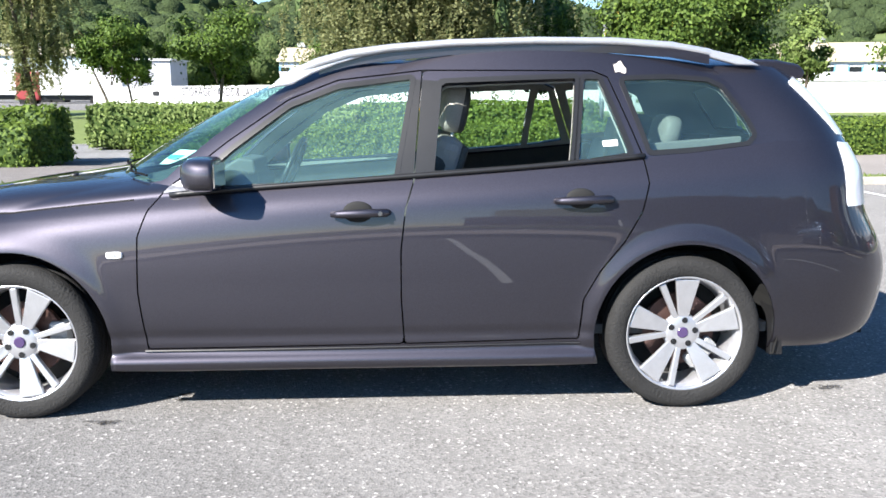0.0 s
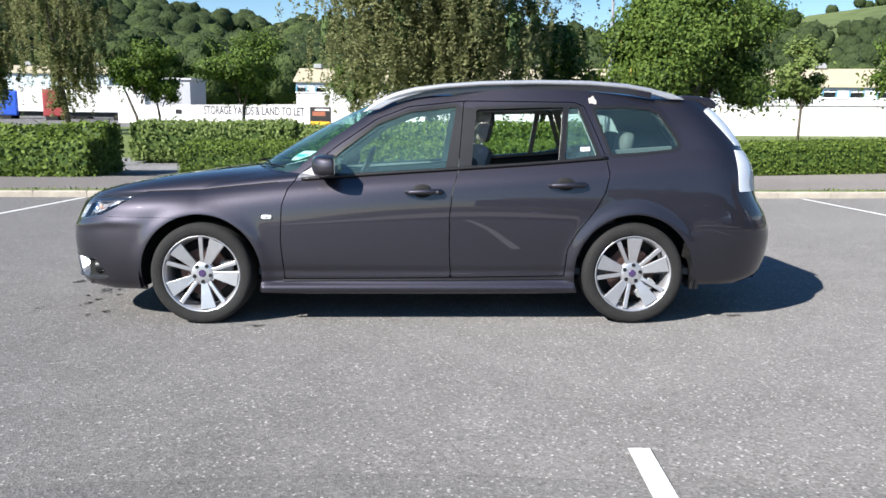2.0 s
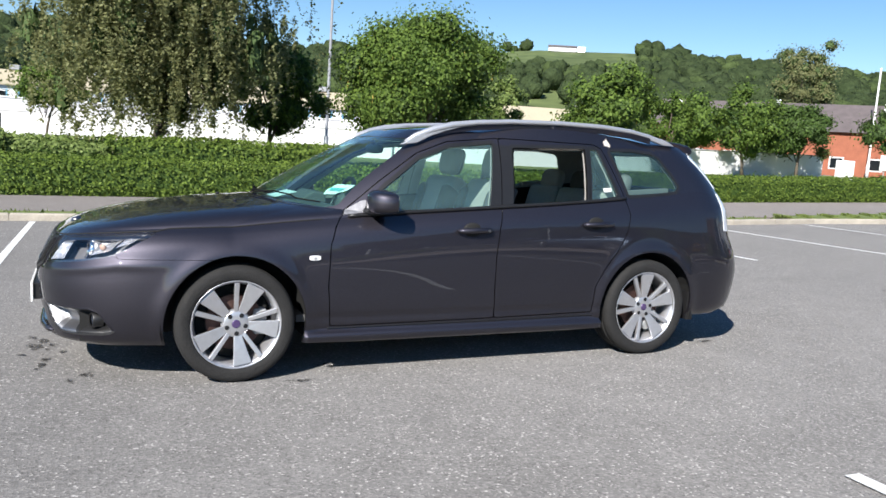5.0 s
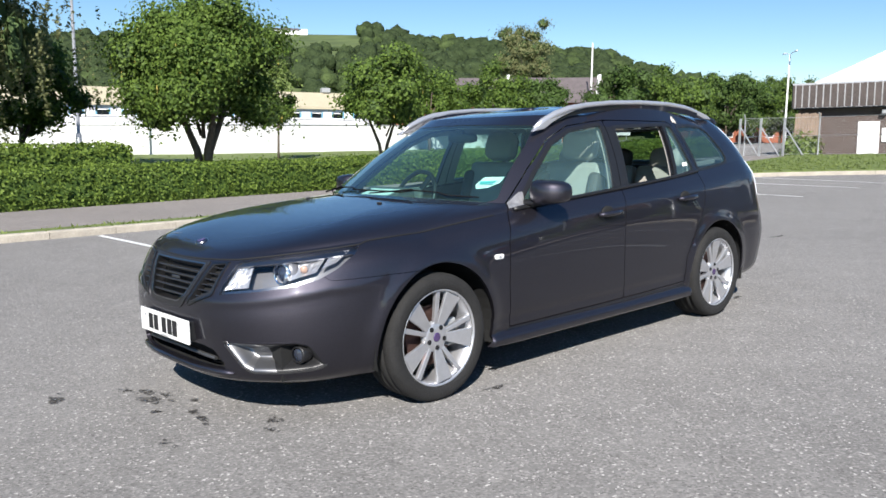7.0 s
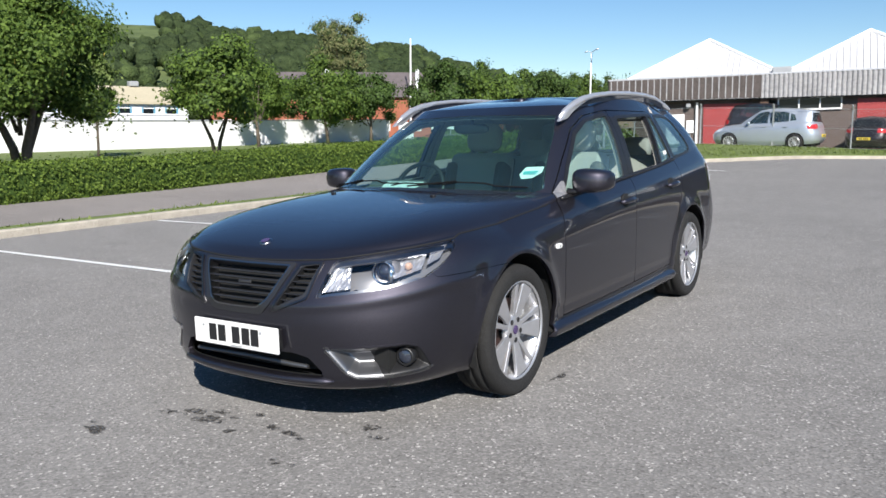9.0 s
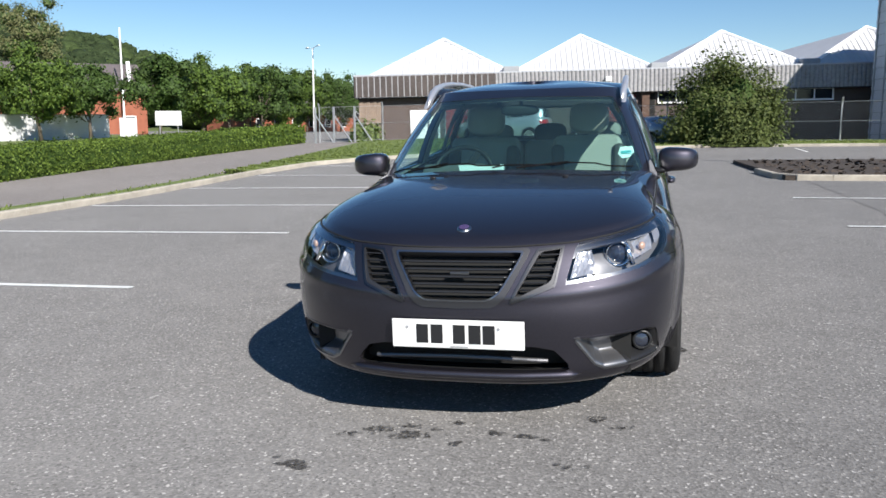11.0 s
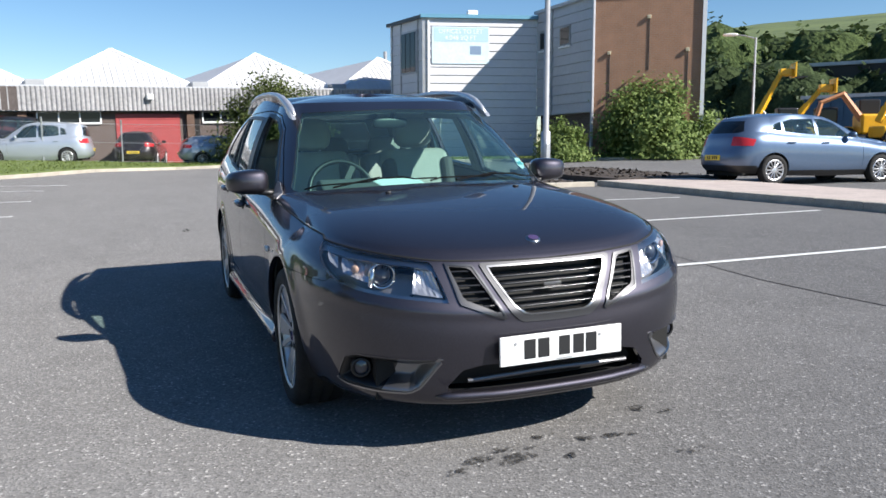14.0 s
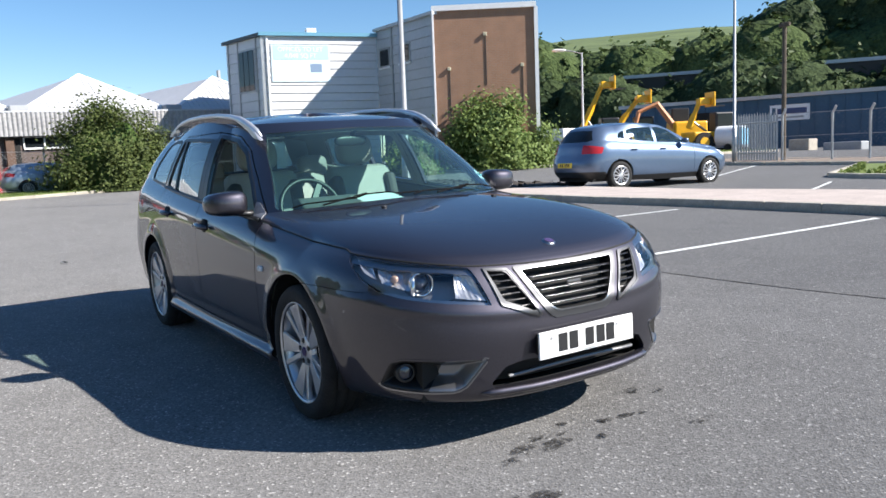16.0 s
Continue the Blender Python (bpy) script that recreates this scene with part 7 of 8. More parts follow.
def long_shed(name, a, b, depth, wall_h, win0, win1, roof_h, bays, label, zb=0.0):
    """A low works building: white wall, blue-framed windows between white panels, a pale sloping roof."""
    th = tagged(empty(name, frame_between(a, b, zb)), label, "building")
    L = length(a, b)
    part("wall", bm_box(0, L, 0, depth, -2, win0), M_WHITECLAD, th)
    part("upper_wall", bm_box(0, L, 0.002, depth, win1, wall_h), M_PALEBLUE, th)
    part("window_recess", bm_box(0.02, L - 0.02, 0.15, depth, win0, win1), M_WINDOW, th)
    n = bays
    w = L / n
    for i in range(n):
        x = w * i
        part("window_panel", bm_box(x + w * 0.56, x + w, -0.004, 0.2, win0, win1), M_WHITECLAD, th)
        for e in (0.02, 0.54):
            part("window_post", bm_box(x + w * e - 0.07, x + w * e + 0.07, -0.01, 0.2, win0, win1), mat_blue_frame, th)
        part("transom", bm_box(x + w * 0.05, x + w * 0.52, 0.05, 0.16, win1 - 0.14, win1 - 0.06), M_WHITE, th)
    part("window_sill", bm_box(-0.05, L + 0.05, -0.08, 0.1, win0 - 0.08, win0 + 0.04), M_WHITE, th)
    part("roof", bm_prism([(-0.3, wall_h), (-0.3, wall_h + 0.2), (2.2, roof_h), (depth, roof_h + 0.2), (depth, wall_h)], L + 0.4, Matrix(((0, 0, 1, -0.2), (1, 0, 0, 0), (0, 1, 0, 0), (0, 0, 0, 1)))), M_CREAM, th)
    for i in range(5):
        part("roof_vent", bm_box(L * (i + 0.5) / 5 - 0.4, L * (i + 0.5) / 5 + 0.4, 1.9, 2.7, roof_h, roof_h + 0.45, 0.05), M_GREY, th)
    return th


M_PALEBLUE = mat("pale_blue_cladding", (0.50, 0.58, 0.64), 0.5, var=0.08, scale=0.8)
mat_blue_frame = mat("blue_window_frame", (0.12, 0.3, 0.42), 0.5)
long_shed("works_building", (-12.7, 74.1), (4.0, 72.5), 16, 3.4, 2.45, 3.05, 4.8, 9, "long white works building with blue windows and cream roof")
long_shed("works_building", (6.0, 71.0), (44.0, 57.5), 16, 3.3, 2.45, 3.05, 4.9, 20, "long white works building with blue windows and cream roof")
long_shed("works_building", (-58.0, 92.0), (-37.5, 92.0), 12, 4.9, 2.2, 3.2, 5.9, 10, "white works building behind trees", -0.5)
wb = tagged(empty("grey_shed", frame_between((-29.6, 80), (-24.6, 80), 0)), "grey metal shed with a pale roof edge", "building")
part("wall", bm_box(0, 5, 0, 6, -2, 3.6), M_GREYCLAD, wb)
part("roof", bm_box(-0.2, 5.2, -0.2, 6.2, 3.6, 3.8), M_ROOFWHITE, wb)


def lorry(x, y, ang, cab, label):
    th = tagged(empty("lorry", Matrix.Translation((x, y, gz(x, y) - 0.3)) @ pose(0, 0, 0, 0, 0, ang)), label, "lorry")
    part("box_body", bm_box(0, 6.5, -1.2, 1.2, 1.0, 3.3, 0.05), M_WHITE, th)
    c = part("cab", bm_box(-1.9, -0.1, -1.15, 1.15, 0.6, 2.9, 0.15, 3), cab, th)
    part("cab_window", bm_box(-1.92, -1.2, -1.0, 1.0, 1.7, 2.5, 0.05), M_WINDOW, c)
    part("chassis", bm_box(-1.8, 6.4, -0.9, 0.9, 0.6, 1.0), M_BLACK, th)
    for wx in (-1.2, 4.3, 5.5):
        for s in (-1, 1):
            part("wheel", bm_cyl((wx, s * 0.8, 0.5), (wx, s * 1.12, 0.5), 0.5, seg=20), M_TYRE, th)


lorry(-31, 66, 8, M_RED, "red and white lorry parked beside the works")
lorry(-38, 72, 8, M_BLUE, "blue and white lorry parked beside the works")

# brick terrace beyond the road
def terrace(a, b, wall_h, ridge, bays, label):
    th = tagged(empty("brick_terrace", frame_between(a, b, 0)), label, "house")
    L = length(a, b)
    part("wall", bm_box(0, L, 0, 8, -1.5, wall_h), M_ORANGE, th)
    part("roof", bm_prism([(-0.4, wall_h), (4, ridge), (8.4, wall_h)], L + 0.6, Matrix(((0, 0, 1, -0.3), (1, 0, 0, 0), (0, 1, 0, 0), (0, 0, 0, 1)))), M_SLATE, th)
    for i in range(bays):
        x = L * (i + 0.5) / bays
        for z in (1.0, 3.2):
            if z + 1.1 < wall_h:
                w = part("window", bm_box(x - 0.6, x + 0.6, -0.04, 0.1, z, z + 1.1), M_WHITE, th)
                part("pane", bm_box(x - 0.5, x + 0.5, -0.06, 0.0, z + 0.1, z + 1.0), M_WINDOW, w)
        if i % 3 == 0:
            part("party_wall_coping", bm_prism([(-0.5, wall_h + 0.1), (4, ridge + 0.15), (4, ridge + 0.3), (-0.5, wall_h + 0.25)], 0.35, Matrix(((0, 0, 1, x), (1, 0, 0, 0), (0, 1, 0, 0), (0, 0, 0, 1)))), M_WHITE, th)


terrace((50, 61.4), (62.5, 43.6), 4.3, 7.0, 7, "orange brick terrace with a dark slate roof")
terrace((88, 46), (112, 37), 2.6, 4.6, 8, "low orange brick houses behind roadside trees")
# a white farmhouse high on the hill
fh = tagged(empty("farmhouse", Matrix.Translation((155, 250, float(hill_z(294.0, 58.2)) - 0.1)) @ pose(0, 0, 0, 0, 0, -32) @ Matrix.Diagonal((0.62, 0.62, 0.45, 1))), "small white farmhouse on the hilltop field", "house")
part("wall", bm_box(-8, 8, -3, 3, 0, 3.2), M_WHITE, fh)
part("roof", bm_prism([(-3.4, 3.2), (0, 5.2), (3.4, 3.2)], 16.6, Matrix(((0, 0, 1, -8.3), (1, 0, 0, 0), (0, 1, 0, 0), (0, 0, 0, 1)))), M_SLATE, fh)
part("barn", bm_box(8.5, 13, -2.5, 2.5, 0, 4.4), M_WHITE, fh)
tagged(copy_thing(fh, Matrix.Translation((-66.5, 287, float(hill_z(294.6, 103.0)) - 0.1)) @ pose(0, 0, 0, 0, 0, 75) @ Matrix.Diagonal((0.6, 0.8, 0.8, 1))), "white cottage among trees on the hill", "house")

# factory with a corrugated fascia and four white roofs
FA, FB = (34.4, 13.3), (38.4, -13.0)
fac = tagged(empty("factory", frame_between(FA, FB, 0.0) @ pose(11.7, 0, 0, 0, -1.2, 0) @ pose(-11.7, 0, 0)), "low dark brick factory with corrugated fascia and white gabled roofs", "building")
FL = length(FA, FB)
part("wall", bm_box(0.25, FL, 0.0, 20, -1.4, 3.2), M_DARKBRICK, fac)
bmf = bmesh.new()
P = []
step = 0.20
for i in range(int((FL + 0.25) / step)):
    x = 0.1 + i * step
    P += [(x, 0.0), (x + step * 0.35, -0.055), (x + step * 0.65, -0.055), (x + step, 0.0)]
vs = [[bmf.verts.new((x, -0.42 + y, z)) for x, y in P] for z in (2.80, 3.86)]
for i in range(len(P) - 1):
    bmf.faces.new((vs[0][i], vs[0][i + 1], vs[1][i + 1], vs[1][i]))
part("fascia", bmf, M_FASCIA, fac, "weathered grey corrugated fascia")
part("fascia_soffit", bm_box(0.1, FL + 0.35, -0.40, 0.3, 2.76, 2.80), M_BLACK, fac)
part("fascia_top", bm_box(0.07, FL + 0.38, -0.47, 0.4, 3.86, 3.93), M_GREYCLAD, fac)
part("fascia_side", bm_box(0.05, 0.10, -0.42, 6.0, 2.80, 3.88), M_BLACK, fac)
dfb = part("fascia_board_dark", bm_box(0.11, 7.2, -0.482, -0.478, 2.83, 3.84), mat("dark_fascia_board", (0.075, 0.06, 0.055), 0.7, var=0.3, scale=1.5), fac)
for x in np.arange(0.2, 7.1, 0.3):
    part("board_rib", bm_box(x, x + 0.05, -0.505, -0.48, 2.83, 3.84), M_FASCIA, dfb)
part("flat_roof", bm_box(0.12, FL + 0.3, 0, 8, 3.84, 3.9), M_GREY, fac)
for k in range(5):
    xc = 4.35 + 7.36 * k
    hw, zb, zt = 3.66, 3.95, 5.95
    V = [(xc - hw, 1.0, zb), (xc + hw, 1.0, zb), (xc, 3.6, zt), (xc, 26, zt), (xc - hw, 26, zb), (xc + hw, 26, zb)]
    roof = mk("roof", V, [(0, 1, 2), (0, 2, 3, 4), (1, 5, 3, 2), (4, 3, 5)], M_ROOFWHITE, fac, label="white sheet roof")
    for q in np.linspace(0.04, 0.96, 25):     # sheet ribs on the hip
        x0 = xc - hw + 2 * hw * q
        t = 1 - abs(2 * q - 1)
        part("roof_rib", bm_cyl((x0, 0.98, zb + 0.01), (x0, 1.0 + 2.6 * t, zb + (zt - zb) * t + 0.012), 0.022, seg=5), M_ROOFWHITE, roof)
    part("ridge_cap", bm_cyl((xc - hw, 1.0, zb), (xc, 3.6, zt + 0.03), 0.09, seg=6), M_WHITE, roof)
    part("ridge_cap", bm_cyl((xc + hw, 1.0, zb), (xc, 3.6, zt + 0.03), 0.09, seg=6), M_WHITE, roof)
    part("valley_gutter", bm_box(xc + hw - 0.45, xc + hw + 0.4, 0.6, 1.4, 3.93, 4.25, 0.05), M_GREY, roof)
for x0, x1, z1, mm, nm in ((4.6, 7.1, 2.6, M_RED, "shutter_door"), (11.2, 14.1, 2.66, M_RED, "shutter_door"), (2.85, 3.72, 2.15, M_WHITE, "white_door")):
    d = part(nm, bm_box(x0, x1, -0.06, 0.05, -0.2, z1), mm, fac)
    for z in np.arange(0.3, z1, 0.42):
        part("door_rib", bm_box(x0, x1, -0.075, -0.06, z, z + 0.03), mm, d)
for x0 in (7.15, 14.4):
    part("pier", bm_box(x0, x0 + 0.35, -0.25, 0, -0.2, 2.78), M_BRICK, fac)
    # flat black panel, the shade of an opening put into its colour
    part("opening_shade", bm_box(x0 + 0.38, x0 + 0.65, -0.01, 0.02, -0.2, 2.7), M_DARK, fac)
for x0, n in ((7.92, 3), (15.2, 3), (20.9, 3)):
    w = part("window", bm_box(x0, x0 + 0.88 * n, -0.03, 0.0, 2.26, 2.78), M_WINDOW, fac)
    part("frame_bar", bm_box(x0 - 0.02, x0 + 0.88 * n + 0.02, -0.10, -0.03, 2.20, 2.28), M_WHITE, w)
    part("frame_bar", bm_box(x0 - 0.02, x0 + 0.88 * n + 0.02, -0.08, -0.03, 2.74, 2.79), M_WHITE, w)
    for i in range(n + 1):
        part("mullion", bm_box(x0 + 0.88 * i - 0.03, x0 + 0.88 * i + 0.03, -0.08, -0.03, 2.28, 2.74), M_WHITE, w)
part("flood_lamp", bm_box(12.55, 12.85, -0.72, -0.48, 3.28, 3.55, 0.04), M_WHITE, fac)
part("flood_lamp", bm_box(3.80, 4.02, -0.3, -0.05, 2.45, 2.66, 0.04), M_GREY, fac)
part("notice", bm_box(3.82, 4.16, -0.07, 0, 1.25, 1.85), M_PAPER, fac)
part("drain_pipe", bm_cyl((4.3, -0.12, -0.2), (4.3, -0.12, 2.7), 0.06, seg=8), M_WHITE, fac)
part("chimney_flue", bm_cyl((29.5, 9, 5), (29.5, 9, 7.0), 0.12, seg=10), M_GREY, fac)
part("rear_roof", bm_prism([(26, 4.0), (33, 6.7), (40, 4.0)], 10, Matrix(((1, 0, 0, 0), (0, 0, 1, 12), (0, 1, 0, 0), (0, 0, 0, 1)))), M_ROOFWHITE, fac)
# offices: white boarded block, grey link, brown brick block
OA, OB, OC, OD, OE = (36.2, -11.2), (32.6, -11.8), (31.3, -17.2), (26.1, -17.3), (23.5, -20.9)
off = tagged(empty("office_block"), "white boarded two-storey office block with a letting board", "building")
off.location = (OB[0], OB[1], 0)


def place_on(ob, m, parent):
    ob.parent = parent
    ob.matrix_parent_inverse = parent.matrix_basis.inverted()
    ob.matrix_basis = m


def face(a, b, z0, z1, boards, material, parent, nm="wall"):
    """One outer wall of stacked boards, each lapped over the next."""
    m = frame_between(a, b)
    L = length(a, b)
    core = part(nm, bm_box(0.0, L, 0.02, 0.3, z0, z1), M_GREY, None)
    place_on(core, m, parent)
    if boards:
        h = (z1 - z0) / boards
        for i in range(boards):
            bm = bmesh.new()
            z = z0 + h * i
            v = [bm.verts.new(p) for p in ((0.02, -0.035, z + 0.02), (L - 0.02, -0.035, z + 0.02), (L - 0.02, 0.0, z + h), (0.02, 0.0, z + h), (0.02, 0.03, z + 0.02), (L - 0.02, 0.03, z + 0.02))]
            bm.faces.new((v[0], v[1], v[2], v[3]))
            bm.faces.new((v[0], v[4], v[5], v[1]))
            o = part("board", bm, material, None)
            o.parent = core
    return core, m, L


z0 = 0.3
face(OA, OB, z0, 7.25, 14, M_WHITECLAD, off, "side_wall")
core, m, L = face(OB, OC, z0, 7.25, 18, M_WHITECLAD, off, "front_wall")
sb = part("letting_board", bm_box(0.35, 3.15, -0.07, -0.04, 5.1, 6.85), mat("pale_blue_board", (0.62, 0.74, 0.8), 0.4, var=0.12, scale=1.0), core, "faded blue and white letting board")
part("board_band", bm_box(0.45, 3.1, -0.078, -0.07, 6.15, 6.8), mat("blue_band", (0.42, 0.6, 0.72), 0.5), sb)
text_mesh("board_lettering", "OFFICES TO LET\n4,048 SQ FT", 0.30, pose(1.75, -0.082, 6.47, 90, 0, 0), M_PAPER, sb)
part("board_logo", bm_box(2.2, 2.75, -0.078, -0.07, 5.55, 5.95), mat("navy", (0.2, 0.28, 0.4), 0.5), sb)
part("board_logo", bm_box(2.0, 2.9, -0.076, -0.07, 5.3, 5.42), M_PAPER, sb)
part("corner_post", bm_box(-0.12, 0.02, -0.07, 0.1, z0, 7.25), M_STEEL, core)
part("down_pipe", bm_cyl((0.16, -0.10, z0), (0.16, -0.10, 7.1), 0.055, seg=8), M_WHITE, core)
part("eave_board", bm_box(-0.2, L, -0.18, 0.4, 7.25, 7.42), mat_blue_frame, core)
sc, sm, SL = face(OA, OB, 6.0, 7.25, 0, M_WHITECLAD, off, "side_panel")
for x0, z1, z2 in ((0.9, 5.4, 6.9),):
    w = part("window", bm_box(x0 + 0.4, x0 + 2.0, -0.06, 0.0, 4.7, 6.8), M_GREYCLAD, sc)
    for i in range(3):
        part("pane", bm_box(x0 + 0.45 + 0.5 * i, x0 + 0.9 + 0.5 * i, -0.09, -0.03, 4.8, 6.7), M_WINDOW, w)
part("eave_board", bm_box(-0.2, SL + 0.1, -0.15, 0.4, 7.25, 7.42), M_BLACK, sc)
for x in (0.2, 1.2, 3.0):
    part("cover_strip", bm_box(x, x + 0.07, -0.06, 0, z0, 7.25), M_GREY, sc)
# flat roof
mk("roof", [(OA[0] - OB[0], OA[1] - OB[1], 7.3), (0, 0, 7.3), (OC[0] - OB[0], OC[1] - OB[1], 7.3), (5, -7.5, 7.3), (5.2, -1.2, 7.3)], [(0, 1, 2, 3, 4)], M_GREY, off)
mk("rear_wall", [(OA[0] - OB[0], OA[1] - OB[1], 0), (5.2, -1.2, 0), (5.2, -1.2, 7.3), (OA[0] - OB[0], OA[1] - OB[1], 7.3), (5, -7.5, 0), (5, -7.5, 7.3)], [(0, 1, 2, 3), (1, 4, 5, 2)], M_GREYCLAD, off)
vn = bm_box(2.2, 2.7, 0.6, 1.0, 7.4, 7.75, 0.03)
place_on(part("roof_vent", vn, M_WHITE), m, off)
lk = tagged(empty("office_link"), "grey boarded link with small windows over dark brick", "building")
lk.location = (OC[0], OC[1], 0)
core, m, L = face(OC, OD, 2.6, 7.5, 11, M_GREYCLAD, lk, "upper_wall")
b2 = part("lower_wall", bm_box(0, L, 0.25, 0.6, 0.2, 2.6), M_DARKBRICK)
place_on(b2, m, lk)
for x0 in (0.35, 2.25):
    w = part("window", bm_box(x0, x0 + 0.95, -0.06, 0.02, 5.7, 6.6), M_GREY, core)
    part("pane", bm_box(x0 + 0.08, x0 + 0.87, -0.075, -0.02, 5.78, 6.52), M_WINDOW, w)
    part("sill", bm_box(x0 - 0.05, x0 + 1.0, -0.1, 0, 5.62, 5.7), M_WHITE, w)
part("eave_board", bm_box(-0.1, L + 0.1, -0.15, 0.4, 7.5, 7.64), M_GREYCLAD, core)
part("cover_strip", bm_box(1.5, 1.58, -0.07, 0, 2.6, 7.5), M_GREY, core)
br = tagged(empty("brick_block"), "tall windowless brown brick block with a white roof edge", "building")
br.location = (OD[0], OD[1], 0)
m = frame_between(OD, OE)
L = length(OD, OE)
w = part("front_wall", bm_box(0, L, 0, 6, 0.2, 7.62), M_BRICK2)
place_on(w, m, br)
part("roof_edge", bm_box(-0.08, L + 0.08, -0.1, 6.1, 7.62, 7.85), M_WHITE, w)
part("corner_strip", bm_box(L - 0.02, L + 0.14, -0.08, 0.1, 0.2, 7.62), M_WHITE, w)
part("rain_pipe", bm_cyl((-0.06, -0.1, 0.3), (-0.06, -0.1, 7.5), 0.07, seg=8), M_GREYCLAD, w)
for x, z in ((0.62, 5.1), (2.25, 6.55), (3.85, 5.15)):
    lmp = part("wall_lamp", bm_box(x - 0.08, x + 0.08, -0.09, 0, z - 0.08, z + 0.08, 0.02), M_CREAM, w)
    part("lamp_pipe", bm_cyl((x + 0.02, -0.012, z - 2.2), (x + 0.02, -0.012, z - 0.06), 0.016, seg=6), M_BLACK, lmp)

# fences
def post_fence(line, spacing, height, label, rails=3):
    """A chain-link fence: posts with cranked tops and line wires, thin diagonal mesh."""
    P = dense(line, spacing)
    th = tagged(empty("chain_link_fence"), label, "fence")
    for i, p in enumerate(P):
        z = gz(*p) + 0.1
        part("post", sweep([(p[0], p[1], z - 0.2), (p[0], p[1], z + height), (p[0] - 0.12, p[1], z + height + 0.22)], 0.04, 6), M_STEEL, th)
    for k in range(rails):
        part("line_wire", sweep([(p[0], p[1], gz(*p) + 0.15 + height * k / max(1, rails - 1)) for p in P], 0.008, 4), M_STEEL, th)
    V = []
    for a, b in zip(P, P[1:]):
        d = b - a
        L = np.linalg.norm(d)
        n = int(L / 0.16)
        for s in (1, -1):
            for i in range(-int(height / 0.16), n):
                t0, t1 = i * 0.16, i * 0.16 + height
                z0, z1 = 0.0, height
                if t0 < 0:
                    z0, t0 = -t0, 0
                if t1 > L:
                    z1, t1 = z1 - (t1 - L), L
                if z1 <= z0:
                    continue
                if s < 0:
                    t0, t1 = L - t0, L - t1
                p, q = a + d * t0 / L, a + d * t1 / L
                g0, g1 = gz(*p) + 0.15, gz(*q) + 0.15
                V.append([(p[0], p[1], g0 + z0), (p[0], p[1], g0 + z0 + 0.004), (q[0], q[1], g1 + z1 + 0.004), (q[0], q[1], g1 + z1)])
    quads("mesh_wire", np.array(V), M_STEEL, th)
    return th


post_fence([(30.7, 13.8), (32.3, 11.2), (32.6, 2), (32.6, -6), (31.0, -12), (28.0, -15.5)], 3.0, 1.6, "chain-link fence with cranked steel posts along the grass")
post_fence([(12.2, -22.3), (10.6, -22.6), (4.0, -24.2)], 1.1, 1.5, "chain-link fence with steel posts round a yard")
# braced corner posts
bp = tagged(empty("fence_corner"), "braced grey steel fence posts at the path end", "fence")
for p in ((30.45, 13.9), (30.75, 13.1), (31.1, 12.2)):
    z = gz(*p)
    part("post", bm_box(p[0] - 0.045, p[0] + 0.045, p[1] - 0.045, p[1] + 0.045, z - 0.1, z + 1.75, 0.01), M_STEEL, bp)
    part("brace", bm_cyl((p[0], p[1], z + 1.4), (p[0] + 0.3, p[1] - 0.85, z), 0.03, seg=6), M_STEEL, bp)
wf = tagged(empty("timber_fence"), "weathered upright board fence by the factory", "fence")
for i in range(3, 13):
    x, y = 33.35 + 0.030 * i, 13.05 - 0.105 * i
    part("board", bm_box(x - 0.02, x + 0.02, y - 0.051, y + 0.051, gz(x, y), gz(x, y) + 1.95 + 0.03 * math.sin(i * 2.1), 0.005), M_WOOD, wf)
pf = tagged(empty("palisade_fence"), "grey steel palisade fence of the yard", "fence")
PA, PB = (14.0, -22.35), (12.35, -22.2)
for i in range(15):
    t = i / 14
    x, y = PA[0] + (PB[0] - PA[0]) * t, PA[1] + (PB[1] - PA[1]) * t
    part("pale", bm_prism([(-0.035, 0), (0.035, 0), (0.035, 1.62), (0, 1.74), (-0.035, 1.62)], 0.012, Matrix.Translation((x, y, gz(x, y))) @ pose(0, 0, 0, 90, 0, 20)), M_STEEL, pf)
for z in (0.35, 1.4):
    part("rail", bm_cyl((PA[0], PA[1], gz(*PA) + z), (PB[0], PB[1], gz(*PB) + z), 0.03, seg=6), M_STEEL, pf)


# lamp posts
def lamp_post(x, y, h, r, label, arm=None, material=None, heads=1):
    th = tagged(empty("street_lamp"), label, "lamp post")
    th.location = (x, y, gz(x, y) - 0.05)
    mm = material or M_STEEL
    part("column", sweep([(0, 0, 0), (0, 0, 1.3), (0, 0, 1.32), (0, 0, h)], [r * 1.6, r * 1.6, r, r * 0.75], 12), mm, th, smooth=True)
    part("base_door", bm_box(-r * 1.1, -r * 1.66, -0.05, 0.05, 0.5, 1.0, 0.01), mm, th)
    if arm:
        for s in range(heads):
            sg = 1 if s == 0 else -1
            ax, ay = arm[0] * sg, arm[1] * sg
            part("arm", sweep([(0, 0, h - 0.05), (ax * 0.5, ay * 0.5, h + 0.1), (ax, ay, h + 0.16)], 0.035, 6), mm, th)
            hd = blob(0.34, 0.12, 0.07, 0.7)
            hd.transform(Matrix.Translation((ax * 1.2, ay * 1.2, h + 0.17)) @ Matrix.Rotation(math.atan2(ay, ax), 4, "Z"))
            part("lantern", hd, M_WHITE, th, smooth=True)
    return th


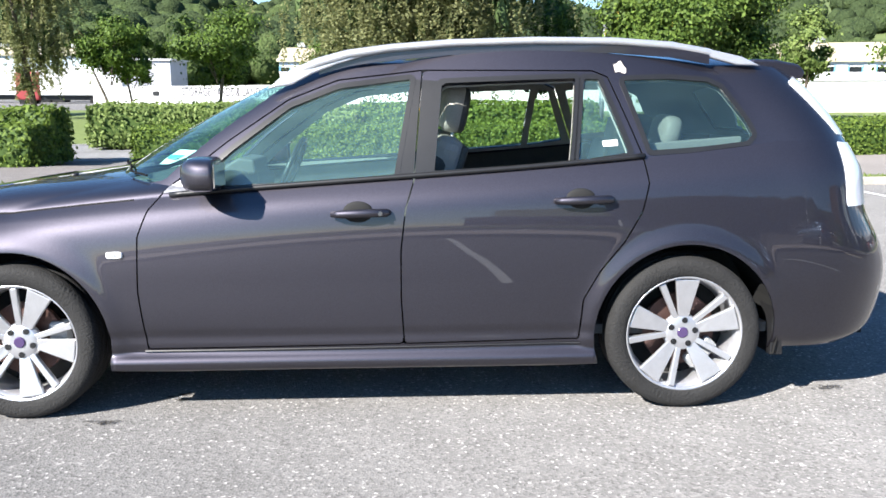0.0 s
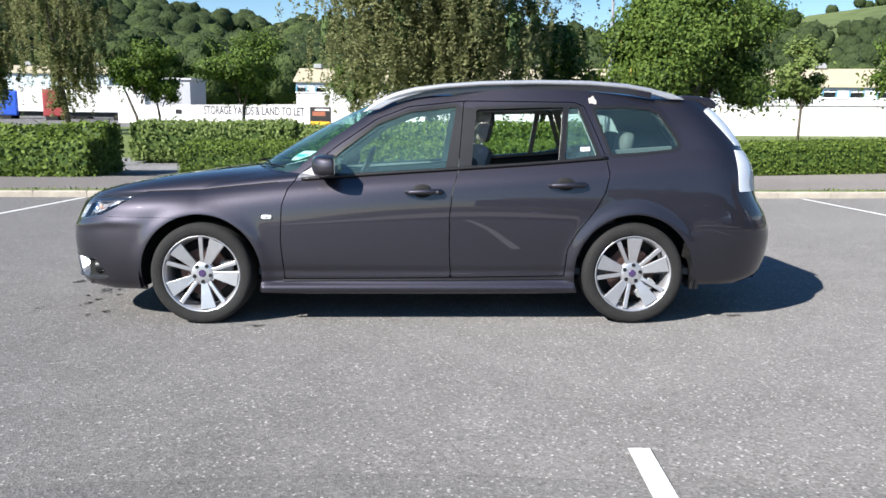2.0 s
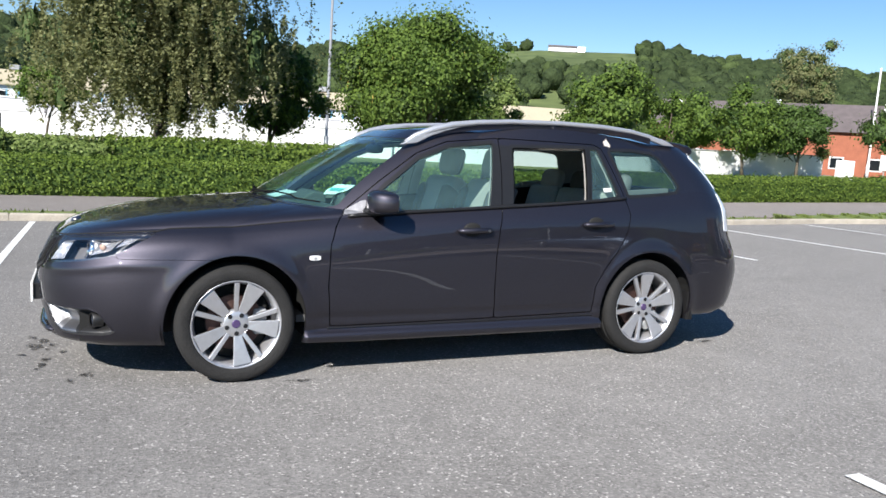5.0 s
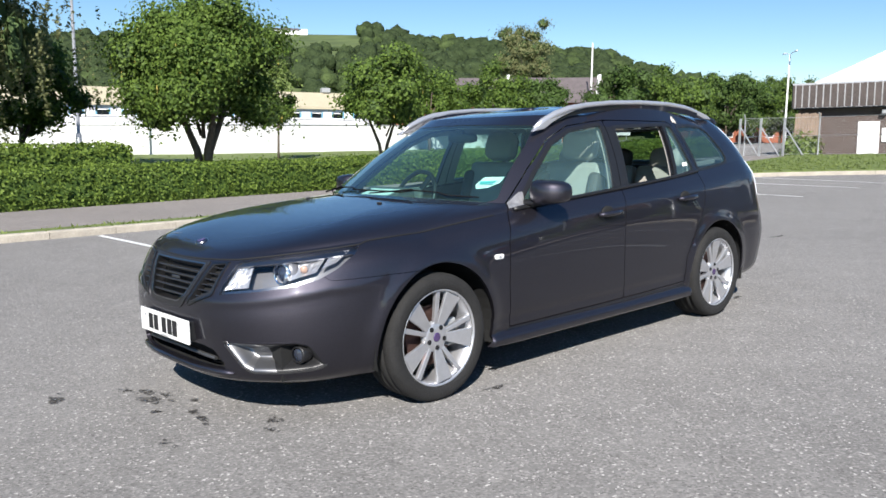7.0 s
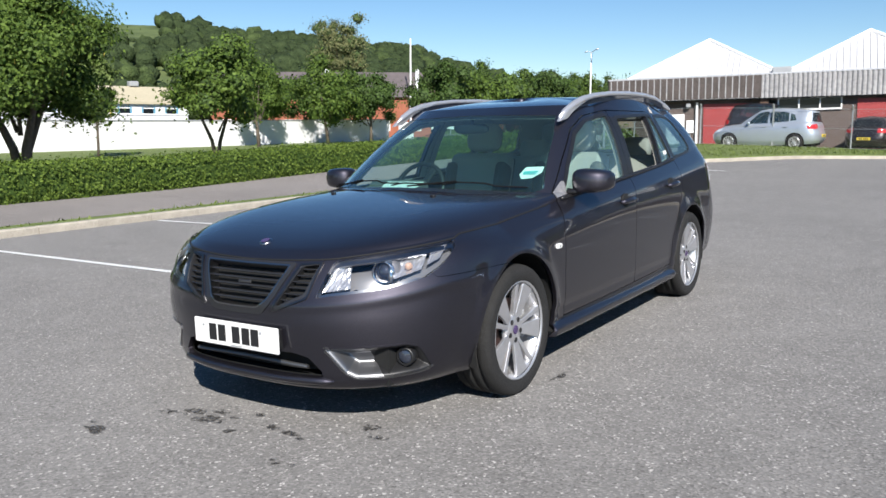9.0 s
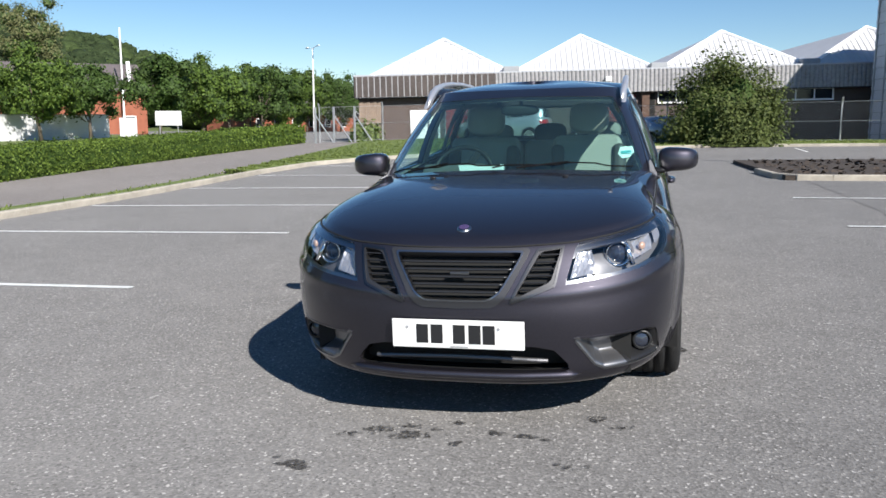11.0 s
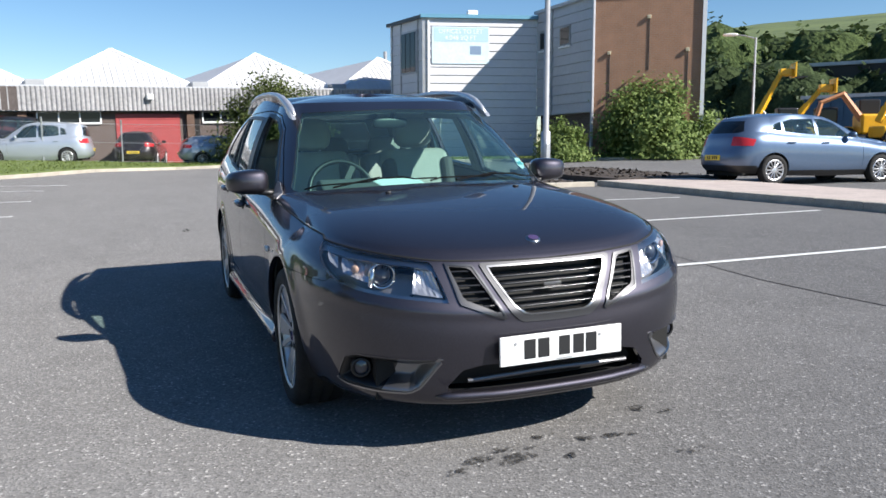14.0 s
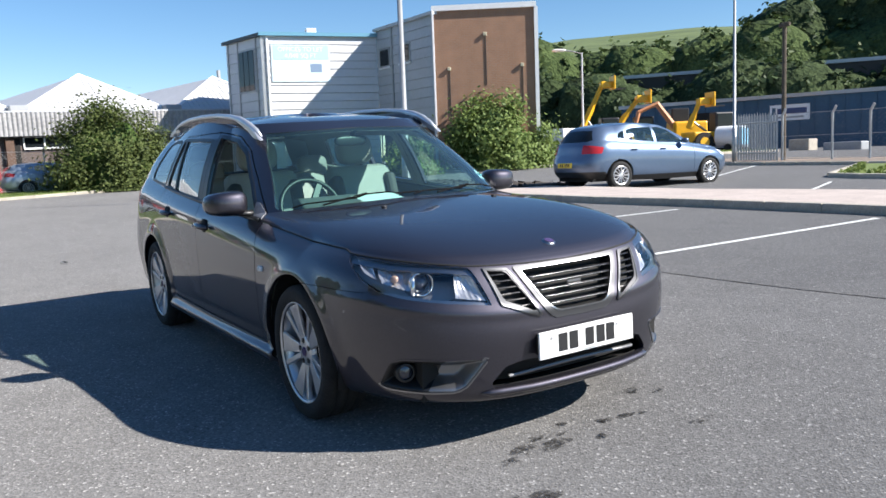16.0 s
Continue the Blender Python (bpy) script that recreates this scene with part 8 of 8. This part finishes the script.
lamp_post(13.2, -8.15, 8.5, 0.075, "tall galvanised lamp post in the planting bed")
lamp_post(8.6, 33.0, 9.5, 0.075, "tall grey lamp post behind the hedge")
lamp_post(60.3, 44.5, 9.5, 0.085, "tall pale lamp post behind the trees", None, M_WHITE)
lamp_post(77.6, 33.2, 9.0, 0.09, "white street lamp with two lanterns", (0.9, 0.9), M_WHITE, 2)
lamp_post(25.0, -25.0, 5.25, 0.06, "slender street lamp with a curved arm", (0.6, 0.68))
lamp_post(13.6, -21.6, 9.0, 0.052, "tall galvanised lamp post beside the yard")
tp = tagged(empty("timber_pole"), "dark timber utility pole beside the yard gate", "pole")
tp.location = (12.3, -22.5, gz(12.3, -22.5))
part("shaft", bm_cyl((0, 0, -0.1), (0, 0, 4.7), 0.085, 0.07, 10), M_BARK, tp)
part("cap", bm_box(-0.2, 0.2, -0.06, 0.06, 4.55, 4.68, 0.02), M_BARK, tp)
sg = tagged(empty("road_sign_board"), "white blank sign board on two posts", "sign")
sg.location = (45.7, 31, gz(45.7, 31) + 0.2)
part("panel", bm_box(-0.05, 0.05, -1.0, 1.0, 0.6, 1.6, 0.01), M_WHITE, sg)
for y in (-0.7, 0.7):
    part("post", bm_cyl((0.02, y, -0.1), (0.02, y, 1.6), 0.04, seg=8), M_STEEL, sg)
cn = tagged(empty("utility_cabinet"), "small white cabinet beside the wall end", "cabinet")
cn.location = (42.5, 32.0, gz(42, 32))
part("box", bm_box(-0.4, 0.4, -0.4, 0.4, 0, 1.3, 0.03), M_WHITE, cn)
part("plinth", bm_box(-0.45, 0.45, -0.45, 0.45, -0.1, 0.08, 0.01), M_GREY, cn)
bv = tagged(empty("blue_van"), "large blue and white van parked along the road", "van")
bv.location = (99, 45.2, gz(99, 45.2) + 0.1)
bv.rotation_euler = (0, 0, radians(115))
bv.scale = (1.55, 1.45, 1.6)
part("body", bm_box(-1.0, 1.6, -0.9, 0.9, 0.35, 2.0, 0.12, 3), M_BLUE, bv)
part("nose", bm_box(-1.9, -0.9, -0.85, 0.85, 0.35, 1.2, 0.12, 3), M_WHITE, bv)
part("windscreen", bm_box(-1.15, -0.98, -0.75, 0.75, 1.2, 1.8, 0.05), M_WINDOW, bv)
for wx in (-1.2, 1.0):
    for s in (-1, 1):
        part("wheel", bm_cyl((wx, s * 0.7, 0.33), (wx, s * 0.92, 0.33), 0.33, seg=20), M_TYRE, bv)

# yard: blue shed, loading machines
bs = tagged(empty("blue_shed", frame_between((42.9, -45.6), (3.0, -59.0), 0.95)), "long low blue-grey metal shed with a white sign", "building")
part("wall", bm_box(0, 41, 0, 12, -1, 3.6), M_BLUEGREY, bs)
part("roof_edge", bm_box(-0.2, 41.2, -0.2, 12, 3.6, 3.85), M_STEEL, bs)
for i in range(42):
    part("cladding_rib", bm_box(0.97 * i, 0.97 * i + 0.06, -0.05, 0, -0.5, 3.6), M_BLUEGREY, bs)
# black sheet on the wall, painted as a shaded doorway
part("opening_shade", bm_box(5.0, 7.6, -0.06, 0, -0.5, 2.9), M_DARK, bs)
sn = part("sign", bm_box(11.6, 14.3, -0.1, -0.04, 2.0, 3.1), M_WHITE, bs, "white sign board with dark bars")
part("sign_bar", bm_box(12.1, 14.1, -0.11, -0.1, 2.45, 2.85), mat("dark_blue_bar", (0.03, 0.06, 0.16), 0.5), sn)
part("sign_bar", bm_box(11.75, 12.0, -0.11, -0.1, 2.4, 2.9), M_BLUEGREY, sn)
part("sign_bar", bm_box(12.1, 13.9, -0.11, -0.1, 2.15, 2.28), M_GREY, sn)
up = tagged(empty("upper_shed", frame_between((52.5, -54.5), (20.0, -75.0), 5.5)), "dark shed with a thin pale roof edge half hidden by trees", "building")
part("wall", bm_box(0, 38, 0, 8, -5, 2.55), M_BLACK, up)
part("roof_edge", bm_box(-0.2, 38.2, -0.25, 8, 2.55, 2.85), M_ROOFWHITE, up)


def telehandler(x, y, ang, tilt, reach, label):
    th = tagged(empty("telehandler", Matrix.Translation((x, y, gz(x, y))) @ pose(0, 0, 0, 0, 0, ang)), label, "telehandler")
    part("chassis", bm_box(-1.9, 1.7, -0.9, 0.9, 0.6, 1.25, 0.1, 2), M_YELLOW, th)
    c = part("cab", bm_box(-0.5, 0.7, -0.95, -0.1, 1.2, 2.4, 0.08, 2), M_BLACK, th)
    part("cab_window", bm_box(-0.42, 0.62, -0.97, -0.9, 1.5, 2.3, 0.03), M_WINDOW, c)
    t = radians(tilt)
    b0 = Vector((-1.6, 0.35, 1.5))
    tip = b0 + Vector((math.cos(t), 0, math.sin(t))) * reach
    mid = b0 + (tip - b0) * 0.55
    bm = part("boom", bm_cyl(b0, mid, 0.23, 0.21, 4), M_YELLOW, th)
    part("boom_inner", bm_cyl(mid, tip, 0.165, 0.15, 4), M_YELLOW, bm)
    part("boom_head", bm_box(tip.x - 0.1, tip.x + 0.7, tip.y - 0.25, tip.y + 0.25, tip.z - 0.15, tip.z + 0.3, 0.05), M_YELLOW, bm)
    cr = part("carriage", bm_box(tip.x + 0.7, tip.x + 0.8, tip.y - 0.6, tip.y + 0.6, tip.z - 0.25, tip.z + 0.65, 0.02), M_YELLOW, bm)
    for s in (-0.4, 0.4):
        part("fork", bm_box(tip.x + 0.8, tip.x + 1.5, tip.y + s - 0.06, tip.y + s + 0.06, tip.z - 0.25, tip.z - 0.18), M_BLACK, cr)
    part("ram", bm_cyl((-0.3, 0.35, 1.2), b0 + (tip - b0) * 0.3, 0.07, seg=8), M_STEEL, bm)
    for wx in (-1.3, 1.2):
        for s in (-1, 1):
            w = part("wheel", bm_cyl((wx, s * 0.72, 0.6), (wx, s * 1.12, 0.6), 0.6, seg=22), M_TYRE, th)
            part("rim", bm_cyl((wx, s * 1.0, 0.6), (wx, s * 1.14, 0.6), 0.3, seg=18), M_YELLOW, w)


telehandler(35.35, -36.45, -118, 64, 3.4, "yellow telehandler with its boom raised")
telehandler(33.97, -38.2, -118, 52, 2.6, "yellow telehandler with its boom raised")
telehandler(28.9, -39.6, -112, 66, 1.7, "yellow telehandler with a lowered boom in the yard")
dg = tagged(empty("digger", Matrix.Translation((31.8, -40.2, gz(31, -40))) @ pose(0, 0, 0, 0, 0, 60)), "orange digger with a folded arm in the yard", "digger")
part("body", bm_box(-1.2, 1.0, -0.9, 0.9, 0.8, 2.0, 0.12, 2), M_YELLOW, dg)
part("cab", bm_box(-0.3, 0.9, -0.9, 0.0, 1.9, 2.9, 0.08), M_BLACK, dg)
part("arm", sweep([(0.8, 0.4, 1.6), (2.0, 0.4, 3.2), (3.2, 0.4, 2.7), (3.6, 0.4, 1.2)], [0.22, 0.2, 0.16, 0.12], 6), mat("faded_orange", (0.5, 0.22, 0.1), 0.6, var=0.2), dg)
part("track", bm_box(-1.4, 1.4, -1.1, 1.1, 0.0, 0.75, 0.2, 2), M_BLACK, dg)
tk = tagged(empty("water_bowser", Matrix.Translation((27.4, -39.2, gz(27, -39))) @ pose(0, 0, 0, 0, 0, 15) @ Matrix.Diagonal((0.62, 0.62, 0.66, 1))), "white tank trailer standing in the yard", "trailer")
part("tank", bm_cyl((-1.3, 0, 1.4), (1.3, 0, 1.4), 0.95, seg=24), M_WHITE, tk)
part("frame", bm_box(-1.5, 1.7, -0.7, 0.7, 0.35, 0.55), M_GREY, tk)
for s in (-1, 1):
    part("wheel", bm_cyl((0, s * 0.7, 0.35), (0, s * 0.95, 0.35), 0.35, seg=18), M_TYRE, tk)
part("side_panel", bm_box(-1.4, -0.9, -0.98, 0.98, 0.6, 2.1), mat("pale_blue", (0.2, 0.55, 0.8), 0.5), tk)
for k, (x, y, w_, d_, h_, mm) in enumerate(((40.5, -37, 2.4, 1.6, 1.9, M_WHITE), (21.5, -37.5, 1.2, 0.8, 0.6, M_KERB), (18.5, -36.5, 2.0, 0.7, 0.4, M_GREY), (15.0, -36.0, 1.6, 0.7, 0.5, M_STEEL), (10.5, -34.5, 0.5, 0.5, 1.6, M_WHITE), (12.4, -35.5, 1.8, 0.8, 0.5, M_KERB))):
    bx = tagged(part("yard_crate", bm_box(x - w_ / 2, x + w_ / 2, y - d_ / 2, y + d_ / 2, gz(x, y) - 0.1, gz(x, y) + h_, 0.05, 2), mm), "pale crate of goods standing in the yard", "crate", group="yard goods")

# ---- other parked cars ----
def hatch(paint, label, m, H=1.49, stretch=1.0, rear_cut=1.95, dark=None):
    """A small five-door car, nose to -x: skin lofted and cut like the estate's."""
    th = tagged(empty("parked_car", m), label, "car")
    xa, xb = -1.30, 1.35
    low = [ring(F, R, W, z, xa, xb, 2.7, 3.0) for F, R, W, z in (
        (-2.04, 2.06, (0.76, 0.80, 0.76), (0.20, 0.21, 0.19, 0.19, 0.22, 0.28)),
        (-2.14, 2.15, (0.85, 0.87, 0.845), (0.34, 0.36, 0.34, 0.34, 0.36, 0.40)),
        (-2.17, 2.17, (0.885, 0.893, 0.875), (0.50, 0.54, 0.54, 0.56, 0.58, 0.58)),
        (-2.11, 2.10, (0.875, 0.89, 0.87), (0.64, 0.70, 0.74, 0.78, 0.82, 0.78)),
        (-2.02, 2.06, (0.83, 0.86, 0.83), (0.72, 0.80, 0.85, 0.92, 0.97, 0.95)),
        (-1.92, 2.00, (0.75, 0.80, 0.76), (0.77, 0.87, 0.94, 1.02, 1.08, 1.06)))]
    wc = np.polyfit([xa, (xa + xb) / 2, xb], (0.75, 0.80, 0.76), 2)
    zc = np.polyfit([xa, xa + (xb - xa) * 0.2, xa + (xb - xa) * 0.8, xb], (0.87, 0.94, 1.02, 1.08), 3)
    xg = -0.55
    g0 = ring(-1.12, 2.00, [np.polyval(wc, xg + (xb - xg) * q) for q in (0, 0.5, 1)], (1.0, *[np.polyval(zc, xg + (xb - xg) * q) for q in (0, 0.2, 0.8, 1)], 1.06), xg, xb, 2.3, 3.0)
    k = (H - 0.06) / 1.43
    g1 = ring(-0.22, rear_cut - 0.22, (0.56, 0.60, 0.54), (1.40 * k, 1.40 * k, 1.43 * k, 1.41 * k, 1.39 * k, 1.37 * k), 0.25, 1.25, 3.6, 3.6)
    Pl = loft(low, 40)
    ke = int(np.argmin(np.abs(low[5][:, 0] - xg) + (low[5][:, 1] < 0.3) * 9))
    ha, hb = resample(low[5][:ke + 1], 60), resample(g0[:NF], 60)
    vs = np.linspace(0, 1, 30)[:, None, None]
    Ph = ha + (hb - ha) * vs
    Ph[..., 2] += 0.045 * np.sin(math.pi * vs[..., 0] ** 0.6) * np.clip(np.linalg.norm(hb - ha, axis=1), 0, 1)
    vv = np.linspace(0, 1, 28)[:, None]
    out = np.cross(np.gradient(g0, axis=0), g1 - g0)
    out /= np.linalg.norm(out, axis=1)[:, None]
    out *= np.sign(out[100, 1])
    Pg = g0 + (g1 - g0) * vv[..., None] + out * (0.09 * vv * (1 - vv))[..., None]
    sp = np.stack([np.clip(g1[:, 0], 0.3, 1.2), 0 * g1[:, 0], H - 0.03 * (g1[:, 0] - 0.6) ** 2], 1)
    sv = np.linspace(0, 1, 14)[:, None, None]
    Pr = g1 + (sp - g1) * sv
    Pr[..., 2] = g1[:, 2] + (sp[:, 2] - g1[:, 2]) * (1 - (1 - sv[..., 0]) ** 2.4)
    S = np.concatenate([soup(Pl, 0), soup(Ph, 1), soup(Pg, 2), soup(Pr, 3)])
    arc = lambda cx: (lambda A: np.where(A[:, 7] == 0, np.hypot(A[:, 0] - cx, A[:, 2] - 0.31) - 0.355, 1.0))
    for cx in (-1.30, 1.30):
        _, S = cut(S, arc(cx))
    ws, S = cut(S, in_yz([(-0.5, 1.37 * k), (0.50, 1.34 * k), (0.68, 1.0), (0.5, 0.92), (-0.5, 0.92)]))
    g = sdf([(-0.5, 1.33 * k), (0.46, 1.31 * k), (0.60, 1.10), (0.5, 1.06), (-0.5, 1.04)])
    rw, S = cut(S, lambda A: np.where((A[:, 7] == 2) & (A[:, 0] > 1.3), g(A[:, [1, 2]]), 1.0))
    sides = []
    for poly in ([(-0.60, 0.985), (-0.20, 1.29 * k), (0.05, 1.355 * k), (0.22, 1.36 * k), (0.22, 1.02)], [(0.30, 1.03), (0.30, 1.36 * k), (0.80, 1.35 * k), (1.00, 1.30 * k), (1.02, 1.09)], [(1.08, 1.11), (1.07, 1.29 * k), (1.22, 1.24 * k), (1.30, 1.13)]):
        w, S = cut(S, in_xz(poly, 0.004, (2,)))
        sides.append(w)
    tl, S = cut(S, lambda A: np.where(A[:, 7] == 0, np.maximum(np.maximum(1.72 - A[:, 0] + 0.5 * (0.9 - A[:, 2]), 0.47 - A[:, 1]), np.maximum(0.80 - A[:, 2], A[:, 2] - 0.99 - 0.2 * (A[:, 0] - 2.0))), 1.0))
    hl, S = cut(S, in_wz([(0.45, 0.60), (0.55, 0.74), (0.98, 0.80), (1.0, 0.70), (0.7, 0.60)], 0.01))
    bp, S = cut(S, lambda A: np.where(A[:, 7] == 0, A[:, 2] - 0.30 - 0.10 * np.clip((A[:, 0] - 1.6) / 0.1, 0, 1), 1.0))
    for x0 in (-0.82, 0.26, 1.02):       # shut lines
        gap, S = cut(S, lambda A: np.where((A[:, 7] == 0) & (A[:, 2] > 0.36), np.abs(A[:, 0] - x0 + (0.25 * np.clip(0.7 - A[:, 2], 0, 1) if x0 > 1 else 0)) - 0.004, 1.0))
    shell("body", S, paint, th, sides=BOTH, flange=0.015)
    shell("lower_bumper", bp, paint if dark is None else dark, th, sides=BOTH)
    shell("windscreen", ws, M_DARKGLASS, th, sides=BOTH, flange=0, offset=-0.003)
    shell("rear_window", rw, M_WINDOW, th, sides=BOTH, flange=0, offset=-0.003)
    for s in BOTH:
        for w in sides:
            shell("side_window", w, M_DARKGLASS, th, sides=(s,), flange=0, offset=-0.004)
        shell("tail_lamp", tl, M_REDLENS, th, sides=(s,), offset=0.006)
        shell("headlight", hl, M_CLEARLAMP, th, sides=(s,), offset=0.003)
        mb = blob(0.06, 0.10, 0.06, 0.7, 16)
        mb.transform(Matrix.Translation((-0.50, s * 0.92, 1.03)))
        part("door_mirror", mb, paint, th, smooth=True)
        for x0 in (0.10, 0.92):
            part("door_handle", bm_box(x0 - 0.09, x0 + 0.09, min(s * 0.87, s * 0.905), max(s * 0.87, s * 0.905), 0.86, 0.885, 0.008), paint, th)
        for wx in (-1.30, 1.30):
            w = part("wheel", lathe([(0.0, -0.06), (0.05, -0.065), (0.20, -0.075), (0.205, -0.09), (0.215, -0.085)], 36), M_DARK, th)
            w.location = (wx, s * 0.79, 0.305)
            if s > 0:
                w.rotation_euler = (0, 0, math.pi)
            part("tyre", lathe([(0.21, -0.09), (0.25, -0.105), (0.29, -0.10), (0.308, -0.075), (0.308, 0.075), (0.29, 0.1), (0.2, 0.09)], 48), M_TYRE, w, smooth=True)
            part("trim_ring", lathe([(0.185, -0.088), (0.205, -0.098), (0.218, -0.09)], 36), M_ALLOY, w)
            for j in range(12):
                a = 2 * math.pi * j / 12
                part("trim_spoke", bm_cyl((0.04 * math.cos(a), -0.085, 0.04 * math.sin(a)), (0.195 * math.cos(a), -0.09, 0.195 * math.sin(a)), 0.013, 0.02, 5), M_ALLOY, w)
            part("hub", lathe([(0.0, -0.096), (0.05, -0.092), (0.06, -0.07)], 20), M_ALLOY, w)
    part("underbody", bm_box(-1.85, 1.9, -0.62, 0.62, 0.18, 0.55), M_DARK, th)
    part("cabin_block", bm_box(-0.7, 1.2, -0.68, 0.68, 0.3, 0.80), M_TRIM, th)
    for y in (-0.36, 0.36):
        part("seat_back", bm_box(0.18, 0.34, y - 0.22, y + 0.22, 0.7, 1.12, 0.05, 2), M_TRIM, th)
        part("headrest", bm_box(0.26, 0.36, y - 0.12, y + 0.12, 1.12, 1.28, 0.04, 2), M_TRIM, th)
    pb = part("rear_plate", bm_box(2.155, 2.185, -0.26, 0.26, 0.50, 0.61, 0.004), mat("yellow_plate", (0.75, 0.55, 0.05), 0.4), th, "yellow rear plate with black bars")
    for yc in (-0.15, -0.08, 0.03, 0.1, 0.17):
        part("plate_bar", bm_box(2.184, 2.187, yc - 0.02, yc + 0.02, 0.52, 0.59), M_INK, pb)
    return th


def car_paint(name, c, metal=0.5):
    p = mat(name, c, 0.35, metal, 0.5, var=0.05, scale=20, coat=1.0)
    return p


def ground_pose(x, y, ang, dz=0.0):
    return Matrix.Translation((x, y, gz(x, y) + dz)) @ pose(0, 0, 0, math.degrees(math.atan(0.02)) * 0, 0, ang)


P_BLUE = car_paint("steel_blue_paint", (0.10, 0.145, 0.225))
hatch(P_BLUE, "steel blue hatchback parked behind the median", ground_pose(9.75, -13.0, 85) @ Matrix.Diagonal((1.09, 1.04, 1.06, 1)), dark=M_BLACK)
P_SILVER = car_paint("silver_blue_paint", (0.42, 0.46, 0.52))
hatch(P_SILVER, "silver family car parked behind the fence", ground_pose(33.4, 5.45, 264, -0.05) @ Matrix.Diagonal((1.08, 1.02, 1.12, 1)), 1.60, rear_cut=2.10)
hatch(car_paint("dark_people_carrier_paint", (0.03, 0.03, 0.035)), "dark family car behind the silver one", ground_pose(35.6, 5.7, 84, 0.0) @ Matrix.Diagonal((1.02, 1.02, 1.28, 1)), 1.60, rear_cut=2.05)
hatch(car_paint("black_red_paint", (0.02, 0.015, 0.016)), "black car parked at the red shutter", ground_pose(35.0, 1.2, 170, 0.0), 1.5)
hatch(car_paint("pale_blue_paint", (0.32, 0.38, 0.46)), "grey-blue saloon parked behind the fence", ground_pose(33.6, -2.6, 95, -0.05) @ Matrix.Diagonal((1.05, 1.0, 0.95, 1)), 1.42)
